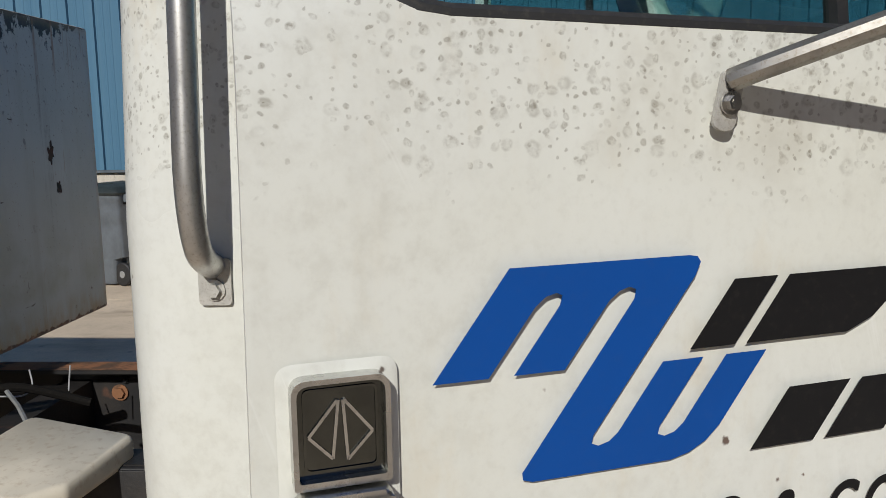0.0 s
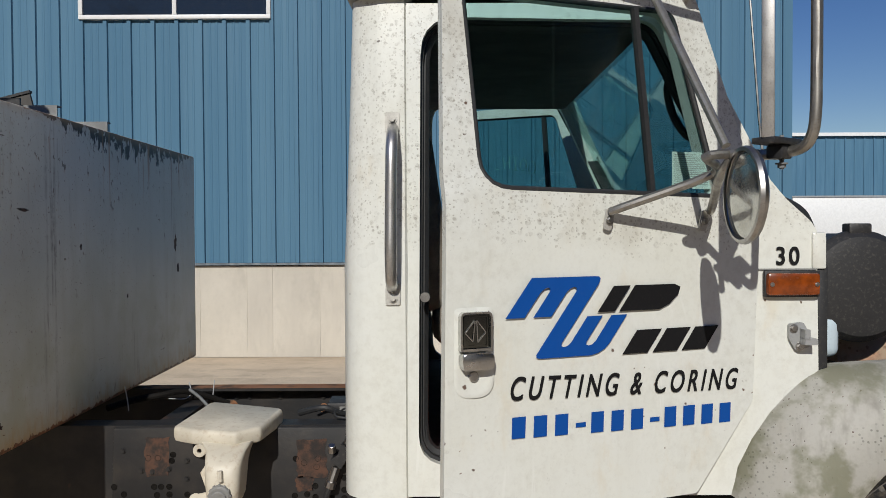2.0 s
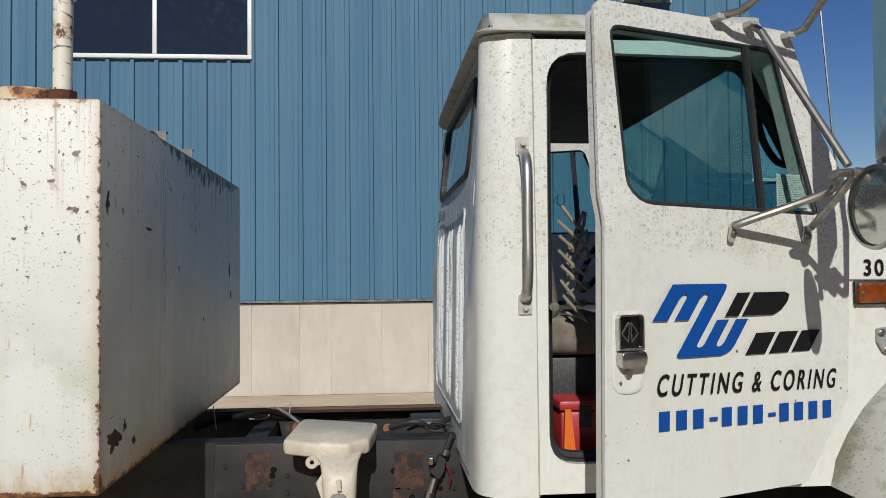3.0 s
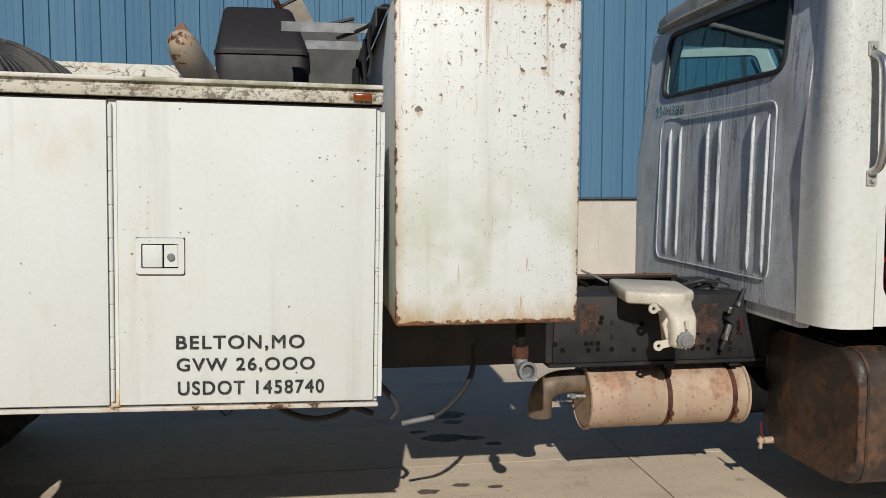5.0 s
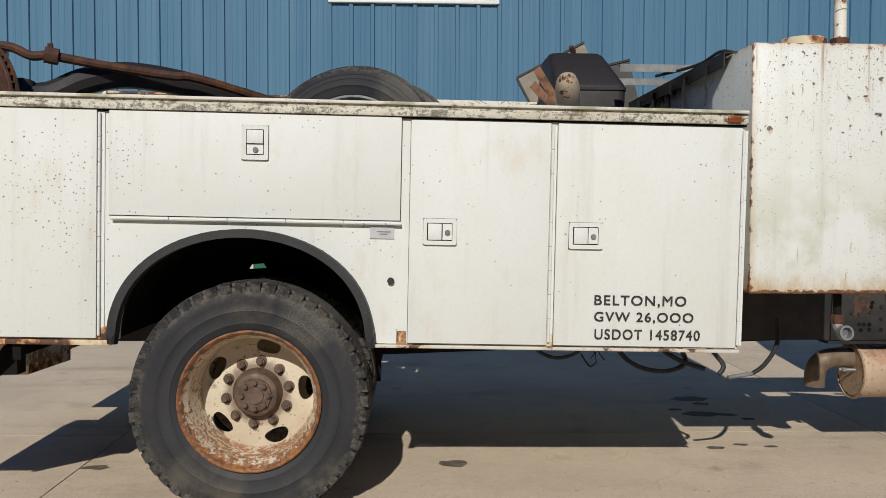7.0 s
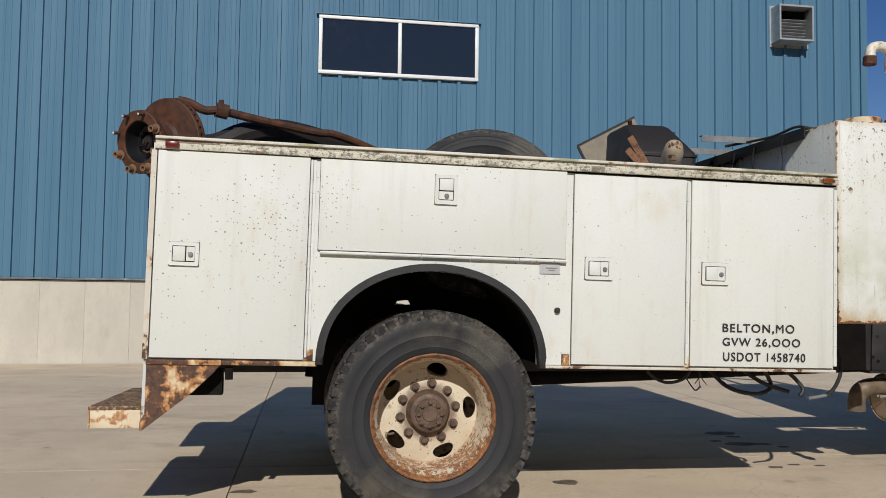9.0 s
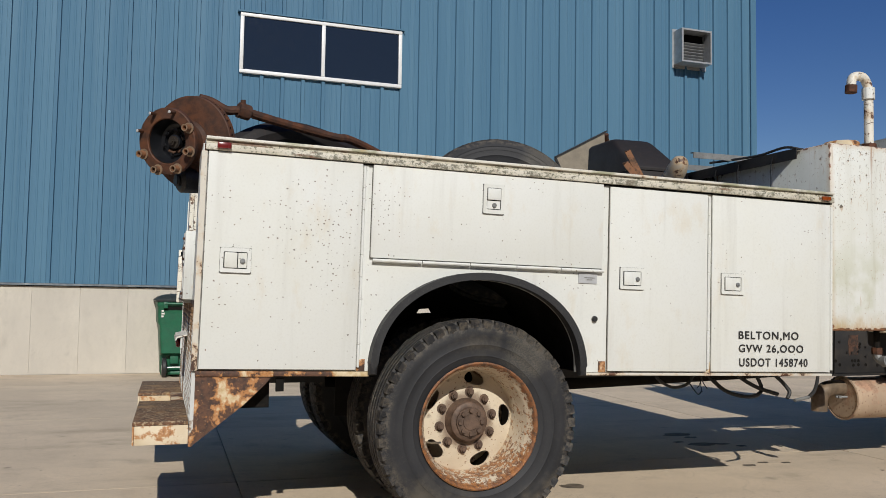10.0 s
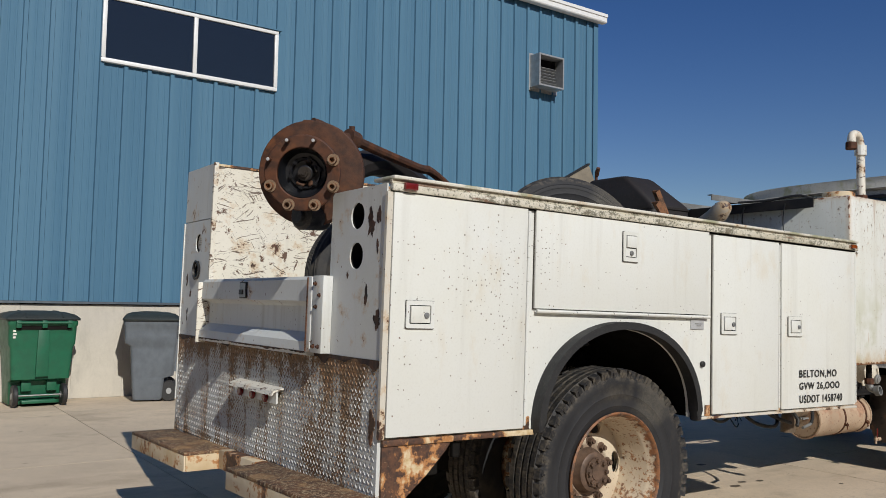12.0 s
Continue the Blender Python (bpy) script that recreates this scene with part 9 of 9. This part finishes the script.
# cast panels of uneven widths between form joints
bm = bmesh.new()
box(bm, 0.001, 0.999, 0, 0.03, 0, 1.208, bev=0.002)
BLOCK = finish(bm, 0)
BLOCK.materials.append(M_BASE)
WIDTHS = [0.335, 0.625, 0.41, 0.67, 0.62, 0.66, 0.40, 0.63, 0.65, 0.34, 0.62, 0.61]
RISE = [0.62, 0.66, 0.41, 0.63, 0.62, 0.63, 0.62, 0.61, 0.63]
x, k = 2.93, 0
while x < 10.0:
    w = min(WIDTHS[k % 12], 10.07 - x)
    part("cast_panel", BLOCK, M_BASE, base, m=pose(x, WALL_Y - 0.001, 0.0) @ Matrix.Diagonal((w, 1, 1, 1)))
    x, k = x + w, k + 1
x, k = 2.93, 0
while x > -15.3:
    w = RISE[k % 9]
    x, k = x - w, k + 1
    part("cast_panel", BLOCK, M_BASE, base, m=pose(x, WALL_Y - 0.001, 0.0) @ Matrix.Diagonal((w, 1, 1, 1)))
# paving slabs
bm = bmesh.new()
box(bm, 0.004, 4.566, 0.004, 2.886, -0.011, 0.0)
SLAB = finish(bm, 0)
SLAB.materials.append(M_GROUND)
for i in range(-6, 5):
    for j in range(-7, 3):
        x, y = 4.88 + i * 4.57, 4.33 + j * 2.89
        if y > 7.0:
            continue
        part("slab", SLAB, M_GROUND, pave, m=pose(x, y, 0.0))
bm = bmesh.new()
box(bm, 0.004, 4.566, 0.004, 1.478, -0.011, 0.0)
SLAB2 = finish(bm, 0)
SLAB2.materials.append(M_GROUND)
for i in range(-6, 5):
    part("slab", SLAB2, M_GROUND, pave, m=pose(4.88 + i * 4.57, 7.22, 0.0))
# dark drip stains on the paving
for k, (x, y, rx, ry) in enumerate(((2.25, 0.83, 0.085, 0.06), (4.09, 1.11, 0.036, 0.022), (3.93, 1.15, 0.042, 0.025), (3.76, 1.09, 0.056, 0.03), (3.96, 1.89, 0.12, 0.06), (4.12, 1.87, 0.07, 0.04), (4.06, 2.19, 0.06, 0.04), (4.22, 1.75, 0.05, 0.03), (3.82, 2.02, 0.05, 0.03), (4.56, 0.72, 0.02, 0.013), (1.21, 1.08, 0.08, 0.045), (0.39, 0.8, 0.07, 0.04), (4.03, 2.35, 0.14, 0.07))):
    bm = bmesh.new()
    pts = []
    for j in range(22):
        a = 2 * math.pi * j / 22
        q = 1.0 + 0.45 * noise.noise((math.cos(a) * 1.3 + 7 * k, math.sin(a) * 1.3, 3.1))
        pts.append((x + rx * q * math.cos(a), y + ry * q * math.sin(a)))
    prism(bm, pts, "z", 0.0004, 0.0012)
    part("oil_stain", bm, M_OILSTAIN, pave, "dark dried oil drip on the paving", smooth=0)
